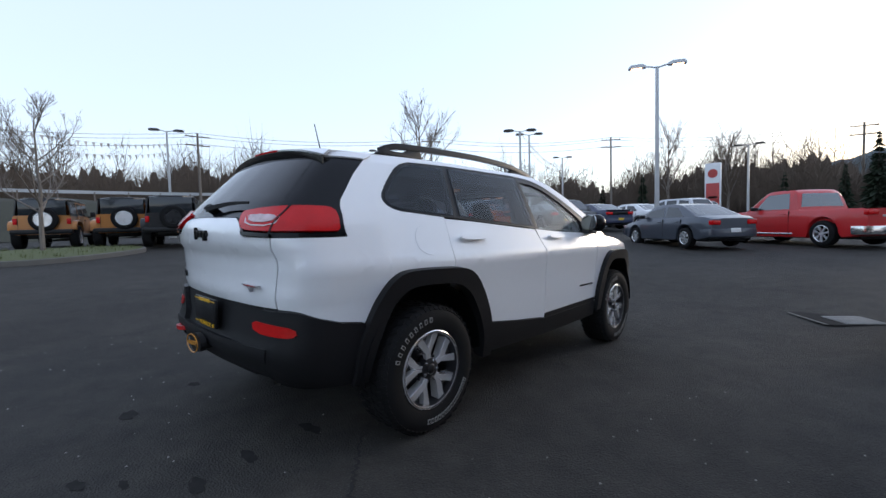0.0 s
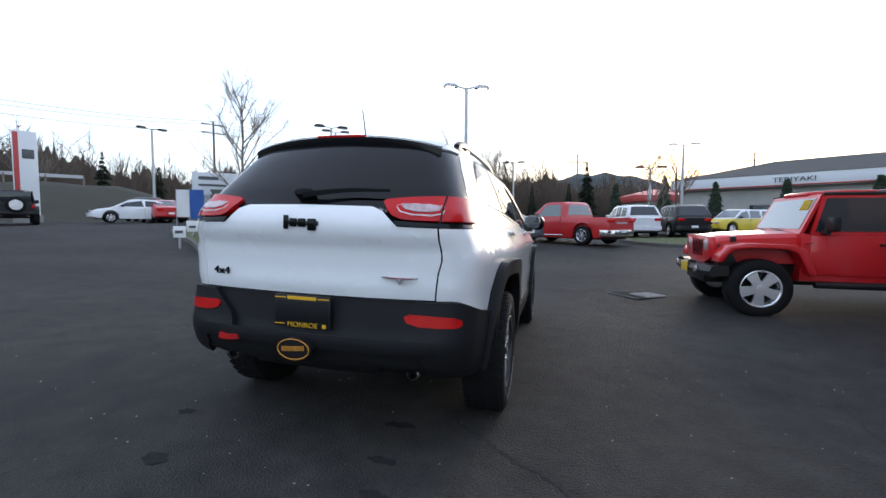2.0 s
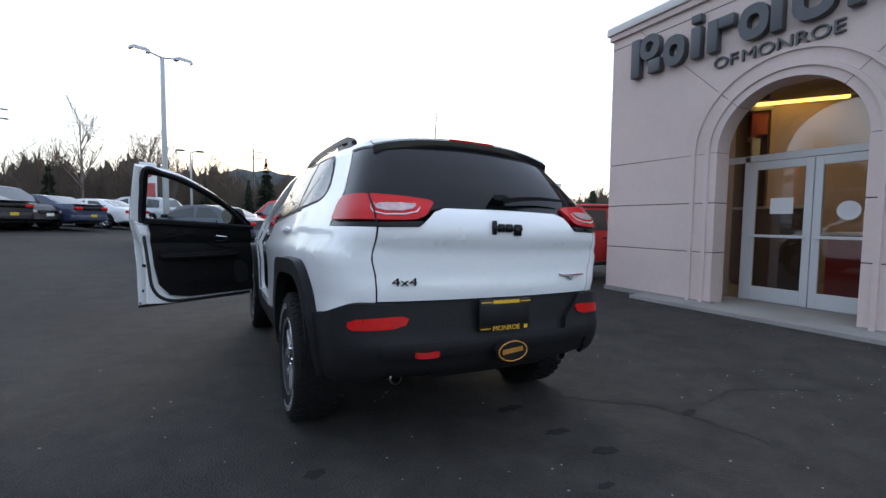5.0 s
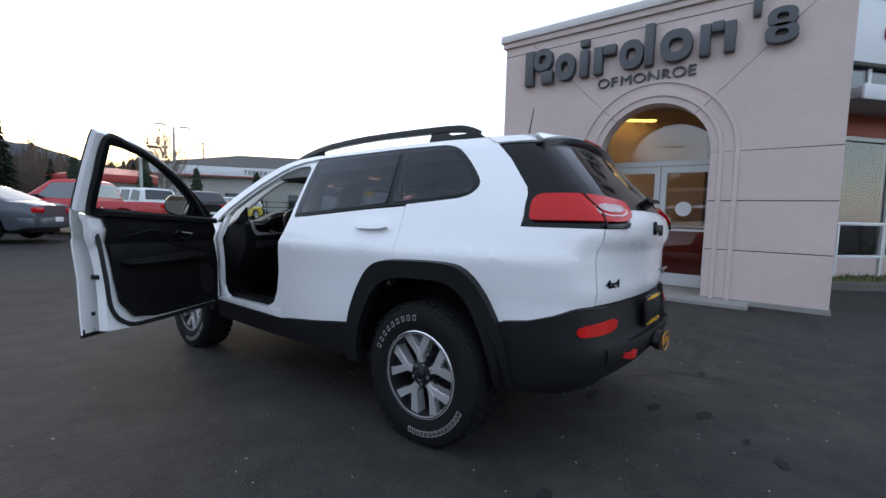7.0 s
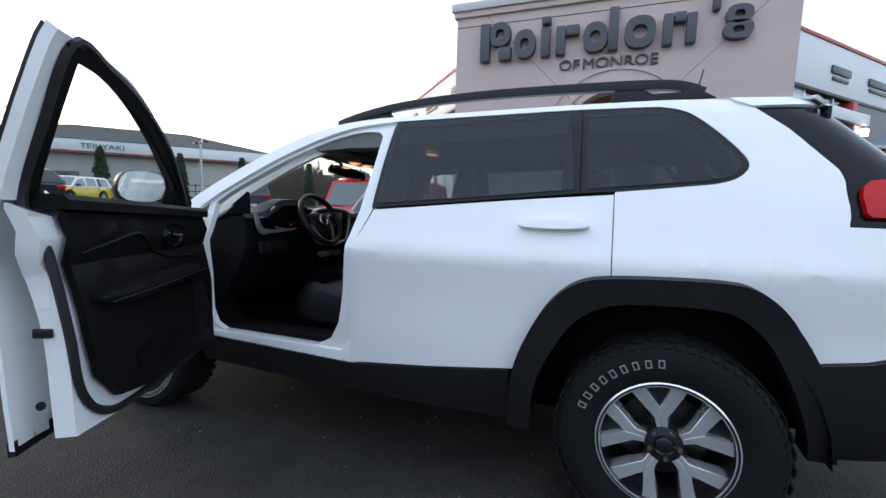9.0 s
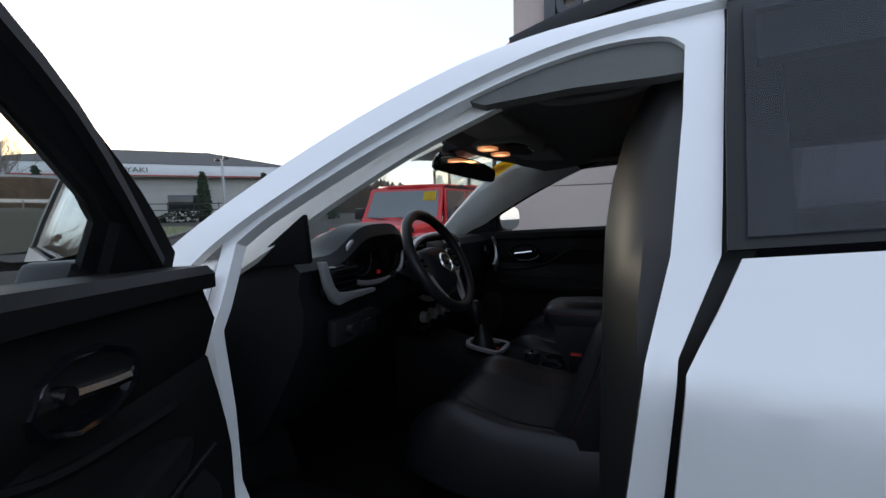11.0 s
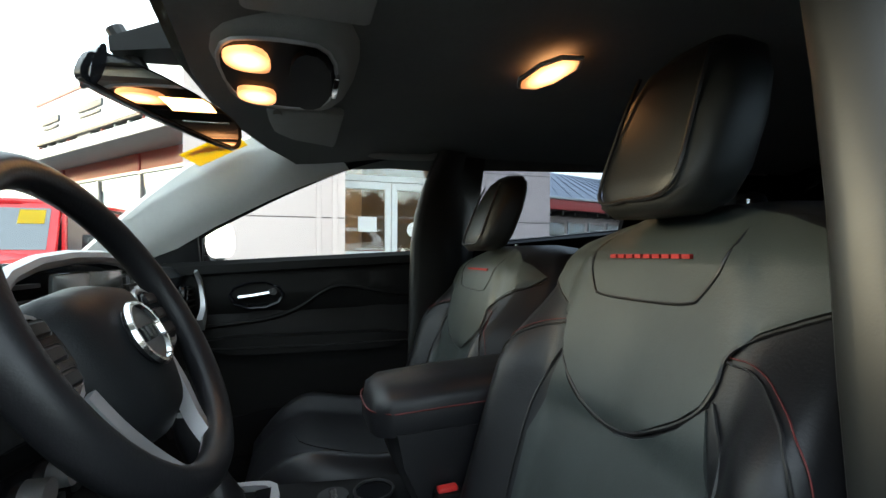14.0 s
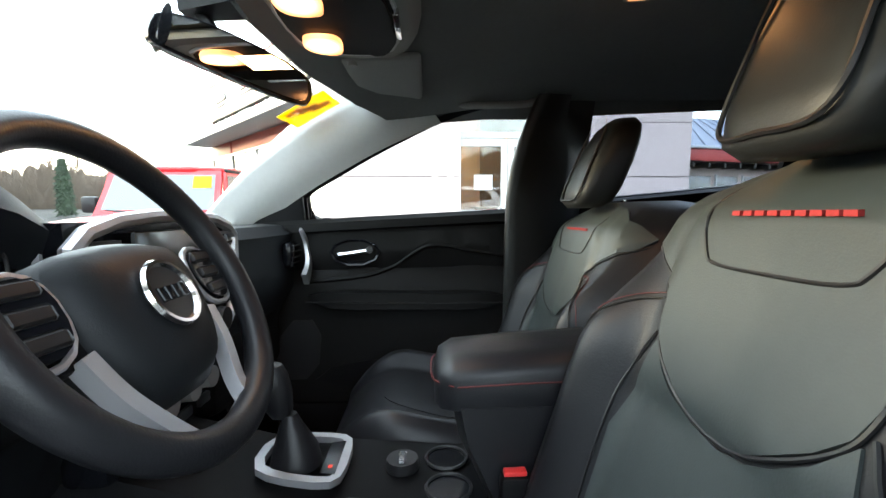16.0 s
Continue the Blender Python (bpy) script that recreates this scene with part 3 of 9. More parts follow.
part("vestibule_side", box(FX + .325, FX + 1.2, AC - 1.35, AC - 1.25, -.1, 3.35), M_STUCCO, tower)
part("vestibule_side", box(FX + .325, FX + 1.2, AC + 1.25, AC + 1.35, -.1, 3.35), M_STUCCO, tower)
part("entrance_slab", box(FX - .45, FX + 3.2, Y0 + .9, Y1 - .9, -.2, .012, .006), M_CONC, tower)
FACE = Matrix(((0, 0, -1, 0), (-1, 0, 0, 0), (0, 1, 0, 0), (0, 0, 0, 1)))     # writing that reads towards -X

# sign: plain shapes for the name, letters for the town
sign = root("tower_sign", Matrix.Identity(4), "thick dark grey sign shapes on stucco", "sign")


def slab(ya, yb, za, zb, hole=None, bevel=.012):
    """A raised sign shape; with a hole it is a rounded ring."""
    b = bmesh.new()
    o = rounded([(ya, za), (yb, za), (yb, zb), (ya, zb)], 2)
    if hole:
        cy, cz = (ya + yb) / 2, (za + zb) / 2
        q = [(cy + (y - cy) * hole, cz + (z - cz) * hole) for y, z in o]
        n = len(o)
        rings = [[b.verts.new((x, y, z)) for y, z in pl] for x, pl in ((FX - .13, o), (FX - .13, q), (FX - .002, q), (FX - .002, o))]
        for k in range(4):
            r, s = rings[k], rings[(k + 1) % 4]
            for i in range(n):
                b.faces.new((r[i], r[(i + 1) % n], s[(i + 1) % n], s[i]))
        bmesh.ops.recalc_face_normals(b, faces=b.faces[:])
    else:
        b = prism([(ya, za), (yb, za), (yb, zb), (ya, zb)], FX - .13, FX - .002, 'x', bevel=bevel)
    return b


ZB = 3.73
for ya, yb, za, zb, hole in ((2.70, 2.53, 0, .64, 0), (2.52, 2.16, .24, .64, .42), (2.36, 2.14, 0, .22, 0), (2.08, 1.72, 0, .47, .40), (1.62, 1.47, 0, .46, 0), (1.62, 1.47, .52, .64, 0), (1.37, 1.22, 0, .46, 0), (1.21, 1.00, .30, .46, 0), (.93, .56, 0, .46, .42), (.54, .40, 0, .66, 0), (.30, -.15, 0, .48, .45), (-.25, -.39, 0, .46, 0), (-.40, -.56, .32, .47, 0), (-.57, -.71, 0, .44, 0), (-.90, -1.0, .44, .68, 0), (-1.06, -1.44, .0, .26, .38), (-1.08, -1.42, .22, .48, .38)):
    part("sign_shape", slab(yb, ya, ZB + za, ZB + zb, hole), M_SIGNDK, sign)
for word, wy in (("OF", 1.14), ("MONROE", .355)):
    letters(word, .232, .02, M_SIGNDK, "sign_lettering", sign, Matrix.Translation((FX - .022, wy, 3.495)) @ FACE @ Matrix.Diagonal((1.16, 1, 1, 1)), "dark grey lettering")

# double door in the arch
DX = FX + .95
doors = root("door_1", Matrix.Identity(4), "white aluminium double glass door", "door")
doors["kind"] = "structure"


def bar(ya, yb, za, zb, x0=DX, x1=DX + .06):
    return box(x0, x1, ya, yb, za, zb, .004, 1)


YA, YB = -.47, 1.23
part("door_frame", bar(YB, YB + .08, .01, 2.28), M_ALUM, doors)
part("door_frame", bar(YA - .08, YA, .01, 2.28), M_ALUM, doors)
part("door_frame", bar(YA - .75, YB + .75, 2.20, 2.30), M_ALUM, doors)
part("sidelight_frame", bar(YB + .68, YB + .75, .01, 3.2), M_ALUM, doors)
part("sidelight_frame", bar(YA - .75, YA - .68, .01, 3.2), M_ALUM, doors)
for ya, yb, h in ((YA, .375, .33), (.385, YB, .43)):
    leaf = part("door_leaf", bar(ya, ya + .10, .02, 2.19, DX - .01, DX + .04), M_ALUM, doors)
    part("stile", bar(yb - .10, yb, .02, 2.19, DX - .01, DX + .04), M_ALUM, leaf)
    part("top_rail", bar(ya + .10, yb - .10, 2.07, 2.19, DX - .01, DX + .04), M_ALUM, leaf)
    part("bottom_rail", bar(ya + .10, yb - .10, .02, .24, DX - .01, DX + .04), M_ALUM, leaf)
    part("pane", box(DX + .012, DX + .018, ya + .10, yb - .10, .24, 2.07), M_SHOPGLASS, leaf)
    part("push_bar", bar(ya + .06, yb - .06, 1.02, 1.06, DX - .07, DX - .035), M_ALUM, leaf)
part("transom_pane", box(DX + .012, DX + .018, YA - .68, YB + .68, 2.30, 3.28), M_SHOPGLASS, doors)
part("sidelight_pane", box(DX + .012, DX + .018, YB + .08, YB + .68, .02, 2.2), M_SHOPGLASS, doors)
part("sidelight_pane", box(DX + .012, DX + .018, YA - .68, YA - .08, .02, 2.2), M_SHOPGLASS, doors)
part("notice", box(DX - .004, DX + .002, .62, .92, 1.38, 1.62), M_LABELWHITE, doors, "white paper notice on the door glass")
part("round_decal", cyl(.13, .13, .004, 24, Matrix.Translation((DX, -.02, 1.42)) @ Matrix.Rotation(radians(90), 4, 'Y')), M_LABELWHITE, doors, "pale round decal")
# showroom behind
hall = root("showroom", Matrix.Identity(4), "dim warm showroom behind the entrance glass", "room")
hall["kind"] = "structure"
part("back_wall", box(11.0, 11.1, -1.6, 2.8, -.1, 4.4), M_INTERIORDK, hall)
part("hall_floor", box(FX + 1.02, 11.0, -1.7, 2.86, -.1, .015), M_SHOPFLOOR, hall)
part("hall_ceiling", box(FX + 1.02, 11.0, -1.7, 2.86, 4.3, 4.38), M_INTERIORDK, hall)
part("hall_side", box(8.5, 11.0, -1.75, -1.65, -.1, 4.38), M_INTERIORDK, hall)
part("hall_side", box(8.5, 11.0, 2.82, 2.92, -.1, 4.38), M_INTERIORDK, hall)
for k, (x, y) in enumerate(((7.2, 1.5), (7.9, .6), (8.6, -.3), (9.3, 1.9))):
    tube = root("shop_light", Matrix.Translation((x, y, 3.72)) @ Matrix.Rotation(radians(35), 4, 'Z'), "glowing yellow ceiling tube in the showroom", "light", "showroom lights")
    part("tube", box(-.06, .06, -.75, .75, 0, .05, .01), M_SHOPWARM, tube)
    part("tray", box(-.10, .10, -.80, .80, .05, .09, .01), M_ALUM, tube)
    part("hanger", rod((0, -.5, .09), (0, -.5, .60), .008), M_ALUM, tube)
    part("hanger", rod((0, .5, .09), (0, .5, .60), .008), M_ALUM, tube)
desk = root("reception_desk", Matrix.Translation((7.9, .2, .015)), "red showroom reception desk", "desk")
part("desk_front", box(-.3, .3, -1.0, .5, 0, 1.05, .02), M_REDPAINT, desk)
part("desk_top", box(-.36, .36, -1.06, .56, 1.05, 1.09, .01), M_WHITEPANEL, desk)
shelf = root("display_cabinet", Matrix.Translation((8.2, 1.75, .015)), "wooden display cabinet in the showroom", "cabinet")
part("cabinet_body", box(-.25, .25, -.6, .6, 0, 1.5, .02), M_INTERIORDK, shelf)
part("cabinet_top", box(-.28, .28, -.63, .63, 1.5, 1.55, .01), M_WHITEPANEL, shelf)
lamp_hall = new("showroom_light", bpy.data.lights.new("showroom_light", 'AREA'))
lamp_hall.data.energy, lamp_hall.data.color, lamp_hall.data.size = 14, (1, .72, .42), 2.5
lamp_hall.matrix_world = look((8.2, .6, 3.7), (8.2, .6, 0))


def wing(name, m, length, label, marks, cut=None):
    """A showroom wing: white fascia with a red edge, clerestory, canopy, red band, glass front. Runs along +X, faces -Y.
    Past the length called cut the front is a plain grey wall."""
    w = root(name, m, label, "building")
    w["kind"] = "structure"
    full = cut is None
    clear = length if full else cut
    shop = length if full else cut - 1.9
    part("fascia", box(0, length, 0, .3, 4.75, 6.1, .02), M_WHITEPANEL, w)
    part("red_edge", box(-.02, length + .02, -.03, .34, 6.1, 6.2, .01), M_REDPAINT, w)
    part("fascia_trim", box(0, length, -.03, .3, 4.66, 4.75, .01), M_DARKMETAL, w)
    n = int(clear / .85)
    for i in range(n):
        x = i * clear / n
        part("clerestory_pane", box(x + .04, x + clear / n - .04, .10, .12, 3.85, 4.66), M_WHITEPANEL if i % 5 == 4 else M_SHOPGLASS, w)
        part("clerestory_post", box(x - .04, x + .04, .06, .2, 3.85, 4.66, .004, 1), M_REDPAINT if i % 3 == 0 else M_WHITEPANEL, w)
    part("canopy", box(-.1, shop + .1, -1.1, .3, 3.62, 3.84, .02), M_GALV, w)
    part("canopy_edge", box(-.12, shop + .12, -1.15, -1.1, 3.58, 3.86, .01), M_WHITEPANEL, w)
    part("red_band", box(0, shop, -.02, .25, 3.15, 3.62, .01), M_REDAWN, w)
    part("white_rail", box(0, shop, -.05, .05, 3.05, 3.15, .01), M_ALUM, w)
    k = max(int(shop / 2.4), 2)
    for i in range(k + 1):
        x = i * shop / k
        part("mullion", box(x - .05, x + .05, -.03, .12, .45, 3.05, .006, 1), M_ALUM, w)
        if full and i % 2 == 1:
            part("red_post", box(x - .06, x + .06, -.06, .06, 3.1, 3.6, .01), M_REDPAINT, w)
        if i < k:
            part("shop_pane", box(x + .05, x + shop / k - .05, .02, .03, .5, 3.05), M_SHOPGLASS, w)
    if not full:
        part("pier", box(shop - .35, shop + .1, -1.0, -.5, -.1, 3.6, .02), M_STUCCO, w)
        part("red_post", box(cut + .02, cut + .30, -.10, .2, 2.4, 4.66, .01), M_REDPAINT, w)
        part("plain_wall", box(cut + .30, length, .0, .3, -.2, 4.66), M_GREYWALL, w)
        part("end_glass", box(shop + .06, cut, .02, .03, .5, 3.84), M_SHOPGLASS, w)
        part("wall_lamp", box(shop - .25, shop - .05, -1.22, -1.10, 3.30, 3.48, .02), M_LAMPWHITE, w, "small bright wall lamp")
    part("plinth", box(0, shop, -.05, .3, -.2, .5, .01), M_STUCCO, w)
    rl = shop * .8
    part("hand_rail", box(.2, rl, -.62, -.56, 1.20, 1.27, .01), M_ALUM, w)
    part("hand_rail", box(.2, rl, -.62, -.56, .52, .58, .01), M_ALUM, w)
    for i in range(4):
        part("rail_post", box(.3 + i * rl * .3, .36 + i * rl * .3, -.62, -.56, .1, 1.2, .004, 1), M_ALUM, w)
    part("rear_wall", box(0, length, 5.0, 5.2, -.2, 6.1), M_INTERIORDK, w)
    part("wing_roof", box(0, length, .3, 5.2, 4.72, 4.8), M_COPING, w)
    part("wing_floor", box(0, length, .3, 5.0, -.1, .02), M_SHOPFLOOR, w)
    part("end_wall", box(length - .2, length, .3, 5.0, -.2, 4.7), M_STUCCO, w)
    for x, wd, red in marks:
        mk = part("maker_mark", box(x, x + wd, -.06, -.004, 5.30, 5.52, .02), M_REDPAINT if red else M_SIGNDK, w, "maker mark as a plain bar")
        part("mark_bar", box(x + .1, x + wd - .1, -.05, -.004, 5.12, 5.22, .02), M_SIGNDK, mk)
    return w


ang = math.degrees(math.atan2(-.65, .76))
wing("wing_south", Matrix.Translation((9.6, -1.7, 0)) @ Matrix.Rotation(radians(ang), 4, 'Z') @ Matrix.Diagonal((1, 1, 1, 1)), 13, "white showroom wing with a red roof edge", ((1.9, 1.3, True), (5.5, 1.2, False), (8.0, 1.6, False)), 6.9)
# the north wing is the same front, turned to run towards +Y
wing("wing_north", Matrix.Translation((9.0, 2.6, 0)) @ Matrix.Rotation(radians(180 - ang), 4, 'Z') @ Matrix.Translation((-13, 0, 0)), 13, "white showroom wing with clerestory windows", ((.7, 1.5, False), (3.8, 1.7, False), (7.2, 1.2, False)))

# raised bed and kerb by the south wing
def kerb_island(name, pts, h, label):
    """A grassed island inside a concrete kerb."""
    isl = root(name, Matrix.Identity(4), label, "island")
    isl["kind"] = "structure"
    c3 = curve_pts([(x, y, 0) for x, y in pts], 6, closed=True)
    gz = [ground_z(p.x, p.y) for p in c3]
    kb = bmesh.new()
    sweep([(p.x, p.y, z) for p, z in zip(c3, gz)], [(-.08, -.1), (.08, -.1), (.08, h), (.05, h + .015), (-.05, h + .015), (-.08, h)], closed=True, bm=kb)
    part("kerb", kb, M_KERB, isl)
    tb = bmesh.new()
    cx, cy = sum(p.x for p in c3) / len(c3), sum(p.y for p in c3) / len(c3)
    rings = []
    for k in (1.0, .7, .4, .12):
        rings.append([tb.verts.new((cx + (p.x - cx) * k, cy + (p.y - cy) * k, ground_z(cx + (p.x - cx) * k, cy + (p.y - cy) * k) + h + .02 + .06 * (1 - k))) for p in c3])
    for r, q in zip(rings, rings[1:]):
        for i in range(len(r)):
            tb.faces.new((r[i], r[(i + 1) % len(r)], q[(i + 1) % len(r)], q[i]))
    tb.faces.new(rings[-1])
    bmesh.ops.recalc_face_normals(tb, faces=tb.faces[:])
    part("turf", tb, M_GRASS, isl)
    gbm = bmesh.new()
    rg = random.Random(len(pts) + int(cx * 10))
    for i in range(700):
        p = rg.choice(c3)
        k = math.sqrt(rg.random()) * .96
        x, y = cx + (p.x - cx) * k + rg.uniform(-.1, .1), cy + (p.y - cy) * k + rg.uniform(-.1, .1)
        z = ground_z(x, y) + h + .02
        a, s = rg.uniform(0, 6.28), rg.uniform(.03, .07)
        va = [gbm.verts.new((x - .01 * math.cos(a), y - .01 * math.sin(a), z)), gbm.verts.new((x + .01 * math.cos(a), y + .01 * math.sin(a), z)), gbm.verts.new((x + rg.uniform(-.03, .03), y + rg.uniform(-.03, .03), z + s + .05))]
        gbm.faces.new(va)
    tagged(part("grass_blades", gbm, M_GRASS, isl, "", 0), kind="stuff")
    return isl


kerb_island("grass_bed_south", [(8.7, -2.45), (9.3, -2.1), (16.0, -7.6), (15.2, -8.4), (10.5, -4.3)], .14, "narrow grass bed with a concrete kerb")
# planter box
pb = root("planter_box", Matrix.Translation((12.3, -5.08, -.02)) @ Matrix.Rotation(radians(ang), 4, 'Z') @ Matrix.Diagonal((.38, .8, .85, 1)), "low grey concrete planter box", "planter")
part("planter_wall", box(-.9, .9, -.4, .4, -.2, .85, .03), M_CONC, pb)
part("planter_cap", box(-.95, .95, -.45, .45, .85, .95, .02), M_COPING, pb)
# painted dashes
for i in range(6):
    x, y = 6.9 + i * .45, -2.95 - i * .42
    db = box(-.16, .16, -.05, .05, .003, .006)
    ob = part("painted_dash", db, M_LABELWHITE, None, "", 0)
    ob.matrix_world = on_ground(x, y, -20)
    tagged(ob, "worn white painted dash", "road marking", "painted dashes", "structure")
# low building beyond the south wing
sb = root("service_building", Matrix.Translation((15.9, -7.0, 0)) @ Matrix.Rotation(radians(-75), 4, 'Z') @ Matrix.Diagonal((.8, .8, .8, 1)), "low service building with a blue metal hip roof and red fascia", "building")
part("wall", box(.6, 16, .9, 9, -.3, 3.6), M_STUCCO, sb)
part("roof", loft([[(-.4, -.4, 4.25), (17, -.4, 4.25), (17, 10, 4.25), (-.4, 10, 4.25)], [(4.5, 4.4, 6.7), (13, 4.4, 6.7), (13, 5.2, 6.7), (4.5, 5.2, 6.7)]]), M_ROOFBLUE, sb)
for i in range(15):
    a = i / 14
    part("roof_seam", rod((.6 + 15.4 * a, -.38, 4.275), (5.0 + 7.5 * a, 4.3, 6.70), .025, None, 5), M_ROOFBLUE, sb)
part("gutter", box(-.5, 17.1, -.5, -.38, 4.13, 4.27, .01), M_GALV, sb)
part("red_fascia", box(-.35, 17, -.38, -.2, 3.55, 4.13, .01), M_REDPAINT, sb)
part("soffit", box(-.3, 17, -.2, .9, 3.50, 3.58), M_DARKMETAL, sb)
for i in range(16):
    part("bracket", box(.2 + i * 1.02, .32 + i * 1.02, -.2, .86, 3.26, 3.5, .01), M_DARKMETAL, sb)
for i in range(6):
    wd = part("window", box(1.2 + i * 1.9, 2.7 + i * 1.9, .84, .90, .7, 2.9, .01), M_SHOPGLASS, sb)
    part("frame", box(1.12 + i * 1.9, 1.2 + i * 1.9, .80, .90, .6, 3.0), M_ALUM, wd)
    part("frame", box(1.2 + i * 1.9, 2.7 + i * 1.9, .80, .90, 1.75, 1.82), M_ALUM, wd)
    part("blind", box(1.25 + i * 1.9, 2.65 + i * 1.9, .905, .915, 1.85, 2.85), M_SIDING, wd, "pale lowered blind")
bn = root("yellow_bin", on_ground(15.6, -8.2, 10), "yellow plastic bin beside the service building", "bin")
part("tub", loft([[(-.50, -.32, .0), (.50, -.32, .0), (.50, .32, .0), (-.50, .32, .0)], [(-.58, -.38, .58), (.58, -.38, .58), (.58, .38, .58), (-.58, .38, .58)]]), M_BINYELLOW, bn)
part("lid", loft([[(-.60, -.40, .59), (.60, -.40, .59), (.60, .40, .59), (-.60, .40, .59)], [(-.56, -.34, .98), (.56, -.34, .90), (.56, .38, 1.0), (-.56, .38, 1.0)]]), M_BINYELLOW, bn)


# ---- the white SUV ----
TILT = Matrix(((0.999772, -0.000197, 0.0213516, 0), (-0.000197, 0.99983, 0.018429, 0), (-0.0213516, -0.018429, 0.999602, 0), (0, 0, 0, 1)))


def spline_table(keys, n=400, blur=9):
    k = np.array(keys, float)
    x = np.linspace(k[0, 0], k[-1, 0], n)
    y = np.interp(x, k[:, 0], k[:, 1])
    pad = np.concatenate([2 * y[0] - y[blur:0:-1], y, 2 * y[-1] - y[-2:-blur - 2:-1]])
    return x, np.convolve(pad, np.ones(2 * blur + 1) / (2 * blur + 1), 'valid')


WZ = spline_table([(0.1, .84), (.30, .87), (.45, .895), (.62, .905), (.80, .910), (.985, .930), (1.0, .929), (1.05, .903), (1.10, .884), (1.16, .862), (1.25, .828), (1.4, .762), (1.5, .716), (1.56, .686), (1.60, .655), (1.64, .61), (1.8, .5)], 500, 2)
YR = spline_table([(.1, -.66), (.34, -.72), (.42, -.80), (.47, -.862), (.57, -.890), (.60, -.888), (.63, -.876), (.72, -.862), (.79, -.852), (.84, -.866), (.92, -.860), (1.03, -.868), (1.065, -.882), (1.085, -.902), (1.15, -.906), (1.21, -.892), (1.25, -.855), (1.32, -.805), (1.5, -.635), (1.6, -.535), (1.8, -.38)], 500, 3)
FRONT = spline_table([(.1, 3.40), (.4, 3.53), (.6, 3.57), (.8, 3.56), (.95, 3.50), (1.05, 3.40), (1.2, 3.3), (1.8, 3.0)], 300, 8)
PLAN = [(0, -.950), (.15, -.949), (.30, -.942), (.46, -.930), (.62, -.910), (.75, -.880), (.832, -.836), (.882, -.765), (.908, -.66), (.924, -.53), (.943, -.36), (.958, -.16), (.978, .05), (.993, .35), (1.0, .8), (1.0, 1.4), (1.0, 2.0), (.995, 2.4), (.98, 2.75), (.95, 3.05), (.89, 3.27), (.78, 3.42), (.6, 3.51), (.3, 3.56), (0, 3.57)]
_c = curve_pts([(x, y, 0) for x, y in PLAN], 14)
PX = np.array([p.x for p in _c])
PY = np.array([p.y for p in _c])
PS = np.concatenate([[0], np.cumsum(np.hypot(np.diff(PX) * .9, np.diff(PY)))])


def step01(t):
    t = min(max(t, 0.0), 1.0)
    return t * t * (3 - 2 * t)


def wz(z):
    return float(np.interp(z, *WZ))


def shell(s, z):
    """The body's skin: s runs from the middle of the tail round the right flank to the nose, z is height."""
    sg = -1 if s < 0 else 1
    s = abs(s)
    x, y = float(np.interp(s, PS, PX)), float(np.interp(s, PS, PY))
    k = 1 - step01((y + .72) / .85)
    q = step01((y - 2.6) / .8)
    y += (float(np.interp(z, *YR)) + .95) * k + (float(np.interp(z, *FRONT)) - 3.57) * q
    return Vector((sg * x * wz(z), y, z))


def sy(y, z):
    """s of a place on the flank."""
    k = np.array([1 - step01((v + .72) / .85) for v in PY])
    q = np.array([step01((v - 2.6) / .8) for v in PY])
    ys = PY + (float(np.interp(z, *YR)) + .95) * k + (float(np.interp(z, *FRONT)) - 3.57) * q
    return float(np.interp(y, np.maximum.accumulate(ys), PS))


HALF = int(np.argmax(PX > .9999)) or len(PX) // 2


def sx(x, z):
    """s of a place on the tail."""
    sg = -1 if x < 0 else 1
    return sg * float(np.interp(abs(x) / wz(z), PX[:HALF], PS[:HALF]))


def F(*pts):
    return [(sy(y, z), z) for y, z in pts]


def R(*pts):
    return [(sx(x * 1.036, z), z) for x, z in pts]


suv = root("suv", TILT, "white compact SUV with black lower cladding, driver door wide open", "car")
SIDES = (("right", 1), ("left", -1))

# outlines on the flank, (y, z)
ARCH_R_OUT = [(.555, .34), (.548, .55), (.50, .69), (.42, .84), (.33, .925), (.22, .955), (-.16, .962), (-.25, .935), (-.33, .86), (-.42, .70), (-.475, .58), (-.49, .40)]
ARCH_R_IN = [(.47, .34), (.465, .50), (.41, .64), (.33, .775), (.25, .84), (.15, .868), (-.12, .872), (-.21, .842), (-.29, .75), (-.36, .60), (-.40, .48), (-.41, .40)]
def smooth_line(pts, n=4):
    return [(q.x, q.y) for q in curve_pts([(a, b, 0) for a, b in pts], n)]


def cut_corners(pts, k=2):
    """Corner cutting of an open line, its ends kept."""
    for _ in range(k):
        out = [pts[0]]
        for a, b in zip(pts, pts[1:]):
            out += [(a[0] * .75 + b[0] * .25, a[1] * .75 + b[1] * .25), (a[0] * .25 + b[0] * .75, a[1] * .25 + b[1] * .75)]
        pts = out + [pts[-1]]
    return pts


ARCH_R_OUT, ARCH_R_IN = cut_corners(ARCH_R_OUT), cut_corners(ARCH_R_IN)
QEDGE = smooth_line([(-.12, 1.280), (-.185, 1.300), (-.224, 1.343), (-.205, 1.395), (-.115, 1.495), (-.03, 1.562), (.06, 1.588)], 4)
QWIN = [(.300, 1.262), (.335, 1.566)] + [(.07, 1.570), (-.02, 1.545), (-.105, 1.478), (-.185, 1.388), (-.202, 1.345), (-.180, 1.312), (-.12, 1.295)]
RDWIN = [(1.198, 1.196), (1.180, 1.566), (.385, 1.574), (.352, 1.260), (.7, 1.230)]


def front_arch(pts):
    return [(2.72 + y * (.96 if y > 0 else .98), z) for y, z in pts]


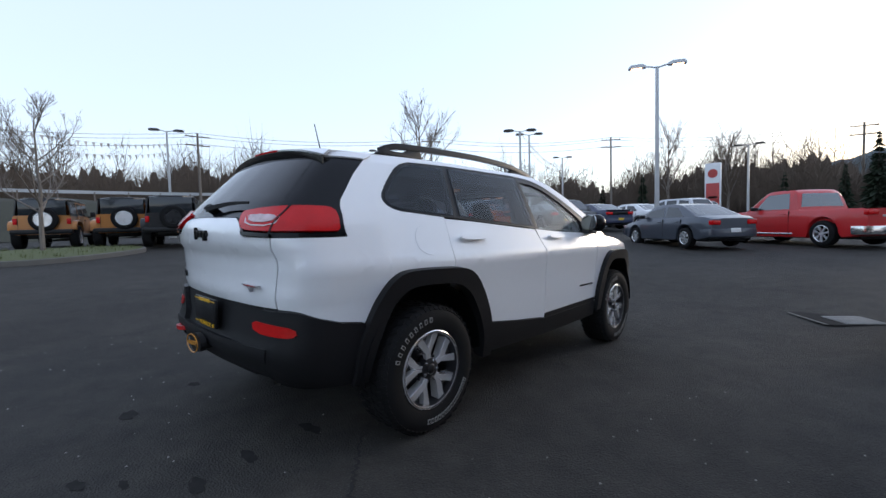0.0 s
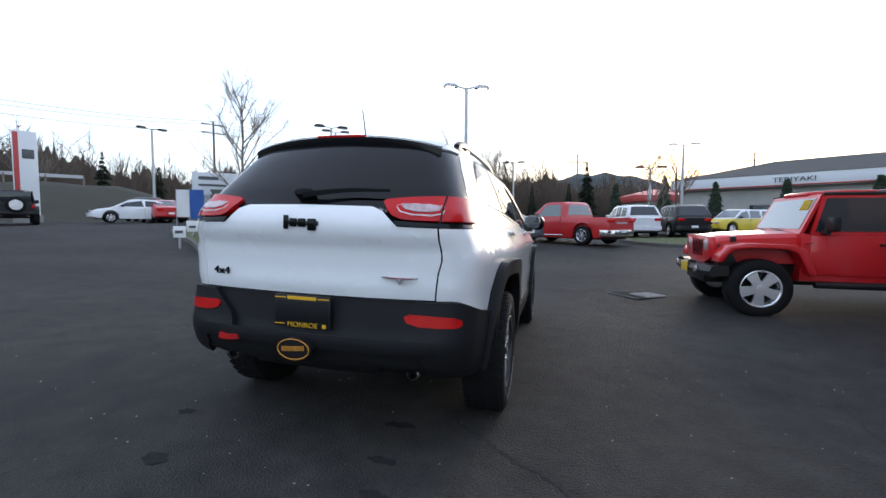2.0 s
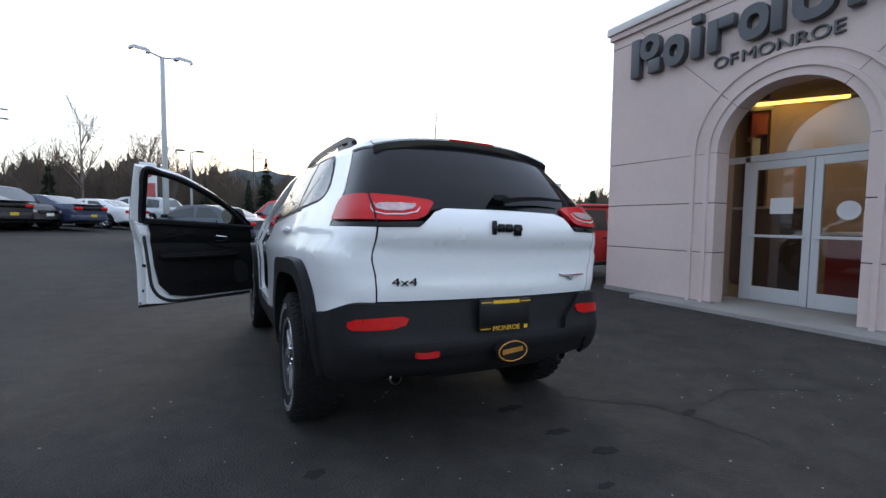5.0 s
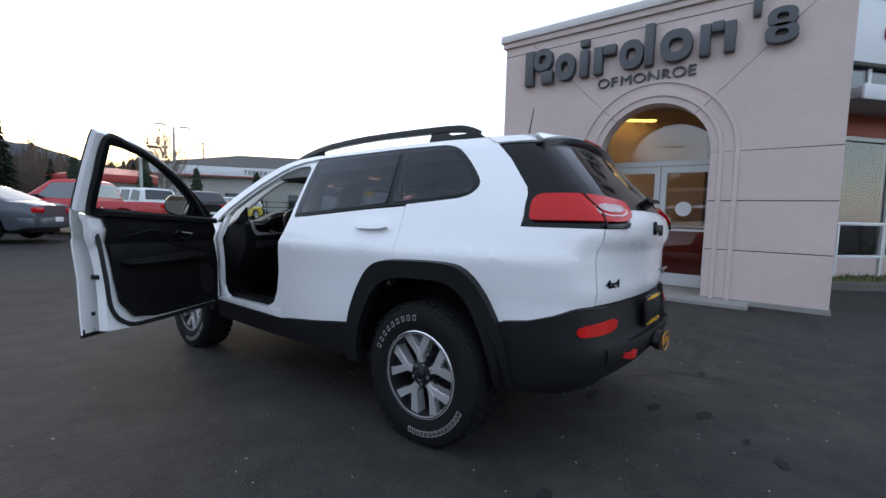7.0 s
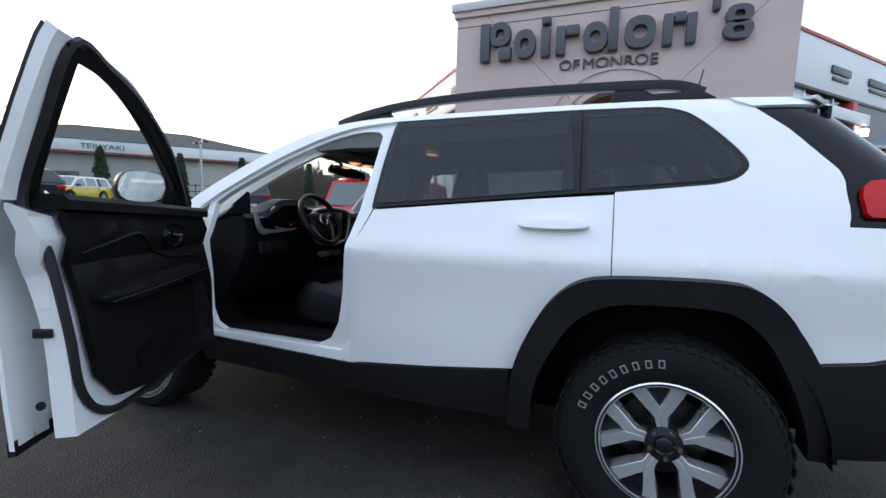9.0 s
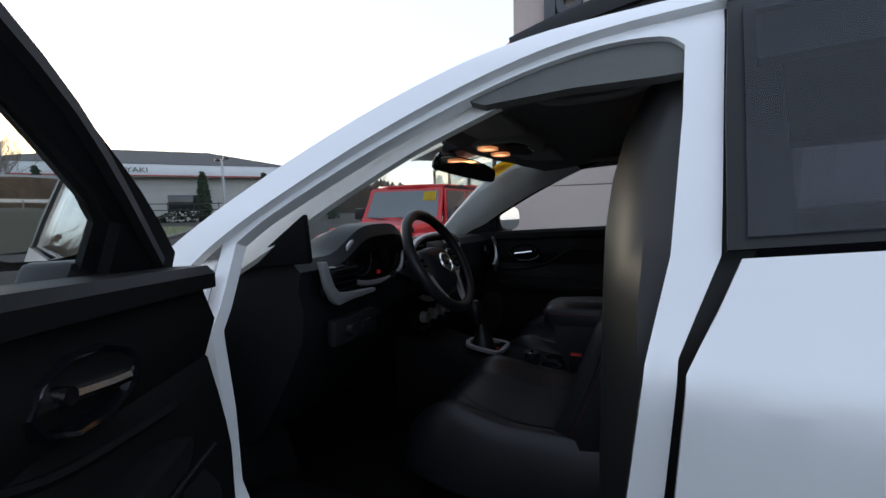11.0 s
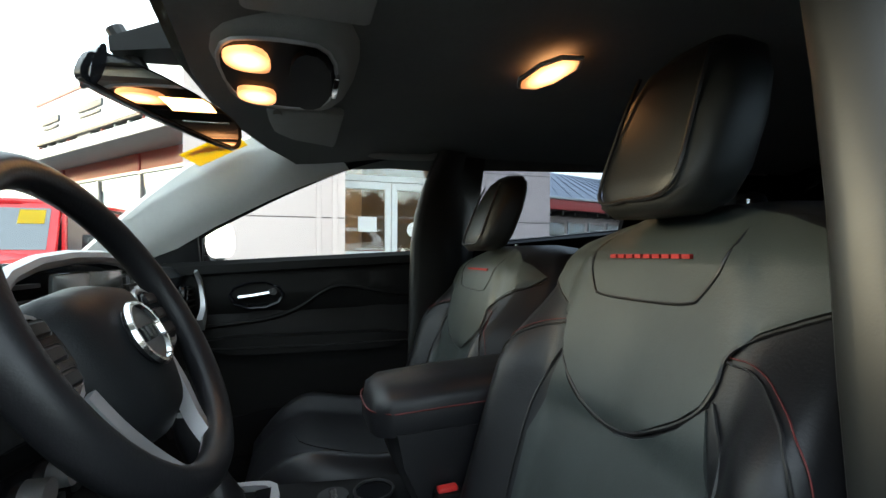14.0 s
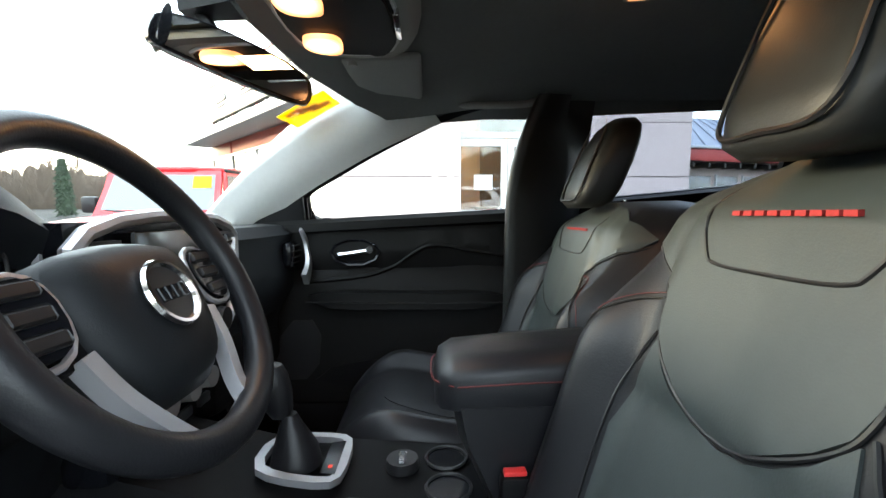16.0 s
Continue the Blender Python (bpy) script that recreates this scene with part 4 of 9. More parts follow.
for side, sg in SIDES:
    # painted panels
    quarter = part("quarter_panel", sheet(
        F((.20, .925), (.205, 1.250), *QEDGE, (.40, 1.596), (.40, 1.622), (-.22, 1.612))
        + F((-.262, 1.565), (-.355, 1.48), (-.430, 1.39), (-.480, 1.33), (-.492, 1.29), (-.494, 1.22), (-.490, 1.142), (-.60, 1.140)) + R((.645, 1.138), (.652, 1.05), (.642, .92), (.632, .792), (.70, .792)) + F((-.735, .785), (-.66, .752), (-.56, .722), (-.44, .705), (-.40, .68), (-.31, .83), (-.23, .90), (-.15, .925)),
        shell, 0, .012, .045, .045, sg), M_WHITE, suv)
    part("roof_side_rail", sheet(
        F((.40, 1.596), *smooth_line([(1.19, 1.594), (1.40, 1.576), (1.6, 1.525), (1.85, 1.42), (2.1, 1.285), (2.25, 1.19), (2.33, 1.12)]), *smooth_line([(2.50, 1.10), (2.38, 1.20), (2.15, 1.34), (1.9, 1.468), (1.68, 1.555), (1.5, 1.602), (1.3, 1.622)]), (.40, 1.622)),
        shell, 0, .02, .05, .03, sg), M_WHITE, suv)
    rear_door = part("rear_door", sheet(F((.204, .925), (.208, 1.240), (.5, 1.222), (.85, 1.195), (1.205, 1.168), (1.235, 1.10), (1.275, 1.02), (1.293, .75), (1.30, .47), (.9, .51), (.54, .555), (.48, .67), (.40, .82), (.31, .90)), shell, 0, .012, .045, .045, sg), M_WHITE, suv)
    hb = sheet(rounded(F((.285, 1.128), (.41, 1.138), (.545, 1.126), (.545, 1.104), (.41, 1.098), (.285, 1.106)), 2), shell, .032, .028, .03, .02, sg)
    part("door_handle", hb, M_WHITE, rear_door)
    part("handle_recess", sheet(rounded(F((.30, 1.155), (.48, 1.155), (.48, 1.085), (.30, 1.085)), 2), shell, .0025, .002, .04, .03, sg), M_WHITE, rear_door)
    part("front_fender", sheet(F((2.235, .49), (2.235, 1.125), (2.34, 1.112), (2.52, 1.095), (2.85, 1.055), (3.15, .99), (3.33, .91), (3.36, .80), (3.26, .74), (3.17, .69), (3.09, .825), (3.01, .90), (2.92, .925), (2.57, .93), (2.49, .905), (2.41, .83), (2.33, .69), (2.26, .56)), shell, 0, .012, .05, .05, sg), M_WHITE, suv)
    # black trim round the side glass
    hole = [(1.180, 1.202), (1.162, 1.560), (.400, 1.570), (.368, 1.264), (.7, 1.236)]
    trim = part("window_surround", sheet(F((1.221, 1.180), (1.212, 1.40), (1.197, 1.594), (.345, 1.595), (.330, 1.247), (.5, 1.234), (.85, 1.207), (1.2209, 1.1801), (1.1801, 1.2021), *hole[:0:-1], hole[0]), shell, -.004, .008, .05, .05, sg), M_SATIN, suv)
    hole = [(.283, 1.270), (.318, 1.561), (.07, 1.563), (-.012, 1.538), (-.095, 1.470), (-.170, 1.385), (-.187, 1.345), (-.168, 1.318), (-.11, 1.300)]
    part("quarter_surround", sheet(F((.205, 1.254), (.327, 1.248), (.342, 1.595), *[(a, b) for a, b in QEDGE[::-1]], (.2049, 1.2541), (.2829, 1.2701), *hole[:0:-1], hole[0]), shell, -.004, .008, .05, .05, sg), M_SATIN, trim)
    part("door_aperture", sheet(F((1.20, 1.582), (1.212, 1.40), (1.226, 1.17), (1.283, 1.03), (1.305, .75), (1.305, .50), (1.60, .50), (1.50, .520), (1.42, .56), (1.375, .64), (1.355, .75), (1.325, 1.02), (1.29, 1.17), (1.268, 1.40), *smooth_line([(1.262, 1.52), (1.30, 1.546), (1.42, 1.546), (1.60, 1.500), (1.85, 1.394), (2.10, 1.26), (2.20, 1.19)]), (2.20, .62), (2.17, .55), (2.10, .515), (2.24, .50), (2.245, 1.19), (2.10, 1.285), (1.85, 1.42), (1.60, 1.524), (1.40, 1.571)), lambda s, z: shell(s, z) - Vector((.022, 0, 0)), 0, .03, .05, .05, sg), M_WHITE, suv, "white painted door opening")
    part("window_pane", sheet(F(*RDWIN), shell, .0035, .004, .06, .05, sg), M_GLASSDARK, trim, "dark privacy glass")
    part("window_pane", sheet(F(*QWIN), shell, .0035, .004, .05, .05, sg), M_GLASSDARK, trim, "dark privacy glass")
    part("tail_trim", sheet(F((-.205, 1.602), (-.262, 1.562), (-.355, 1.478), (-.430, 1.388), (-.480, 1.328), (-.492, 1.289), (-.494, 1.22), (-.490, 1.146), (-.60, 1.144)) + R((.645, 1.142), (.58, 1.23), (.585, 1.30), (.555, 1.40), (.50, 1.55), (.47, 1.60)), shell, -.003, .01, .04, .04, sg), M_GLOSSBLK, suv)
    part("spoiler_edge", sheet(F((-.18, 1.612), (-.200, 1.596), (-.250, 1.572)) + R((.54, 1.572), (.47, 1.582), (.40, 1.590), (.40, 1.604), (.47, 1.604), (.54, 1.604)), shell, .008, .012, .04, .02, sg), M_WHITE, suv, "white painted edge of the roof spoiler")
    # tail lamp
    lamp = part("tail_lamp", sheet(rounded(R((.372, 1.262), (.40, 1.225), (.455, 1.176), (.56, 1.168), (.74, 1.168)) + F((-.58, 1.168), (-.53, 1.170), (-.522, 1.22), (-.535, 1.282)) + R((.70, 1.292), (.56, 1.282), (.45, 1.272)), 1), shell, .016, .03, .03, .03, sg), M_REDLENS, suv)
    part("clear_lens", sheet(rounded(R((.455, 1.240), (.500, 1.208), (.635, 1.206), (.642, 1.236), (.56, 1.241)), 1), shell, .0185, .004, .03, .02, sg), M_CLEARLENS, lamp)
    guide = rounded([(.430, 1.250), (.480, 1.202), (.648, 1.196), (.660, 1.246), (.56, 1.252)], 1)
    gp = [shell(sx(x * 1.036, z), z) + Vector((.006, -.017, 0)) for x, z in guide]
    part("light_guide", sweep([(sg * p.x, p.y, p.z) for p in gp], circle(.0035, 6), closed=True, up=(0, 1, 0)), M_LABELWHITE, lamp, "white light guide ring")
    part("lamp_seam", sheet(R((.640, 1.155), (.646, 1.155), (.648, 1.288), (.642, 1.288)), shell, .0195, .003, .05, .03, sg), M_GLOSSBLK, lamp)
    part("lamp_bezel", sheet(R((.44, 1.168), (.46, 1.148), (.64, 1.143), (.64, 1.157), (.47, 1.166)), shell, .012, .015, .04, .03, sg), M_GLOSSBLK, lamp)
    # cladding
    part("rear_arch_cladding", sheet(F(*ARCH_R_OUT, *ARCH_R_IN[::-1]), shell, .050, .08, .05, .05, sg), M_CLAD, suv)
    part("front_arch_cladding", sheet(F(*front_arch(ARCH_R_OUT), *front_arch(ARCH_R_IN)[::-1]), shell, .042, .073, .05, .05, sg), M_CLAD, suv)
    part("sill_cladding", sheet(F((.56, .345), (.56, .548), (.9, .505), (1.30, .465), (2.23, .485), (2.24, .35), (1.4, .33)), shell, .012, .05, .06, .05, sg), M_CLAD, suv)
    part("door_sill", prism([(1.27, .40), (2.26, .40), (2.26, .50), (2.20, .515), (1.36, .515), (1.27, .60)], sg * .825, sg * .895, 'x', bevel=.008), M_WHITE, suv)
    part("scuff_trim", prism([(1.27, .40), (2.26, .40), (2.26, .53), (2.20, .538), (1.46, .538), (1.39, .57), (1.35, .65), (1.335, .80), (1.27, .80)], sg * .69, sg * .828, 'x', bevel=.012), M_HARDTRIM, suv, "black sill scuff trim")
    part("bumper_corner", sheet(F((-.43, .70), (-.44, .703), (-.56, .72), (-.66, .75), (-.735, .783)) + R((.70, .79), (.63, .789), (.55, .788), (.42, .665), (.40, .60), (.60, .60), (.58, .50), (.62, .43)) + F((-.52, .40), (-.43, .41), (-.42, .58)), shell, .024, .046, .04, .04, sg), M_CLAD, suv)
    part("fog_reflector", sheet(rounded(R((.485, .728), (.515, .672), (.70, .664), (.735, .672), (.73, .712), (.62, .722)), 1), shell, .029, .01, .04, .03, sg), M_REDREFL, suv, "red bumper reflector")
    # exhaust tips
    ex = lathe([(.026, -.10), (.030, -.10), (.032, 0), (.026, .004), (.024, -.02), (.024, -.10)], 20, 'x')
    bmesh.ops.transform(ex, matrix=Matrix.Translation((sg * .53, -.745, .408)) @ Matrix.Rotation(radians(-90), 4, 'Z') @ Matrix.Rotation(radians(0), 4, 'Y'), verts=ex.verts[:])
    part("exhaust_tip", ex, M_STEEL, suv, "round polished exhaust tip")
    # roof rail
    rail = [(sg * .565, -.10, 1.655), (sg * .567, -.04, 1.680), (sg * .570, .05, 1.696), (sg * .574, .30, 1.706), (sg * .576, .8, 1.712), (sg * .572, 1.2, 1.695), (sg * .562, 1.45, 1.662), (sg * .553, 1.60, 1.628)]
    rb = sweep(curve_pts(rail, 6), [(-.016, -.026), (.016, -.026), (.018, 0), (.012, .012), (-.012, .012), (-.018, 0)])
    rr = part("roof_rail", rb, M_SATIN, suv)
    part("rail_foot", prism([(-.14, 1.625), (.25, 1.625), (.22, 1.694), (.16, 1.694), (.08, 1.655), (-.02, 1.655), (-.06, 1.675)], sg * .555, sg * .585, 'x', bevel=.004), M_SATIN, rr)
    part("rail_foot", prism([(1.25, 1.615), (1.60, 1.60), (1.60, 1.630), (1.40, 1.667), (1.30, 1.675)], sg * .548, sg * .575, 'x', bevel=.004), M_SATIN, rr)
    # wheel well
    for yc in (0, 2.72):
        wb = bmesh.new()
        n = 14
        outer = [(yc + .47 * math.cos(math.pi * i / n), .38 + .49 * math.sin(math.pi * i / n)) for i in range(n + 1)]
        rings = [[wb.verts.new((sg * xx, y, z)) for y, z in outer] for xx in (.90, .60)]
        for i in range(n):
            wb.faces.new((rings[0][i], rings[0][i + 1], rings[1][i + 1], rings[1][i]))
        wb.faces.new(rings[1])
        part("wheel_well", wb, M_HARDTRIM, suv)

# fuel flap on the right quarter
fb = [(.02 + .085 * math.cos(2 * math.pi * i / 20), 1.115 + .085 * math.sin(2 * math.pi * i / 20)) for i in range(20)]
part("fuel_flap", sheet(F(*fb), shell, .0035, .003, .05, .05, 1), M_WHITE, suv)

# tailgate
part("tailgate", sheet(R((-.625, .795), (-.635, .92), (-.645, 1.05), (-.637, 1.138), (-.46, 1.142), (-.435, 1.165), (-.385, 1.215), (-.33, 1.236), (0, 1.240), (.33, 1.236), (.385, 1.215), (.435, 1.165), (.46, 1.142), (.637, 1.138), (.645, 1.05), (.635, .92), (.625, .795), (0, .795)), shell, 0, .014, .05, .035), M_WHITE, suv)
glass_r = part("rear_window", sheet(R((-.575, 1.235), (-.585, 1.30), (-.55, 1.42), (-.49, 1.57), (0, 1.59), (.49, 1.57), (.55, 1.42), (.585, 1.30), (.575, 1.235), (.40, 1.225), (.33, 1.243), (0, 1.246), (-.33, 1.243), (-.40, 1.225)), shell, -.002, .006, .06, .05), M_GLASSREAR, suv, "dark tinted rear window")
part("window_frit", sheet(R((-.58, 1.228), (-.585, 1.262), (0, 1.268), (.585, 1.262), (.58, 1.228), (.40, 1.222), (.33, 1.240), (0, 1.243), (-.33, 1.240), (-.40, 1.222)), shell, .0005, .002, .06, .05), M_GLOSSBLK, glass_r)
# wiper
wpts = [shell(sx(x, z), z) + Vector((0, -.03, .012)) for x, z in ((-.02, 1.275), (.1, 1.292), (.25, 1.303), (.42, 1.302))]
wiper = part("rear_wiper", sweep(curve_pts(wpts, 6), [(-.010, -.012), (.010, -.012), (.006, .010), (-.006, .010)], scale=[1.25 - .7 * i / 18 for i in range(19)]), M_HARDTRIM, suv)
part("wiper_pivot", sheet(rounded(R((-.075, 1.266), (.02, 1.266), (.03, 1.296), (-.065, 1.296)), 2), shell, .040, .045, .04, .02), M_HARDTRIM, wiper)
# badges: plain shapes in place of maker and model marks
badge = part("maker_badge", box(-.100, .085, -.914, -.900, 1.136, 1.158, .004), M_ALLOYDK, suv, "dark grey maker badge as a plain bar")
for k, (xa, xb, za, zb) in enumerate(((-.100, -.078, 1.115, 1.185), (-.066, -.03, 1.128, 1.170), (-.02, .018, 1.128, 1.170), (.032, .075, 1.112, 1.170))):
    part("badge_shape", box(xa, xb, -.920, -.902, za, zb, .005), M_GLOSSBLK, badge)
BY = shell(sx(.487, .89), .89).y
b4 = part("model_badge", prism([(.40, .905), (.475, .899), (.487, .874), (.497, .899), (.575, .905), (.575, .897), (.50, .890), (.487, .868), (.47, .890), (.40, .897)], BY - .022, BY - .004, 'y'), M_SILVER, suv, "winged model badge as a plain shape")
part("badge_stripe", box(.42, .555, BY - .0235, BY - .018, .897, .901), M_REDEMB, b4)
letters("4x4", .055, .003, M_GLOSSBLK, "drive_badge", suv, Matrix.Translation((-.53, shell(sx(-.53, .87), .87).y - .006, .868)) @ Matrix.Rotation(radians(-11), 4, 'Z') @ Matrix.Diagonal((1.5, 1, 1, 1)) @ Matrix.Rotation(radians(90), 4, 'X'), "black 4x4 lettering")
# bumper middle, plate panel and plate
mid = part("rear_bumper", sheet(R((-.575, .787), (-.44, .668), (-.42, .600), (.42, .600), (.44, .668), (.575, .787), (0, .789)), shell, -.006, .03, .06, .03), M_CLAD, suv, "dark recessed number plate panel")
lower = part("bumper_lip", sheet(R((-.62, .602), (0, .602), (.62, .602), (.61, .545), (0, .545), (-.61, .545)), shell, .030, .04, .06, .02), M_CLAD, mid)
part("bumper_beam", sheet(R((-.60, .545), (0, .545), (.60, .545), (.60, .46), (0, .46), (-.60, .46)), shell, .012, .03, .06, .03), M_CLAD, mid)
part("skid_plate", sheet(R((-.38, .46), (0, .46), (.38, .46), (.33, .395), (0, .395), (-.33, .395)), shell, .004, .03, .06, .03), M_SATIN, mid, "dull grey skid plate")
part("bumper_valance", sheet(R((-.64, .47), (0, .47), (.64, .47), (.62, .40), (0, .40), (-.62, .40)), shell, -.01, .03, .06, .03), M_CLAD, mid)
plate = part("plate_frame", box(-.155, .155, -0.904, -0.887, .632, .792, .006), M_SATIN, suv, "black dealer plate frame with yellow print")
part("plate_sheet", box(-.145, .145, -0.907, -0.902, .660, .765, .003), M_CLAD, plate)
part("yellow_bar", box(-.08, .08, -0.908, -0.903, .771, .787), M_YELLOW, plate)
part("yellow_bar", box(-.15, -.09, -0.9075, -0.903, .776, .781), M_YELLOW, plate)
part("yellow_bar", box(.09, .15, -0.9075, -0.903, .776, .781), M_YELLOW, plate)
part("yellow_bar", box(-.15, -.095, -0.9075, -0.903, .645, .649), M_YELLOW, plate)
part("yellow_mark", box(.115, .135, -0.9075, -0.903, .637, .655), M_YELLOW, plate)
letters("MONROE", .034, .001, M_YELLOW, "plate_lettering", plate, Matrix.Translation((.005, -0.9055, .635)) @ Matrix.Diagonal((1.15, 1, 1, 1)) @ Matrix.Rotation(radians(90), 4, 'X'), "bold yellow lettering")
# hitch cover disc
disc = bmesh.new()
cyl(1, 1, .03, 32, Matrix.Translation((0, -0.9420, .543)) @ Matrix.Rotation(radians(90), 4, 'X') @ Matrix.Diagonal((.088, .052, 1, 1)), disc)
hd = part("hitch_cover", disc, M_SATIN, suv, "oval black hitch cover with an orange ring")
part("orange_ring", sweep([(.084 * math.cos(2 * math.pi * i / 40), -0.9730, .543 + .049 * math.sin(2 * math.pi * i / 40)) for i in range(40)], circle(.0035, 5), closed=True, up=(0, 1, 0)), M_ORANGEPR, hd)
for k in range(9):
    part("orange_bar", box(-.062 + k * .0138, -.053 + k * .0138, -0.9745, -0.9710, .530 + .0012 * k, .553 + .0012 * k), M_ORANGEPR, hd)
part("hitch_receiver", box(-.04, .04, -0.9520, -.80, .505, .575, .006), M_SATIN, hd)
hook = sweep(curve_pts([(-.48, -.80, .553), (-.48, -.895, .553), (-.43, -.915, .553), (-.38, -.895, .553), (-.38, -.80, .553)], 5), [(-.011, -.012), (.011, -.012), (.011, .012), (-.011, .012)])
part("tow_hook", hook, M_REDHOOK, suv, "red recovery hook")

# roof, spoiler and aerial
ROOFZ = [(-.45, 1.655, 1.612, .56), (-.2, 1.672, 1.618, .592), (.2, 1.688, 1.622, .602), (.7, 1.697, 1.624, .604), (1.2, 1.690, 1.620, .602), (1.45, 1.668, 1.606, .596), (1.64, 1.635, 1.565, .600)]


def roof_surf(u, y):
    zc, ze, w = (float(np.interp(y, [k[0] for k in ROOFZ], [k[i] for k in ROOFZ])) for i in (1, 2, 3))
    return Vector((u * w, y + .05 * (1 - u * u) * step01((y - 1.2) / .45), ze + (zc - ze) * (1 - abs(u) ** 2.6)))


part("roof_panel", sheet([(-1, -.45), (1, -.45), (1, 1.64), (-1, 1.64)], roof_surf, 0, .012, .1, .06), M_WHITE, suv)


def spoiler_surf(u, v):
    # v: 0 at the roof, 1 at the trailing edge
    y0, y1 = -.45, -.535 + .05 * abs(u) ** 2.4
    zc, ze = 1.655 - .006 * v - .004 * v * v, 1.612 - .030 * v
    w = .580 + .006 * v - .012 * v * v
    return Vector((u * w, y0 + (y1 - y0) * v, ze + (zc - ze) * (1 - abs(u) ** 2.6)))


sp = part("roof_spoiler", sheet([(-1, 0), (-1, 1), (1, 1), (1, 0)], lambda a, b: spoiler_surf(-a, b), 0, .012, .1, .1), M_WHITE, suv, "white spoiler with a black underside")


def under_surf(u, v):
    """Black rear face that drops from the lip and curls in to the glass."""
    top = spoiler_surf(u, 1 - .62 * max(v, 0) ** 1.6)
    top.z -= .012 + .112 * math.sin(min(v * 1.15, 1) * math.pi / 2) + (.022 * abs(u) ** 3 + .035 * abs(u) ** 8) * v
    top.x *= 1.005
    return top


part("spoiler_underside", sheet([(-1, 0), (1, 0), (1, 1), (-1, 1)], under_surf, 0, .012, .08, .1), M_GLOSSBLK, sp)
part("brake_light", sheet([(-.26, .955), (.26, .955), (.26, 1.008), (-.26, 1.008)], lambda a, b: spoiler_surf(-a, b), .002, .012, .05, .05), M_REDLENS, sp, "red high brake light strip")
part("aerial", rod((-.035, -.115, 1.66), (-.05, -.165, 1.89), .0055, .003, 6), M_SATIN, suv, "short black roof aerial")

# windscreen, bonnet and nose
def screen_surf(u, v):
    lo = Vector((u * .735, 2.64 - .20 * u * u, 1.085 + .02 * (1 - u * u)))
    hi = Vector((u * .585, 1.70 - .06 * u * u, 1.628 - .05 * u * u))
    p = lo.lerp(hi, v)
    p.z += .045 * math.sin(math.pi * v)
    p.y += .03 * math.sin(math.pi * v)
    return p


part("windscreen", sheet([(-1, 0), (-1, 1), (1, 1), (1, 0)], screen_surf, 0, .005, .1, .1), M_GLASSCLR, suv, "clear laminated windscreen")


def hood_surf(u, v):
    # v: 0 at the cowl, 1 at the nose
    y = 2.46 + .98 * v + .16 * (1 - u * u) * (1 - v * .4) - .08 * u * u * v
    w = .80 - .06 * v
    z = 1.115 - .055 * v - .10 * v ** 3 - .03 * abs(u) ** 3 + .012 * math.cos(u * 3.1) * (1 - v)
    return Vector((u * w, y, z))


part("bonnet", sheet([(-1, 0), (1, 0), (1, 1), (-1, 1)], hood_surf, 0, .015, .1, .08), M_WHITE, suv)
part("nose", sheet([(s, z) for s, z in F((3.26, .74), (3.36, .80), (3.33, .91), (3.30, .95))] + [(PS[-1], .99), (PS[-1], .72)], shell, .002, .02, .06, .05), M_WHITE, suv)
part("nose", sheet([(s, z) for s, z in F((3.26, .74), (3.36, .80), (3.33, .91), (3.30, .95))] + [(PS[-1], .99), (PS[-1], .72)], shell, .002, .02, .06, .05, -1), M_WHITE, suv)
for sg in (1, -1):
    part("front_bumper", sheet(F((3.10, .40), (3.19, .70), (3.26, .735)) + [(PS[-1], .715), (PS[-1], .36)], shell, .01, .03, .06, .05, sg), M_CLAD, suv)
    part("headlamp", sheet(F((3.22, .74), (3.35, .79), (3.42, .78), (3.36, .70)), shell, .016, .02, .04, .04, sg), M_CLEARLENS, suv)
part("underbody", box(-.58, .58, -.40, 3.30, .28, .40, .03), M_HARDTRIM, suv)
part("cargo_floor", box(-.66, .66, -.80, .35, .74, .78, .01), M_CARPET, suv)
part("cargo_side", box(.66, .70, -.58, .40, .60, 1.22, .01), M_HARDTRIM, suv)
part("cargo_side", box(-.70, -.66, -.58, .40, .60, 1.22, .01), M_HARDTRIM, suv)
part("gate_lining", box(-.52, .52, -.80, -.76, .66, 1.21, .01), M_HARDTRIM, suv)


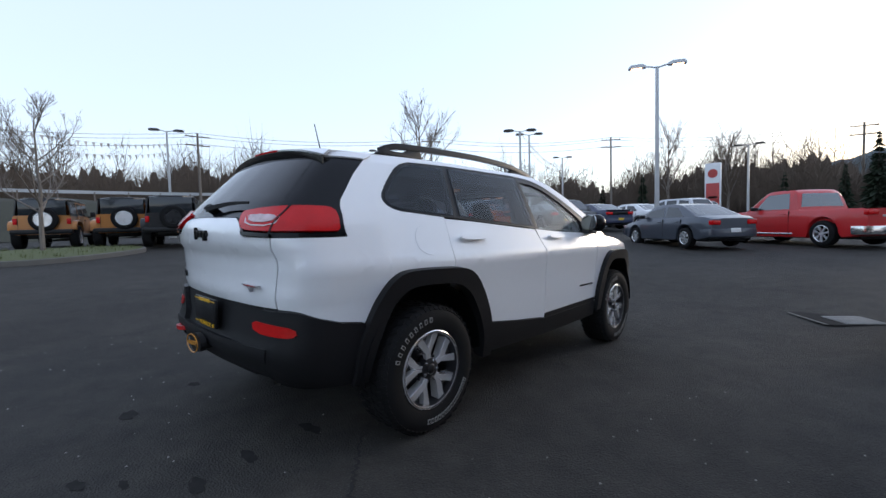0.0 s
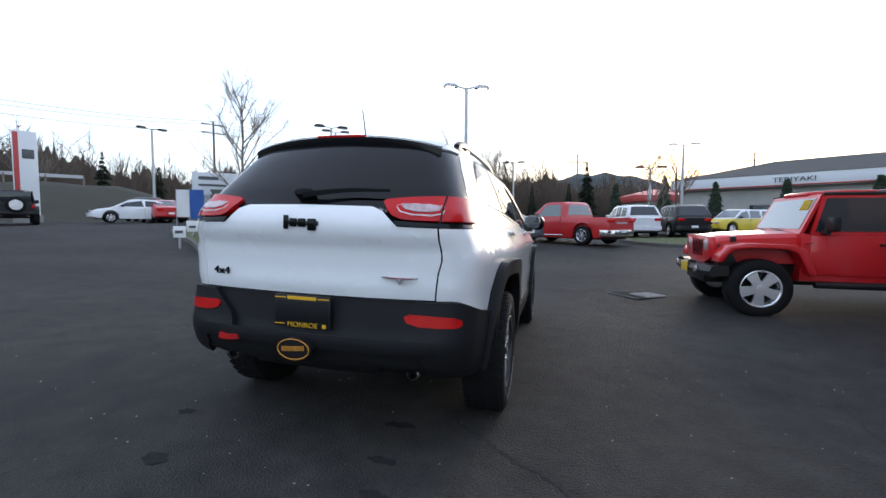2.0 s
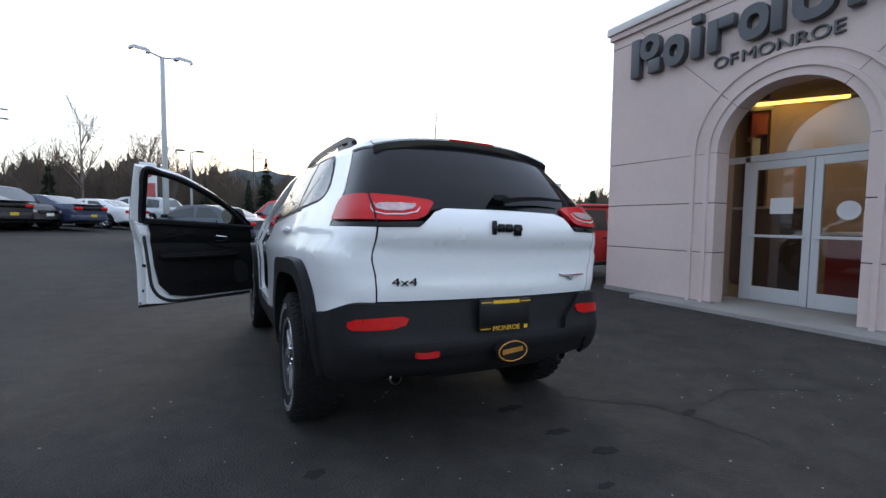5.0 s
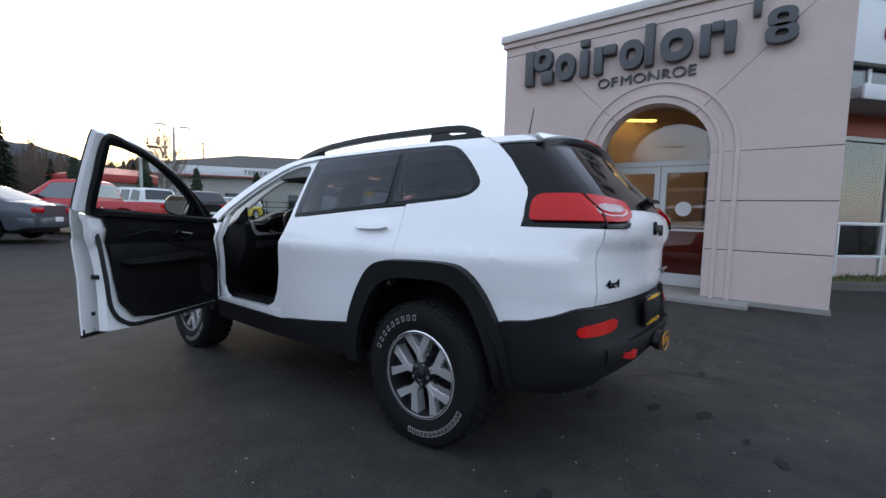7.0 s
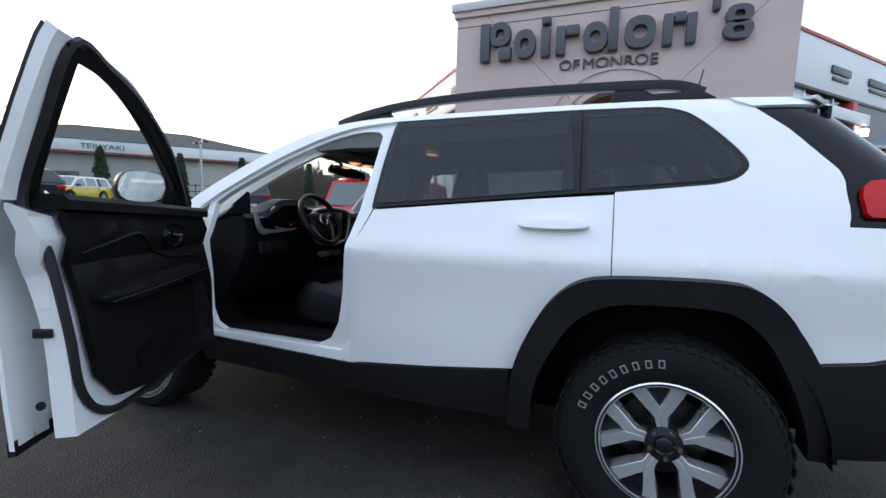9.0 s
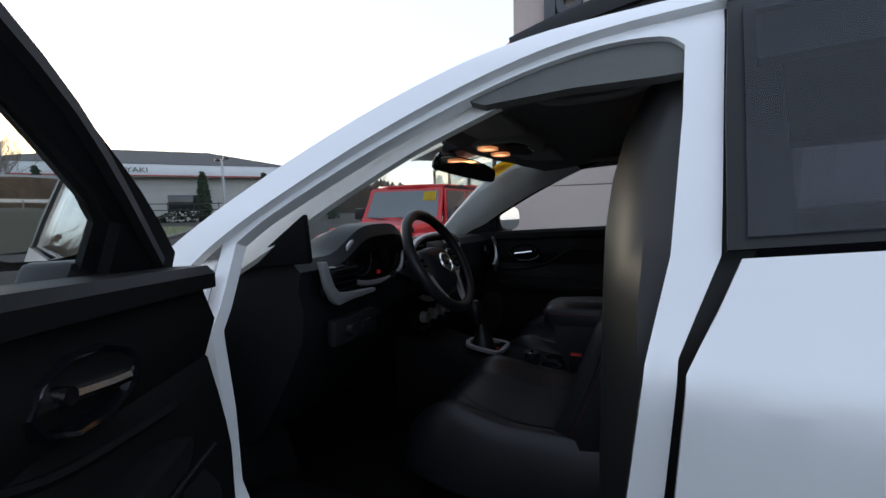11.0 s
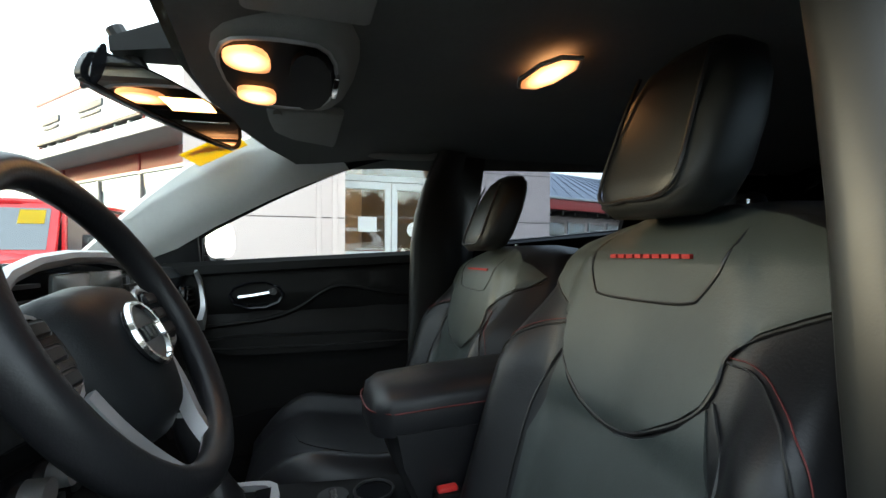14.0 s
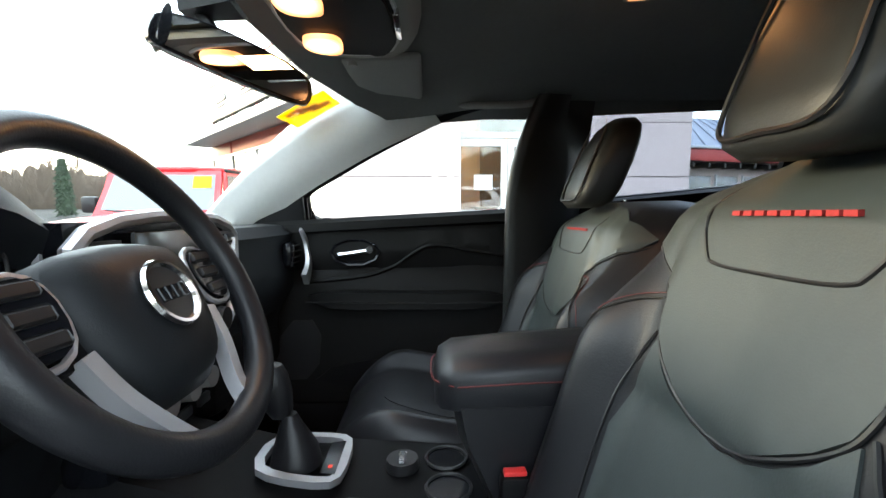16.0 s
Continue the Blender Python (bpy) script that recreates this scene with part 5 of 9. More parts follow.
# ---- wheels ----
def wheel_meshes():
    tyre = lathe([(.222, -.105), (.245, -.118), (.300, -.125), (.345, -.118), (.362, -.100), (.370, -.085), (.371, .085), (.362, .100), (.345, .118), (.300, .125), (.245, .118), (.222, .105)], 48)
    tread = bmesh.new()
    for i in range(40):
        a = 2 * math.pi * i / 40
        for k, xo in enumerate((-.085, -.045, 0, .045, .085)):
            b = box(-.018, .018, -.018, .018, -.003, .003)
            merge(tread, b, Matrix.Rotation(a + .078 * (k % 2), 4, 'X') @ Matrix.Translation((xo, 0, .373)) @ Matrix.Rotation(.35 * (-1) ** k, 4, 'Z'))
    for i in range(60):
        b = box(-.012, .012, -.011, .011, -.006, .006)
        merge(tread, b, Matrix.Rotation(2 * math.pi * i / 60, 4, 'X') @ Matrix.Translation((.107, 0, .353)) @ Matrix.Rotation(.7, 4, 'Y'))
    barrel = lathe([(.222, .108), (.228, .112), (.222, .118), (.212, .112), (.204, .06), (.19, -.09), (.0, -.09)], 48)
    lip = lathe([(.212, .1135), (.224, .1165), (.229, .114), (.229, .108), (.212, .105)], 48)
    spoke = bmesh.new()
    for sgn in (-1, 1):
        # two broad arms that spread towards the rim round a dark triangular pocket
        poly = [(sgn * .0004, .036), (sgn * .017, .036), (sgn * .021, .095), (sgn * .090, .189), (sgn * .080, .199), (sgn * .066, .207), (sgn * .044, .213), (sgn * .040, .200), (sgn * .011, .146), (sgn * .0004, .132)]
        n = len(poly)
        top = [spoke.verts.new((.092 - .10 * max(0, .095 - q[1]) + .10 * max(0, q[1] - .1) - .12 * max(0, q[1] - .15), q[0], q[1])) for q in poly]
        bot = [spoke.verts.new((.040, q[0] * 1.10, q[1])) for q in poly]
        spoke.faces.new(top)
        spoke.faces.new(bot[::-1])
        for i in range(n):
            spoke.faces.new((top[i], bot[i], bot[(i + 1) % n], top[(i + 1) % n]))
    bmesh.ops.recalc_face_normals(spoke, faces=spoke.faces[:])
    bmesh.ops.bevel(spoke, geom=spoke.edges[:], offset=.0015, segments=1, affect='EDGES')
    pocket = prism([(-.008, .136), (.008, .136), (.046, .207), (-.046, .207)], .045, .060, 'x')
    web = prism([(-.034, .03), (.034, .03), (.030, .085), (-.030, .085)], .045, .066, 'x', bevel=.006)
    hub = lathe([(.0, .104), (.022, .104), (.028, .100), (.029, .08)], 24)
    ringd = lathe([(.034, .10), (.062, .092), (.068, .05)], 24)
    nut = lathe([(0, .105), (.008, .104), (.0105, .098), (.0105, .07)], 8)
    rotor = lathe([(0, -.02), (.15, -.02), (.15, .0), (.07, .0), (.07, .03), (0, .03)], 32)
    bars = []
    for i in range(9):
        bars.append((radians(5 + i * 8.0), .296))
    for i in range(14):
        bars.append((radians(172 + i * 5.6), .296))
    bar = box(.1225, .1256, -.0100, .0100, -.0140, .0140)
    cut = box(.1225, .1259, -.0062, .0062, -.0100, .0100)
    return dict(tyre=tyre, tread=tread, barrel=barrel, lip=lip, spoke=spoke, pocket=pocket, web=web, hub=hub, ringd=ringd, nut=nut, rotor=rotor, bar=bar, cut=cut, bars=bars)


W = wheel_meshes()
WM = {k: finish(v, k, mm, 40) for k, v, mm in ((k, W[k], mm) for k, mm in (("tyre", M_RUBBER), ("tread", M_RUBBER), ("barrel", M_ALLOYDK), ("lip", M_ALLOY), ("spoke", M_ALLOY), ("pocket", M_ALLOYDK), ("web", M_ALLOYDK), ("hub", M_ALLOYDK), ("ringd", M_ALLOYDK), ("nut", M_CHROME), ("rotor", M_ALLOYDK), ("bar", M_RUBWHITE), ("cut", M_RUBBER)))}


def sub(name, mesh, parent, m=None):
    ob = new(name, mesh)
    ob.parent = parent
    if m is not None:
        ob.matrix_local = m
    return ob


for sg in (1, -1):
    for yc in (0, 2.72):
        flip = Matrix.Identity(4) if sg > 0 else Matrix.Rotation(math.pi, 4, 'Z')
        spin = Matrix.Rotation(radians(8 if yc == 0 else 30), 4, 'X')
        wh = sub("wheel", WM["tyre"], suv, Matrix.Translation((sg * .810, yc, .367)) @ flip @ spin)
        wh["label"] = "black all-terrain tyre on a five-spoke alloy rim"
        sub("tread_blocks", WM["tread"], wh)["kind"] = "stuff"
        for nm, key in (("rim_barrel", "barrel"), ("rim_lip", "lip"), ("centre_cap", "hub"), ("hub_ring", "ringd"), ("brake_disc", "rotor")):
            sub(nm, WM[key], wh)
        for i in range(5):
            r = Matrix.Rotation(2 * math.pi * i / 5, 4, 'X')
            sub("spoke", WM["spoke"], wh, r)
            sub("spoke_pocket", WM["pocket"], wh, r)
            sub("spoke_web", WM["web"], wh, r)
            sub("wheel_nut", WM["nut"], wh, r @ Matrix.Rotation(math.pi / 5, 4, 'X') @ Matrix.Translation((0, 0, .050)))
        for a, r in W["bars"]:
            mm = Matrix.Rotation(a - radians(8 if yc == 0 else 30), 4, 'X') @ Matrix.Translation((0, 0, r))
            sub("letter_bar", WM["bar"], wh, mm)
            sub("letter_core", WM["cut"], wh, mm)

# ---- front doors ----
FD_SKIN = [(1.225, 1.172), (1.55, 1.150), (1.9, 1.138), (2.222, 1.124), (2.228, .80), (2.225, .495), (1.9, .48), (1.307, .472), (1.30, .75), (1.283, 1.02), (1.245, 1.10)]
FD_GLASS = [(1.262, 1.178), (1.245, 1.40), *smooth_line([(1.235, 1.545), (1.40, 1.533), (1.58, 1.487), (1.81, 1.387), (2.02, 1.270)]), (2.06, 1.235), (2.06, 1.142), (1.9, 1.148), (1.55, 1.160)]


def mirror_unit(parent, sg, m=None):
    """Door mirror on the outside of the door's front corner."""
    c = Vector((sg * (.955 if sg > 0 else .995), 2.11 if sg > 0 else 2.19, 1.222 if sg > 0 else 1.235))
    secs = []
    for t, k in ((-.5, .45), (-.42, .85), (-.2, 1.0), (.1, 1.0), (.38, .82), (.5, .45)):
        y = c.y - .02 + t * .13 * 1.0
        secs.append([(c.x + .115 * k * math.cos(a) * (1 if math.cos(a) * sg > 0 else .95), y + (.02 if k < 1 else 0) * 0, c.z + .078 * k * max(-1, min(1, 1.25 * math.sin(a)))) for a in [2 * math.pi * i / 24 for i in range(24)]])
    cap = part("mirror_housing", loft(secs), M_GLOSSBLK if sg > 0 else M_SATIN, parent)
    glassp = rounded([(c.x - .092, c.z - .062), (c.x + .092, c.z - .062), (c.x + .098, c.z + .04), (c.x + .06, c.z + .07), (c.x - .08, c.z + .07)], 2)
    gm = part("mirror_glass", prism(glassp, c.y - .093, c.y - .087, 'y'), M_MIRROR, cap)
    turn = Matrix.Translation(c) @ Matrix.Rotation(radians(-22 * sg), 4, 'Z') @ Matrix.Translation(-c)
    cap.data.transform(turn)
    gm.data.transform(turn)
    arm = part("mirror_arm", prism([(2.02, 1.125), (2.20, 1.125), (2.19, 1.17), (2.05, 1.175)], sg * .85, sg * .93, 'x', bevel=.01), M_SATIN, cap)
    return cap


def front_door(sg, parent, handed):
    """Skin, frame, glass, mirror and lining of a front door in its shut position."""
    skin = part("front_door", sheet(F(*FD_SKIN), shell, 0, .014, .05, .05, sg), M_WHITE, parent, handed)
    hole = F(*FD_GLASS)
    fr = sheet(F((1.225, 1.172), (1.205, 1.40), *smooth_line([(1.192, 1.582), (1.40, 1.570), (1.60, 1.522), (1.85, 1.416), (2.08, 1.288), (2.235, 1.185)]), (2.25, 1.125), (2.06, 1.132), (2.06, 1.235), *smooth_line([(2.02, 1.270), (1.81, 1.387), (1.58, 1.487), (1.40, 1.533), (1.235, 1.545)]), (1.245, 1.40), (1.262, 1.174)), shell, -.002, .010, .05, .05, sg)
    part("window_frame", fr, M_SATIN, skin)
    part("window_pane", sheet(hole, shell, -.012, .004, .06, .05, sg), M_GLASSCLR, skin, "clear side glass")
    hb2 = sheet(rounded(F((1.36, 1.118), (1.48, 1.128), (1.60, 1.116), (1.60, 1.094), (1.48, 1.088), (1.36, 1.096)), 2), shell, .032, .028, .03, .02, sg)
    part("door_handle", hb2, M_WHITE, skin)
    part("model_script", box(sg * .912, sg * .916, 1.90, 2.16, .655, .668), M_GLOSSBLK, skin, "dark model lettering as a plain bar")
    part("door_cladding", sheet(F((1.307, .50), (2.225, .52), (2.225, .475), (1.307, .455)), shell, .006, .02, .06, .04, sg), M_CLAD, skin)
    # inner shell, white pressed steel edge

    def inner(s, z):
        p = shell(s, z)
        d = .085 + .03 * step01((1.15 - z) / .35)
        p.x = p.x - math.copysign(d, p.x) if z < 1.13 else p.x - math.copysign(.05, p.x)
        return p
    part("door_inner_steel", sheet(F((1.24, 1.155), (1.262, 1.05), (1.30, .95), (1.318, .70), (1.32, .50), (1.50, .488), (2.20, .508), (2.205, .80), (2.20, 1.05), (1.55, 1.10)), inner, 0, .06, .06, .06, sg), M_WHITE, skin, "white pressed steel door edge")
    trim = part("door_lining", sheet(F((1.318, 1.165), (1.335, 1.02), (1.35, .80), (1.385, .65), (1.47, .555), (1.62, .530), (2.19, .54), (2.20, .80), (2.19, 1.145), (1.55, 1.158)), lambda s, z: inner(s, z) - Vector((sg * .0, 0, 0)), -.075, .022, .06, .06, sg), M_DOORVINYL, skin, "black moulded door lining", 70)

    def lining(s, z):
        p = inner(s, z)
        p.x -= .092
        return p
    # the lining surface carries armrest, pull, speaker, handle
    crease = [lining(sy(y, z), z) for y, z in ((2.06, .945), (1.95, .952), (1.84, .964), (1.76, .990), (1.70, 1.030), (1.65, 1.056), (1.60, 1.060), (1.50, 1.040), (1.37, 1.015))]
    part("lining_crease", sweep(curve_pts([Vector((q.x * sg, q.y, q.z)) for q in crease], 6), circle(.009, 8, .016), up=(1, 0, 0)), M_DOORVINYL, trim)
    arm = [lining(sy(y, z), z) for y, z in ((1.38, .882), (1.6, .885), (1.85, .892), (2.04, .90))]
    arm = [Vector((p.x * sg, p.y, p.z)) + Vector((-sg * .025, 0, 0)) for p in arm]
    n_arm = len(curve_pts(arm, 6))
    part("armrest", sweep(curve_pts(arm, 6), [(-.045, -.03), (.035, -.03), (.045, 0), (.035, .022), (-.04, .022)], scale=[min(1, .25 + 4.5 * min(i, n_arm - 1 - i) / n_arm) for i in range(n_arm)]), M_DOORVINYL, trim)
    part("armrest_seam", sweep(curve_pts([p + Vector((-sg * .045, 0, -.008)) for p in arm], 6), circle(.0025, 5)), M_SATIN, trim)
    hc = lining(sy(1.885, 1.042), 1.042)
    hc.x *= sg
    cup = lathe([(.0, -.004), (.050, -.003), (.056, .010), (.062, .013), (.066, .0)], 10)
    bmesh.ops.transform(cup, matrix=Matrix.Translation(hc + Vector((-sg * .002, 0, 0))) @ (Matrix.Rotation(math.pi, 4, 'Z') if sg > 0 else Matrix.Identity(4)) @ Matrix.Diagonal((1, 1.36, .72, 1)), verts=cup.verts[:])
    cp = part("handle_cup", cup, M_GLOSSBLK, trim)
    lever = [hc + Vector((-sg * .012, dy, dz)) for dy, dz in ((.055, -.006), (.02, -.003), (-.025, .003), (-.060, .008))]
    part("inner_handle", sweep(curve_pts(lever, 5), circle(.011, 8, .009)), M_CHROME, trim, "chrome inner door handle")
    part("lock_knob", cyl(.012, .010, .02, 12, Matrix.Translation(hc + Vector((-sg * .018, -.05, .010))) @ Matrix.Rotation(radians(90), 4, 'Y')), M_CHROME, trim)
    part("map_pocket", sheet(rounded(F((1.55, .68), (1.95, .68), (2.05, .60), (1.60, .58)), 1), lining, .02, .03, .06, .05, sg), M_HARDTRIM, trim)
    part("speaker_grille", sheet(rounded(F((2.00, .82), (2.13, .82), (2.17, .62), (2.02, .62)), 1), lining, .004, .01, .05, .05, sg), M_SATIN, trim)
    part("switch_panel", sheet(rounded(F((1.82, .915), (2.04, .922), (2.04, .908), (1.82, .900)), 1), lining, .045, .03, .05, .05, sg), M_SATIN, trim)
    # seal
    seal = [inner(sy(y, z), z) for y, z in ((2.19, 1.16), (1.9, 1.36), (1.6, 1.485), (1.4, 1.535), (1.25, 1.55), (1.262, 1.35), (1.285, 1.16), (1.295, 1.02), (1.315, .80), (1.345, .62), (1.44, .525), (1.62, .505), (2.18, .52))]
    seal = [Vector((p.x * sg - sg * (.068 if p.z < 1.13 else .004), p.y, p.z)) for p in seal]
    part("frame_steel", sheet(F((1.225, 1.172), (1.205, 1.40), *smooth_line([(1.192, 1.582), (1.40, 1.570), (1.60, 1.522), (1.85, 1.416)]), *smooth_line([(1.84, 1.402), (1.59, 1.506), (1.40, 1.552), (1.235, 1.556)]), (1.252, 1.40), (1.280, 1.172)), lambda s, z: shell(s, z) - Vector((.014, 0, 0)), 0, .032, .05, .05, sg), M_WHITE, skin, "white painted window frame edge")
    part("sash_trim", sheet(F((1.280, 1.166), (1.252, 1.40), *smooth_line([(1.235, 1.556), (1.40, 1.552), (1.59, 1.506), (1.84, 1.402), (2.08, 1.283), (2.232, 1.18)]), (2.24, 1.13), (2.06, 1.135), (2.055, 1.235), *smooth_line([(2.015, 1.262), (1.80, 1.372), (1.57, 1.470), (1.40, 1.512), (1.285, 1.522)]), (1.298, 1.40), (1.325, 1.168)), lambda s, z: shell(s, z) - Vector((.036, 0, 0)), -.004, .018, .05, .05, sg), M_HARDTRIM, skin)
    cap = [shell(sy(y, z), z) for y, z in ((1.30, 1.170), (1.6, 1.160), (1.9, 1.150), (2.21, 1.138))]
    part("sill_cap", sweep(curve_pts([Vector((sg * (p.x - .082), p.y, p.z)) for p in cap], 5), [(-.075, -.030), (.062, -.030), (.062, .004), (.04, .010), (-.06, .010), (-.075, -.004)] if sg > 0 else [(-.062, -.030), (.075, -.030), (.075, -.004), (.06, .010), (-.04, .010), (-.062, .004)]), M_DOORVINYL, skin)
    part("door_seal", sweep(curve_pts(seal, 5), circle(.013, 6), up=(1, 0, 0)), M_SEAL, skin)
    mirror_unit(skin, sg)
    if sg < 0:
        lk = inner(sy(1.318, .80), .80)
        lx = -lk.x
        part("door_latch", box(lx - .02, lx + .03, 1.300, 1.312, .79, .815, .003), M_SATIN, skin)
        part("paper_label", box(lx - .01, lx + .03, 1.303, 1.309, .87, 1.00), M_LABELWHITE, skin, "white paper data label")
        part("rubber_plug", cyl(.012, .012, .008, 12, Matrix.Translation((lx - .01, 1.305, .60)) @ Matrix.Rotation(radians(90), 4, 'X')), M_SATIN, skin)
        part("rubber_plug", cyl(.010, .010, .008, 12, Matrix.Translation((lx - .01, 1.275, 1.06)) @ Matrix.Rotation(radians(90), 4, 'X')), M_SATIN, skin)
    return skin


front_door(1, suv, "shut white front door")
fdl = front_door(-1, suv, "open white front door with black lining")
HINGE = Vector((-.93, 2.365, 1.04))
fdl.matrix_local = Matrix.Translation(HINGE) @ Matrix.Rotation(radians(-61.5), 4, 'Z') @ Matrix.Diagonal((1, 1.05, 1.065, 1)) @ Matrix.Translation(-HINGE)


# ---- cabin of the SUV ----
def back_centre(z, dy=0.0):
    return 1.255 - (z - 1.14) * .38 + dy


BACK_W = ([0, .25, .5, .66, .78, .86, .92, .965, 1.0], [.222, .250, .268, .272, .268, .252, .222, .175, .115])


def seat_front(cx, dy, dz):
    """Front face of a seat back: u across, v from the cushion up."""
    def f(u, v):
        z = .64 + .585 * v
        w = float(np.interp(v, *BACK_W))
        y = back_centre(z, dy)
        wing_k = step01((abs(u) - .50) / .30) * (1 - step01((v - .58) / .22))
        y += .062 * wing_k - .075 * step01((abs(u) - .84) / .16) - .014 * (1 - abs(u)) * math.sin(math.pi * v)
        y += .010 * step01((.58 - abs(u)) / .06) * step01((v - .50) / .06) - .02 * step01((abs(u) - .60) / .4) * step01((v - .7) / .15)
        y -= .06 * step01((v - .88) / .12)
        return Vector((cx + u * w, y, z + dz))
    return f


def seat(cx, dy, dz, label):
    f = seat_front(cx, dy, dz)
    st = part("front_seat", box(cx - .20, cx + .20, 1.32 + dy, 1.80 + dy, .42, .56, .03), M_HARDTRIM, suv, label)
    # back: front face closed by a rounded rear
    secs = []
    for k in range(25):
        v = k / 24
        ring = [f(-1 + 2 * i / 40, v) for i in range(41)]
        th = .11 - .035 * v
        ring += [Vector((cx + (p.x - cx) * .96, min(p.y, back_centre(p.z - dz, dy)) - th * (1 - .25 * ((p.x - cx) / .28) ** 2), p.z - .01)) for p in ring[::-1]]
        secs.append(ring)
    back = part("backrest", loft(secs), M_LEATHER, st, "", 65)
    half = [(.50, .985), (.72, .955), (.90, .905), (.95, .86), (.90, .825), (.72, .790), (.57, .755), (.50, .715), (.485, .67), (.45, .628), (.37, .592), (.26, .560), (.14, .533), (.05, .521)]
    yoke = half + [(-a, b) for a, b in half[::-1]]
    part("yoke_panel", sheet(yoke, lambda a, b: f(-a, b), .005, .007, .06, .03), M_LEATHERGREY, st, "charcoal leather centre panel")
    low = [(-.47, .625), (-.37, .575), (-.26, .542), (-.14, .516), (0, .503), (.14, .516), (.26, .542), (.37, .575), (.47, .625), (.59, .42), (.58, .25), (.52, .02), (-.52, .02), (-.58, .25), (-.59, .42)]
    part("lumbar_panel", sheet(low, lambda a, b: f(-a, b), .003, .005, .06, .03), M_LEATHERGREY, st)

    def line(pts, off, r, name, material, n=6):
        path = [f(u, v) + Vector((0, off, 0)) for u, v, _ in [tuple(q) for q in curve_pts([(a, b, 0) for a, b in pts], n)]]
        part(name, sweep(path, circle(r, 5)), material, st)
    line([(.94, .84), (.88, .818), (.72, .786), (.57, .750), (.50, .712), (.485, .67), (.45, .624), (.37, .588), (.26, .556), (.14, .529), (0, .516), (-.14, .529), (-.26, .556), (-.37, .588), (-.45, .624), (-.485, .67), (-.50, .712), (-.57, .750), (-.72, .786), (-.88, .818), (-.94, .84)], .0030, .0022, "piping", M_PIPING)
    line([(.55, .955), (.44, .868), (.35, .812), (.30, .798), (.16, .792), (-.16, .792), (-.30, .798), (-.35, .812), (-.44, .868), (-.55, .955)], .0060, .0021, "piping", M_PIPING)
    for sgn in (1, -1):
        line([(sgn * .49, .640), (sgn * .57, .56), (sgn * .605, .45), (sgn * .60, .25), (sgn * .56, .05)], .0020, .0020, "piping", M_PIPING)
        line([(sgn * .51, .710), (sgn * .70, .690), (sgn * .84, .645), (sgn * .90, .56), (sgn * .92, .40), (sgn * .91, .1)], .0025, .0017, "bolster_seam", M_PIPING)
        line([(sgn * .51, .720), (sgn * .71, .700), (sgn * .86, .652), (sgn * .92, .56), (sgn * .94, .40), (sgn * .93, .1)], .0025, .0008, "red_stitch", M_REDTHREAD)
    # embroidered name as plain slanted blocks
    for i in range(9):
        u = .30 - i * .068
        a, b = f(u, .90), f(u - .050, .90)
        hh = .0026
        blk = bmesh.new()
        k = [blk.verts.new((x + dx, f(u, .893).y + dyy + (.0 if zz < 0 else -.003), a.z - .006 + zz)) for dyy in (.013, .006) for x, dx, zz in ((b.x, -.001, -hh), (a.x, -.001, -hh), (a.x, .002, hh), (b.x, .002, hh))]
        for q in ((0, 1, 2, 3), (7, 6, 5, 4), (0, 4, 5, 1), (1, 5, 6, 2), (2, 6, 7, 3), (3, 7, 4, 0)):
            blk.faces.new([k[n] for n in q])
        bmesh.ops.recalc_face_normals(blk, faces=blk.faces[:])
        part("embroidery_block", blk, M_REDEMB, st)
    # head restraint
    hy = back_centre(1.33, dy) + .012
    lift = .008 + dz
    hs = .95 if dz == 0 else .87       # the restraint's size
    secs = []
    for z, kx, ky in ((1.205, .60, .62), (1.222, .86, .90), (1.26, .97, 1.0), (1.33, 1.0, 1.0), (1.39, .93, .92), (1.43, .78, .78), (1.452, .5, .5)):
        secs.append([(cx + .100 * hs * kx * math.copysign(abs(math.cos(a)) ** .55, math.cos(a)), hy - .38 * (z - 1.33) + .062 * hs * ky * math.copysign(abs(math.sin(a)) ** .6, math.sin(a)), 1.205 + (z - 1.205) * hs) for a in [2 * math.pi * i / 32 for i in range(32)]])
    secs = [[(x, y, z + lift) for x, y, z in s] for s in secs]
    hr = part("headrest", loft(secs), M_LEATHERMID, st, "", 80)

    def hf(u, v):
        z = 1.215 + .22 * v
        return Vector((cx + u * .094 * hs, hy - .38 * (z - 1.33) + .062 * hs * (1 - .10 * u * u - .5 * abs(v - .45) ** 3), 1.205 + (z - 1.205) * hs + lift))
    path = [hf(u, v) + Vector((0, .001, 0)) for u, v, _ in [tuple(q) for q in curve_pts([(.66, .96, 0), (.74, .5, 0), (.70, .10, 0), (0, .055, 0), (-.70, .10, 0), (-.74, .5, 0), (-.66, .96, 0)], 8)]]
    part("headrest_seam", sweep(path, circle(.003, 5)), M_PIPING, hr)
    for sgn in (1, -1):
        part("headrest_post", rod((cx + sgn * .06, hy - .03, 1.12 + dz), (cx + sgn * .06, hy - .03, 1.23 + dz), .007), M_CHROME, hr)
    # cushion

    def cz(u, y):
        lip = max(0.0, (y - dy - 1.72) / .16)
        return .690 + .035 * step01((y - dy - 1.55) / .22) + .040 * step01((abs(u) - .5) / .35) * (1 - .6 * min(1, lip)) - .11 * max(0, (abs(u) - .80) / .20) ** 2 - .095 * min(1.0, lip) ** 2.2
    secs = []
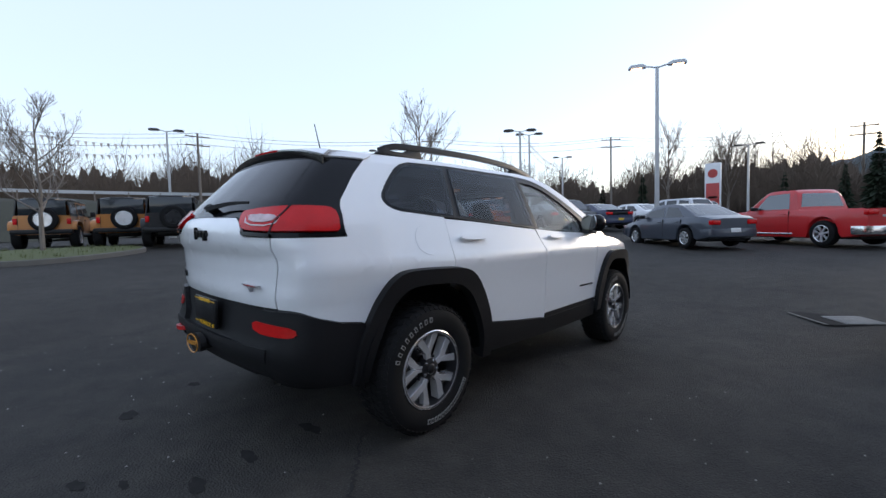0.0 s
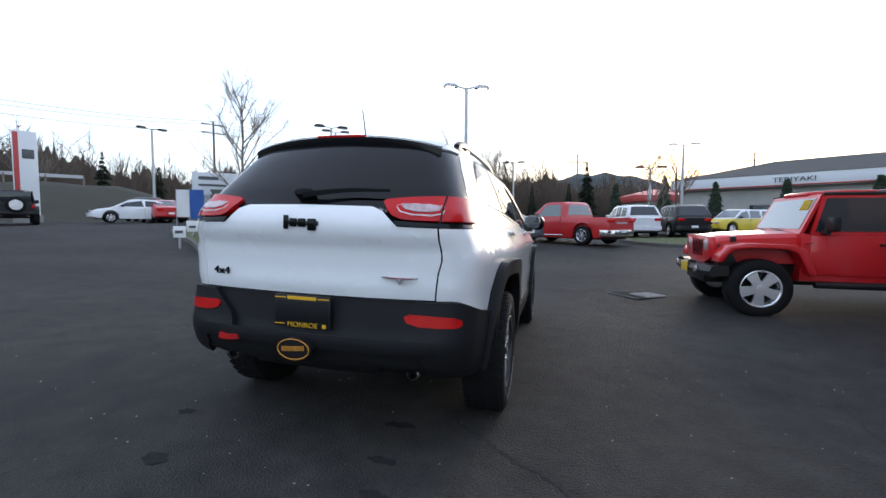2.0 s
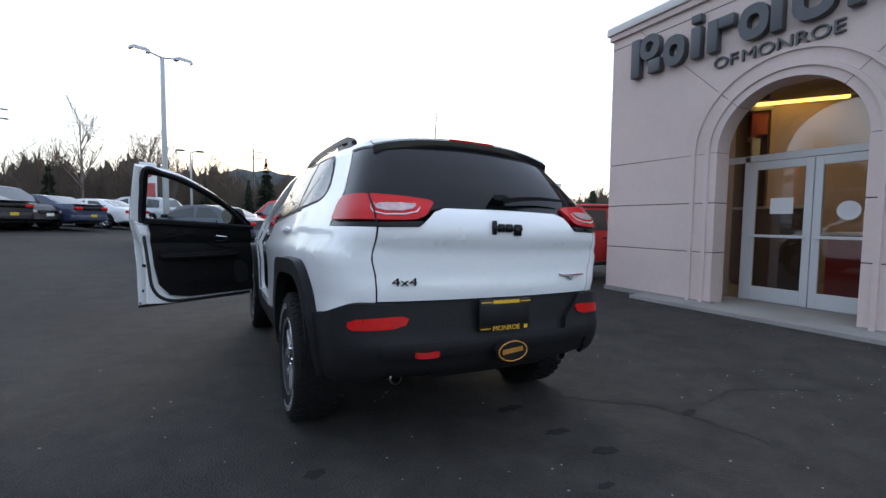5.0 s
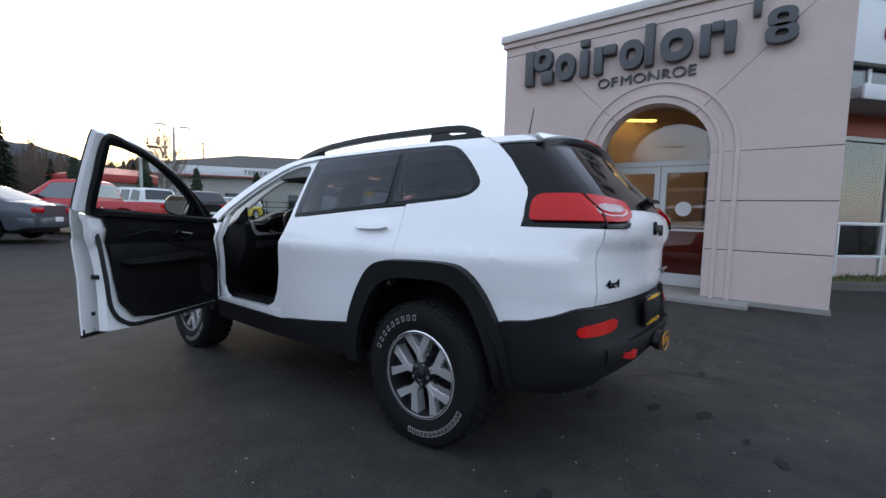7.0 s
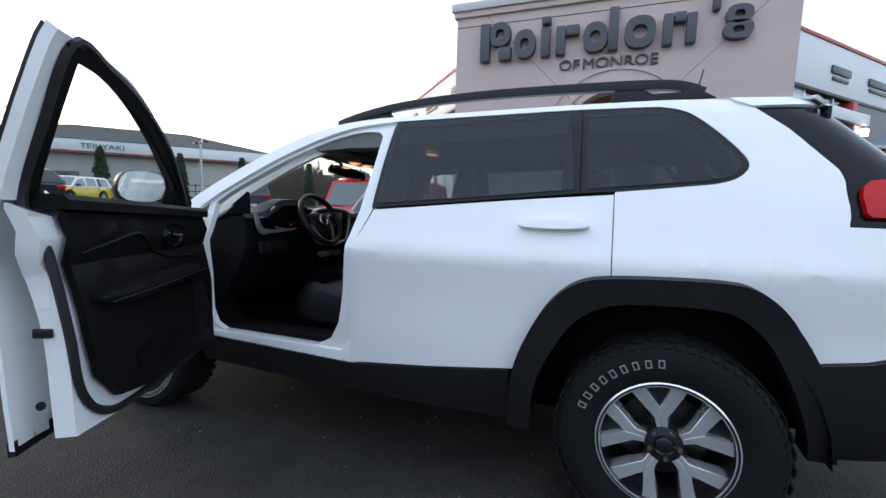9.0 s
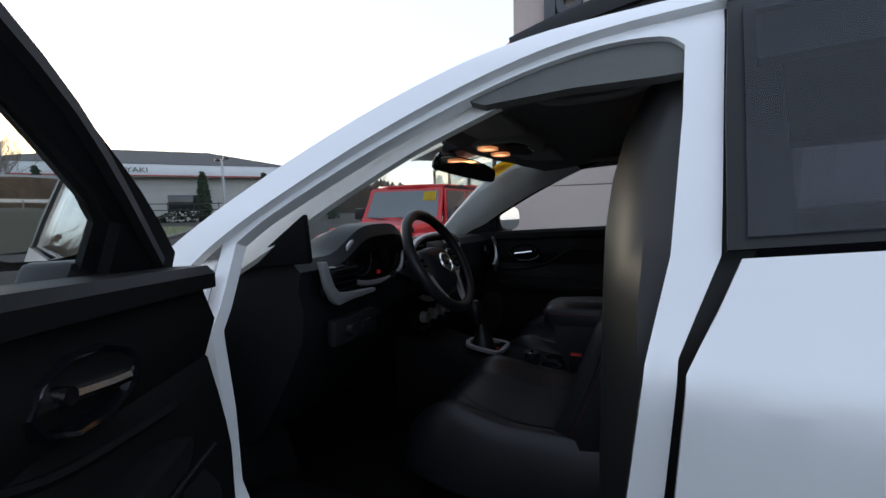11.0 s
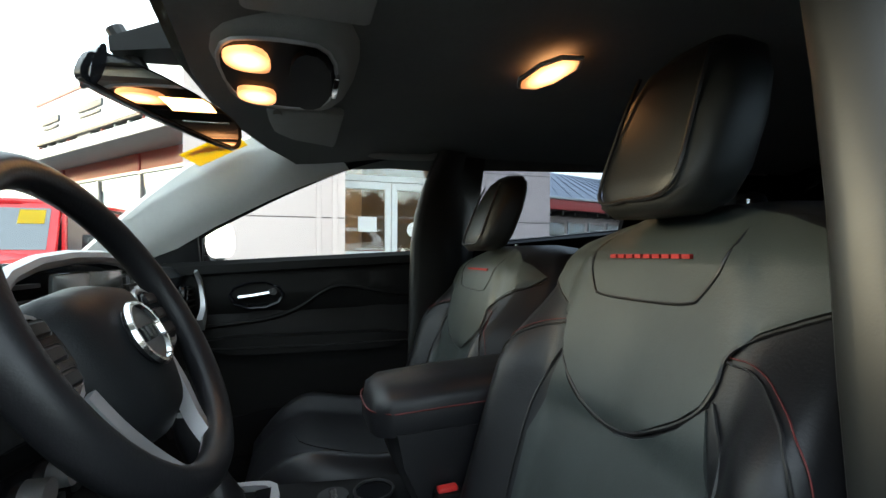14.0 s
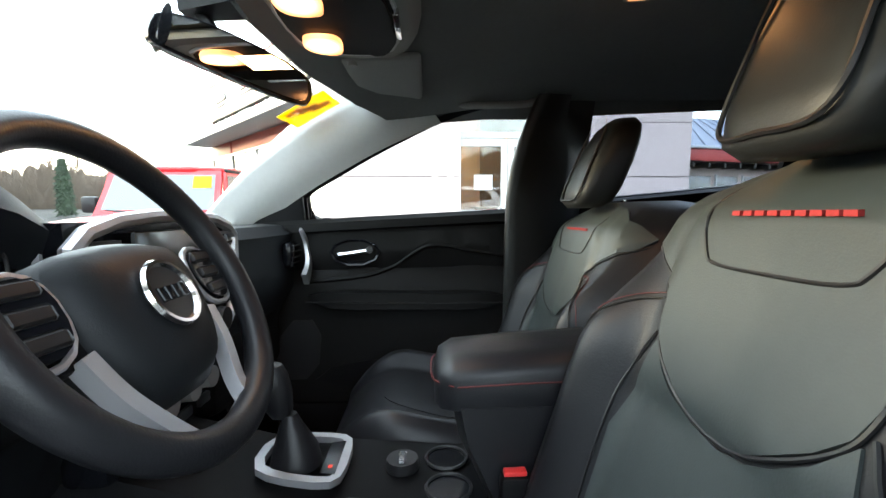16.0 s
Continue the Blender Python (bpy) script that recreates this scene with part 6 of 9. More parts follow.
    for k in range(25):
        y = 1.33 + dy + .55 * k / 24
        hw = .262 - .055 * max(0, (k - 14) / 10) ** 2
        top = [Vector((cx + (-1 + 2 * i / 28) * hw, y, cz(-1 + 2 * i / 28, y))) for i in range(29)]
        secs.append(top + [Vector((p.x, p.y - .02 * k / 24, .545)) for p in top[::-1]])
    part("cushion", loft(secs), M_LEATHER, st, "", 75)

    def cf(u, v):
        y = 1.36 + dy + .47 * v
        return Vector((cx + u * .25, y, cz(u, y)))
    part("cushion_panel", sheet(rounded([(-.5, .05), (.5, .05), (.52, .6), (.36, .86), (-.36, .86), (-.52, .6)], 2), cf, .0022, .003, .06, .05), M_LEATHER, st)
    return st


seat(.355, 0.0, -.040, "black leather passenger seat with grey centre")
seat(-.345, .045, 0.0, "black leather driver seat with grey centre")

# rear bench
rb_ = part("rear_bench", box(-.62, .62, .45, .98, .45, .74, .05), M_LEATHER, suv, "black leather rear bench")
for cx in (-.36, .36):
    bk = box(cx - .27, cx + .27, -.07, .07, 0, .52, .045)
    merge_m = Matrix.Translation((0, .42, .72)) @ Matrix.Rotation(radians(14), 4, 'X')
    bmesh.ops.transform(bk, matrix=merge_m, verts=bk.verts[:])
    part("bench_back", bk, M_LEATHER, rb_)
    part("bench_headrest", box(cx - .12, cx + .12, .22, .31, 1.22, 1.36, .035), M_LEATHER, rb_)

# floor and side linings
part("floor_carpet", box(-.74, .74, -.2, 2.6, .385, .43, .01), M_CARPET, suv)
part("firewall", box(-.74, .74, 2.52, 2.60, .40, 1.08, .01), M_CARPET, suv)
for sg in (1, -1):
    part("rear_door_lining", sheet(F((.24, 1.262), (.6, 1.236), (1.00, 1.206), (1.17, 1.192), (1.22, .95), (1.22, .56), (.66, .56), (.55, .80), (.40, .95)), lambda s, z: shell(s, z) - Vector((.07, 0, 0)), 0, .03, .08, .06, sg), M_HARDTRIM, suv)
    secs = []
    for z, xi, yi in ((.45, .655, 1.40), (.75, .632, 1.405), (.95, .613, 1.402), (1.08, .604, 1.400), (1.20, .597, 1.395), (1.30, .582, 1.382), (1.38, .562, 1.362), (1.45, .545, 1.335), (1.505, .530, 1.310)):
        xo = shell(1.25, z).x - .03
        yo = 1.335 if z < 1.15 else 1.335 - .07 * (z - 1.15) / .35
        ring = [(xi, yi - .012), (xi + .006, yi - .003), (xi + .020, yi), (xi + .045, yi - .006), (xo, yo), (xo, 1.12), (xo - .03, 1.115), (max(xi + .05, .62), 1.20), (xi + .022, yi - .10), (xi + .002, yi - .035)]
        secs.append([(sg * x, y, z) for x, y in ring])
    part("pillar_trim", loft(secs), M_PILLARDK, suv, "dark grey centre pillar trim", 60)
    part("quarter_lining", sheet(F((.40, 1.52), (.40, 1.22), (.20, .95), (-.50, .95), (-.48, 1.25), (-.30, 1.50), (-.14, 1.50), (-.19, 1.345), (-.12, 1.285), (.28, 1.245), (.355, 1.52)), lambda s, z: shell(s, z) - Vector((.03, 0, 0)), 0, .02, .06, .06, sg), M_HARDTRIM, suv)
    part("cant_trim", sheet(F((-.15, 1.50), (.40, 1.495), (1.05, 1.480), (1.30, 1.470), (1.45, 1.472), (1.62, 1.462), (1.72, 1.50), (1.66, 1.56), (1.45, 1.60), (.4, 1.61), (-.15, 1.60)), lambda s, z: shell(s, z) - Vector((.035, 0, 0)), 0, .02, .06, .03, sg), M_HEADLINER, suv)
    # windscreen pillar trim
    lo = [Vector((sg * .775, 2.30, 1.085)), Vector((sg * .748, 2.18, 1.155)), Vector((sg * .722, 2.04, 1.242)), Vector((sg * .705, 1.92, 1.308)), Vector((sg * .688, 1.77, 1.382)), Vector((sg * .668, 1.59, 1.454))]
    hi = [Vector((sg * .700, 2.36, 1.17)), Vector((sg * .665, 2.235, 1.285)), Vector((sg * .640, 2.13, 1.375)), Vector((sg * .615, 2.02, 1.455)), Vector((sg * .590, 1.875, 1.525)), Vector((sg * .575, 1.72, 1.560))]
    secs = []
    for a, b in zip(curve_pts(lo, 4), curve_pts(hi, 4)):
        c = (a + b) / 2 + Vector((-sg * .020, -.018, -.004))
        secs.append([a, (a * .7 + c * .5 + b * .0) / 1.2, c, (b * .7 + c * .5) / 1.2, b, b + Vector((sg * .012, .012, .006)), a + Vector((sg * .014, .006, .004))])
    part("pillar_cover", loft(secs), M_PILLAR, suv, "light grey windscreen pillar trim")
    part("mirror_sail", prism([(2.26, 1.12), (2.05, 1.135), (2.06, 1.255), (2.20, 1.165)], sg * .735, sg * .755, 'x', bevel=.006), M_HARDTRIM, suv)
    # seat belt
    part("seat_belt", sweep(curve_pts([(sg * .655, 1.22, 1.42), (sg * .69, 1.225, 1.15), (sg * .71, 1.24, .80), (sg * .70, 1.27, .5)], 6), [(-.024, -.001), (.024, -.001), (.024, .001), (-.024, .001)], up=(1, 0, 0)), M_CARPET, suv)
    part("belt_anchor", box(sg * .64 - .02, sg * .64 + .02, 1.20, 1.245, 1.395, 1.45, .01), M_HARDTRIM, suv)


def liner_surf(u, y):
    return Vector((u * (.615 if y > 1.2 else .60), y, 1.565 - .045 * step01((y - 1.30) / .5) - .05 * abs(u) ** 4 - .025 * step01((y - 1.74) / .2)))


part("headliner", sheet([(-1, -.40), (-1, 1.76), (-.8, 1.835), (-.45, 1.895), (0, 1.915), (.45, 1.895), (.8, 1.835), (1, 1.76), (1, -.40)], liner_surf, 0, .02, .12, .08), M_HEADLINER, suv, "dark cloth headliner")
part("screen_frit", sweep([(-.60, 1.775, 1.478), (-.48, 1.845, 1.492), (-.27, 1.905, 1.500), (0, 1.925, 1.502), (.27, 1.905, 1.500), (.48, 1.845, 1.492), (.60, 1.775, 1.478)], [(-.008, -.010), (.010, -.010), (.010, .016), (-.008, .016)]), M_GLOSSBLK, suv, "black edge of the windscreen")

# dashboard
def dash_section(x):
    hood = math.exp(-((x + .36) / .17) ** 4)
    top = 1.135 + .015 * math.exp(-(x / .25) ** 2)
    return [Vector((x, 2.66 - .25 * (x / .74) ** 2, 1.075)), Vector((x, 2.42 - .08 * (x / .74) ** 2, top - .005)), Vector((x, 2.28, top + .055 * hood)), Vector((x, 2.19, top + .010 + .080 * hood)), Vector((x, 2.125 - .02 * hood, top + .004 + .082 * hood)), Vector((x, 2.095 - .01 * hood, top - .025 + .075 * hood)), Vector((x, 2.105 + .05 * hood, top - .075 + .025 * hood)), Vector((x, 2.09 + .05 * hood, 1.01)), Vector((x, 2.10, .93)), Vector((x, 2.16, .82)), Vector((x, 2.26, .66)), Vector((x, 2.40, .58)), Vector((x, 2.60, .58))]


dash = part("dashboard", loft([dash_section(-.735 + 1.47 * i / 48) for i in range(49)]), M_SOFTDASH, suv, "soft black dashboard")
# instrument cluster
cl = rounded([(-.535, 1.070), (-.535, 1.160), (-.45, 1.188), (-.27, 1.188), (-.20, 1.160), (-.20, 1.070), (-.27, 1.035), (-.45, 1.035)], 2)
part("cluster_face", prism(cl, 2.118, 2.124, 'y'), M_GLOSSBLK, dash)
part("cluster_ring", sweep([(x, 2.110, z) for x, z in cl], circle(.009, 8), closed=True, up=(0, 1, 0)), M_SILVER, dash, "silver instrument surround")
for gx in (-.445, -.285):
    part("gauge_ring", sweep([(gx + .050 * math.cos(2 * math.pi * i / 28), 2.114, 1.115 + .050 * math.sin(2 * math.pi * i / 28)) for i in range(28)], circle(.0022, 5), closed=True, up=(0, 1, 0)), M_SATIN, dash)
part("cluster_display", box(-.362, -.346, 2.112, 2.117, 1.060, 1.072), M_DISPLAY, dash)
# end vents with silver blades
for sg in (1, -1):
    vx, hw_, z0_ = (.665, .045, 1.005) if sg > 0 else (-.605, .075, 1.035)
    vent = part("side_vent", box(vx - hw_, vx + hw_, 2.068, 2.10, z0_, z0_ + .08, .012), M_GLOSSBLK, dash)
    for k in range(4):
        part("vent_slat", box(vx - hw_ + .006, vx + hw_ - .006, 2.060, 2.072, z0_ + .013 + k * .018, z0_ + .0165 + k * .018), M_HARDTRIM, vent)
    if sg < 0:
        continue
    blade = curve_pts([(vx + sg * .02, 2.055, 1.125), (vx + sg * .045, 2.045, 1.08), (vx + sg * .03, 2.035, 1.01), (vx - sg * .02, 2.035, .965)], 6)
    part("vent_blade", sweep(blade, [(-.016, -.006), (.016, -.006), (.016, .006), (-.016, .006)], scale=[.5 + .9 * i / (len(blade) - 1) for i in range(len(blade))], up=(0, -1, 0)), M_SILVER, vent, "silver vent blade")
blade = [(-.716, 1.136), (-.700, 1.070), (-.678, 1.030), (-.656, 1.016), (-.600, 1.022), (-.486, 1.026), (-.485, 1.037), (-.602, 1.043), (-.652, 1.050), (-.672, 1.070), (-.684, 1.100), (-.697, 1.134)]
part("left_vent_blade", prism(blade, 2.040, 2.060, 'y', bevel=.004), M_SILVER, dash, "broad silver vent blade")
sw = part("lamp_switch_panel", box(-.66, -.46, 2.055, 2.09, .90, .975, .012), M_SATIN, dash)
part("lamp_switch", cyl(.022, .018, .03, 18, Matrix.Translation((-.60, 2.05, .94)) @ Matrix.Rotation(radians(90), 4, 'X')), M_SATIN, sw)
part("dimmer_wheel", box(-.545, -.50, 2.048, 2.06, .925, .95, .004), M_SATIN, sw)
part("defrost_vent", box(-.68, -.58, 2.20, 2.32, 1.133, 1.140, .003), M_GLOSSBLK, dash)
# centre stack
stack = part("audio_panel", loft([[(x * k, 2.075 - .015 * (1 - (x / .2) ** 2), z) for x, z in ((-.205, 1.165), (.205, 1.165), (.20, 1.06), (.165, .93), (-.165, .93), (-.20, 1.06))] for k in (.97, 1.0)] + [[(x, 2.16, z) for x, z in ((-.205, 1.165), (.205, 1.165), (.20, 1.06), (.165, .93), (-.165, .93), (-.20, 1.06))]]), M_GLOSSBLK, dash, "gloss black centre stack")
frame_pts = [(x, 2.062, z) for x, z in rounded([(-.215, 1.172), (.215, 1.172), (.212, 1.06), (.175, .925), (-.175, .925), (-.212, 1.06)], 2)]
part("stack_frame", sweep(frame_pts, circle(.011, 8), closed=True, up=(0, 1, 0)), M_SILVER, dash, "silver centre stack frame")
for sg in (1, -1):
    for k in range(5):
        part("vent_slat", box(sg * .165 - .028, sg * .165 + .028, 2.054, 2.066, 1.055 + k * .02, 1.060 + k * .02), M_SATIN, stack)
part("screen", box(-.115, .115, 2.050, 2.058, 1.03, 1.15, .006), M_SCREEN, stack, "dim grey touch screen")
for gx, gz in ((-.10, .975), (0, .975), (.10, .975)):
    part("knob", cyl(.024, .021, .03, 20, Matrix.Translation((gx, 2.045, gz)) @ Matrix.Rotation(radians(90), 4, 'X')), M_SATIN, stack)
hv = part("heater_panel", box(-.15, .15, 2.09, 2.16, .79, .915, .015), M_GLOSSBLK, dash)
for gx in (-.10, -.035, .035, .10):
    part("heater_knob", cyl(.022, .02, .03, 20, Matrix.Translation((gx, 2.078, .86)) @ Matrix.Rotation(radians(90), 4, 'X')), M_SILVER, hv)
    part("heater_button", box(gx - .02, gx + .02, 2.082, 2.092, .805, .825, .003), M_SATIN, hv)
part("glovebox", box(.24, .68, 2.13, 2.20, .70, .90, .03), M_HARDTRIM, dash)

# steering wheel
tl_ = radians(28)
SWM = Matrix(((1, 0, 0, -.320), (0, math.sin(tl_), -math.cos(tl_), 1.906), (0, math.cos(tl_), math.sin(tl_), 1.105), (0, 0, 0, 1)))
HUB = Matrix.Translation((0, -.015, -.026)) @ Matrix.Diagonal((.93, .93, 1, 1))      # the sunken hub and its spokes


def sp_part(name, bm, material, parent, label=""):
    bmesh.ops.transform(bm, matrix=SWM if parent is suv else SWM @ HUB, verts=bm.verts[:])
    return part(name, bm, material, parent, label)


wheel_rim = sweep([(.162 * math.cos(2 * math.pi * i / 72), .162 * math.sin(2 * math.pi * i / 72), 0) for i in range(72)], circle(.0165, 14, .0165), closed=True, up=(0, 0, 1))
swheel = sp_part("steering_wheel", wheel_rim, M_LEATHER, suv, "black leather steering wheel with silver spokes")
pad_secs = []
for d, k in ((-.045, .80), (-.014, 1.0), (.012, .97), (.026, .84), (.034, .60), (.037, .25)):
    pad_secs.append([(x * k, y * k - .004, d) for x, y in rounded([(-.100, .066), (-.03, .078), (.03, .078), (.100, .066), (.094, -.03), (.052, -.100), (-.052, -.100), (-.094, -.03)], 2)])
sp_part("airbag_pad", loft(pad_secs), M_SOFTDASH, swheel)
badge_ring = sweep([(.034 * math.cos(2 * math.pi * i / 32), -.002 + .034 * math.sin(2 * math.pi * i / 32), .042) for i in range(32)], circle(.004, 6), closed=True)
sp_part("badge_ring", badge_ring, M_CHROME, swheel, "round chrome maker badge")
sp_part("badge_disc", cyl(.033, .033, .008, 28, Matrix.Translation((0, -.002, .038))), M_ALLOYDK, swheel)
for i, (a, b) in enumerate(((-.021, -.013), (-.010, -.001), (.002, .011), (.013, .022))):
    sp_part("badge_bar", box(a, b, -.010, .006, .041, .0445, .001, 1), M_GLOSSBLK, swheel)
for sg in (1, -1):
    sp_part("spoke", prism([(sg * .085, .050), (sg * .170, .045), (sg * .172, -.030), (sg * .085, -.035)], -.012, .012, 'z', bevel=.006), M_HARDTRIM, swheel)
    pod = sp_part("button_pod", prism(rounded([(sg * .100, .048), (sg * .152, .046), (sg * .155, -.024), (sg * .100, -.018)], 2), .008, .022, 'z'), M_GLOSSBLK, swheel)
    pr = rounded([(sg * .096, .053), (sg * .158, .051), (sg * .161, -.030), (sg * .096, -.024)], 2)
    sp_part("pod_bezel", sweep([(x, y, .016) for x, y in pr], circle(.0035, 6), closed=True), M_SILVER, swheel)
    for k in range(3):
        sp_part("wheel_button", box(*sorted((sg * .108, sg * .148)), -.014 + k * .022, .001 + k * .022, .021, .025, .003, 1), M_SATIN, swheel)
    strut = [(sg * .098, -.026, .010), (sg * .088, -.070, .012), (sg * .064, -.118, .014), (sg * .046, -.158, .022)]
    sp_part("lower_spoke", sweep(curve_pts(strut, 6), [(-.011, -.006), (.011, -.006), (.008, .008), (-.008, .008)]), M_SILVER, swheel, "satin silver lower spoke")
sp_part("lower_bridge", sweep(curve_pts([(-.048, -.150, .022), (0, -.157, .024), (.048, -.150, .022)], 8), [(-.014, -.006), (.014, -.006), (.012, .007), (-.012, .007)]), M_SILVER, swheel)
sp_part("column_shroud", loft([[(x, y, z) for x, y in rounded([(-.055, .05), (.055, .05), (.06, -.06), (-.06, -.06)], 2)] for z in (-.04, -.14, -.24)]), M_HARDTRIM, swheel)
for sg in (1, -1):
    sp_part("stalk", rod((sg * .05, 0, -.07), (sg * .17, .03, -.055), .008, .012, 8), M_HARDTRIM, swheel)

# console, shifter, armrest
cons = part("centre_console", loft([[(x, y, z) for x, z in ((-.125, .43), (-.125, .68 + dz), (-.105, .715 + dz), (.105, .715 + dz), (.125, .68 + dz), (.125, .43))] for y, dz in ((1.05, -.02), (1.40, -.02), (1.60, -.015), (1.75, .0), (1.95, .02), (2.10, .06), (2.20, .10))]), M_HARDTRIM, suv, "black centre console")
bz = [(-.072, 1.812), (-.052, 1.795), (.054, 1.795), (.072, 1.815), (.064, 1.895), (.040, 1.935), (-.040, 1.935), (-.064, 1.895)]
bring = sweep([(x, y, .730 + .11 * (y - 1.73)) for x, y in rounded(bz, 1)], [(-.008, -.006), (.008, -.006), (.008, .006), (-.008, .006)], closed=True)
part("shifter_bezel", bring, M_SILVER, cons, "silver shifter surround")
part("shifter_panel", prism([(-.052, 1.802), (.052, 1.802), (.048, 1.828), (-.048, 1.828)], .738, .744, 'z'), M_GLOSSBLK, cons)
part("gear_mark", box(-.035, -.028, 1.810, 1.817, .744, .746), M_DISPLAY, cons)
boot = [[(.045 * k * math.cos(a), 1.88 + .045 * k * math.sin(a) + dy, z) for a in [2 * math.pi * i / 20 for i in range(20)]] for k, z, dy in ((1.0, .735, 0), (.85, .765, 0), (.5, .80, .005), (.28, .825, .008))]
part("shifter_boot", loft(boot), M_LEATHER, cons)
lev = part("gear_lever", rod((0, 1.890, .78), (0, 1.905, .86), .011, .010, 10), M_CHROME, cons)
part("lever_knob", loft([[(.024 * k * math.cos(a), 1.905 + .2 * (z - .88) + .030 * k * math.sin(a), z - .045) for a in [2 * math.pi * i / 18 for i in range(18)]] for k, z in ((.55, .865), (.8, .88), (1, .91), (1, .94), (.8, .957), (.3, .962))]), M_LEATHER, lev)
part("lever_cap", cyl(.012, .010, .006, 16, Matrix.Translation((0, 1.921, .918))), M_CHROME, lev)
part("drive_dial", cyl(.030, .028, .018, 24, Matrix.Translation((.01, 1.695, .722))), M_SATIN, cons)
part("dial_mark", box(-.012, .028, 1.688, 1.702, .730, .735, .003, 1), M_CHROME, cons)
for cx in (-.045, .045):
    part("cup_ring", sweep([(cx + .038 * math.cos(2 * math.pi * i / 28), 1.615 + .038 * math.sin(2 * math.pi * i / 28), .708) for i in range(28)], circle(.003, 6), closed=True), M_SATIN, cons)
    part("cup_well", cyl(.036, .036, .004, 24, Matrix.Translation((cx, 1.615, .704))), M_GLOSSBLK, cons)
arm_secs = []
for y, k, zt in ((1.635, .55, .895), (1.625, .85, .918), (1.60, .98, .930), (1.50, 1.0, .937), (1.35, 1.0, .942), (1.20, 1.0, .945), (1.18, .8, .94)):
    arm_secs.append([(x * k, y, z) for x, z in ((-.092, .86), (-.098, zt - .02), (-.085, zt - .003), (-.04, zt + .006), (.04, zt + .006), (.085, zt - .003), (.098, zt - .02), (.092, .86))])
arm = part("armrest_lid", loft(arm_secs), M_LEATHER, cons, "padded armrest lid with red stitching", 75)
part("armrest_box", loft([[(-.105 * k, y, z), (-.07 * k, y + .012, z), (.07 * k, y + .012, z), (.105 * k, y, z), (.105 * k, 1.16, z), (-.105 * k, 1.16, z)] for y, z, k in ((1.50, .60, 1.0), (1.545, .72, .98), (1.585, .81, .95), (1.595, .865, .90))]), M_LEATHER, cons, "", 70)
for sg in (1, -1):
    part("armrest_stitch", sweep([(sg * .0985, 1.60, .902), (sg * .0995, 1.5, .905), (sg * .0995, 1.25, .908)], circle(.0014, 5)), M_REDTHREAD, arm)
part("armrest_stitch", sweep(curve_pts([(-.096, 1.605, .902), (-.06, 1.634, .900), (0, 1.640, .900), (.06, 1.634, .900), (.096, 1.605, .902)], 5), circle(.0014, 5)), M_REDTHREAD, arm)
buck = part("belt_buckle", box(-.135, -.105, 1.49, 1.54, .66, .775, .008), M_HARDTRIM, suv)
part("buckle_button", box(-.128, -.112, 1.50, 1.535, .773, .782, .003), M_REDBUTTON, buck, "red belt release button")

# overhead console, lamps, mirror, visors
def at_console(pts):
    return rounded([(x - .092, y - .014) for x, y in pts], 2)


ohc_ring = at_console([(-.065, 1.675), (.250, 1.675), (.270, 1.78), (.235, 1.895), (-.05, 1.895), (-.085, 1.78)])
ohc = part("overhead_console", loft([[(x + (x - 0) * g, 1.77 + (y - 1.77) * (1 + g), z) for x, y in ohc_ring] for g, z in ((.22, 1.520), (.10, 1.494), (.02, 1.484), (-.03, 1.482))]), M_VISOR, suv, "grey overhead console with two lit lamps")
part("console_rim", sweep([(x, y, 1.481) for x, y in at_console([(-.045, 1.695), (.225, 1.695), (.240, 1.79), (.205, 1.880), (-.03, 1.880), (-.060, 1.79)])], circle(.004, 6), closed=True), M_SILVER, ohc, "bright console rim")
part("lamp_panel", prism(at_console([(-.043, 1.697), (.223, 1.697), (.238, 1.79), (.203, 1.878), (-.028, 1.878), (-.058, 1.79)]), 1.478, 1.484, 'z'), M_HARDTRIM, ohc)
part("map_lamp", prism(at_console([(-.040, 1.806), (.045, 1.796), (.055, 1.832), (.040, 1.866), (-.018, 1.868)]), 1.470, 1.480, 'z'), M_LAMPWARM, ohc, "lit warm map lamp")
part("map_lamp", prism(at_console([(.140, 1.796), (.222, 1.806), (.196, 1.868), (.135, 1.866), (.127, 1.832)]), 1.470, 1.480, 'z'), M_LAMPWARM, ohc, "lit warm map lamp")
part("glasses_lid", prism(at_console([(-.03, 1.704), (.21, 1.704), (.225, 1.772), (-.045, 1.772)]), 1.470, 1.480, 'z'), M_HARDTRIM, ohc)
part("lid_catch", box(-.05, .045, 1.676, 1.686, 1.468, 1.480, .002), M_CHROME, ohc)
dome = part("dome_lamp", prism(rounded([(-.135, 1.235), (.005, 1.245), (.015, 1.310), (-.12, 1.300)], 1), 1.516, 1.53, 'z'), M_LAMPWARM, suv, "lit warm roof lamp")
part("lamp_rim", sweep([(x, y, 1.522) for x, y in rounded([(-.14, 1.23), (.01, 1.24), (.02, 1.315), (-.125, 1.305)], 1)], circle(.005, 6), closed=True), M_VISOR, dome)
for nm, (x, y) in (("front", (.0, 1.815)), ("rear", (-.06, 1.272))):
    lp = new("cabin_lamp", bpy.data.lights.new("cabin_lamp", 'AREA'))
    lp.data.energy, lp.data.color, lp.data.size = (.05 if nm == "front" else .015), (1.0, .50, .18), .08
    lp.matrix_world = TILT @ look((x, y, 1.464 if nm == "front" else 1.508), (x, y, 0))
ml, mr = Vector((-.060, 2.020, 1.452)), Vector((.090, 1.862, 1.404))
ax = (mr - ml).normalized()
nrm = Vector((-ax.y, ax.x, 0)).normalized() * -1
upv = nrm.cross(ax) * -1
upv = upv if upv.z > 0 else -upv
cen = (ml + mr) / 2
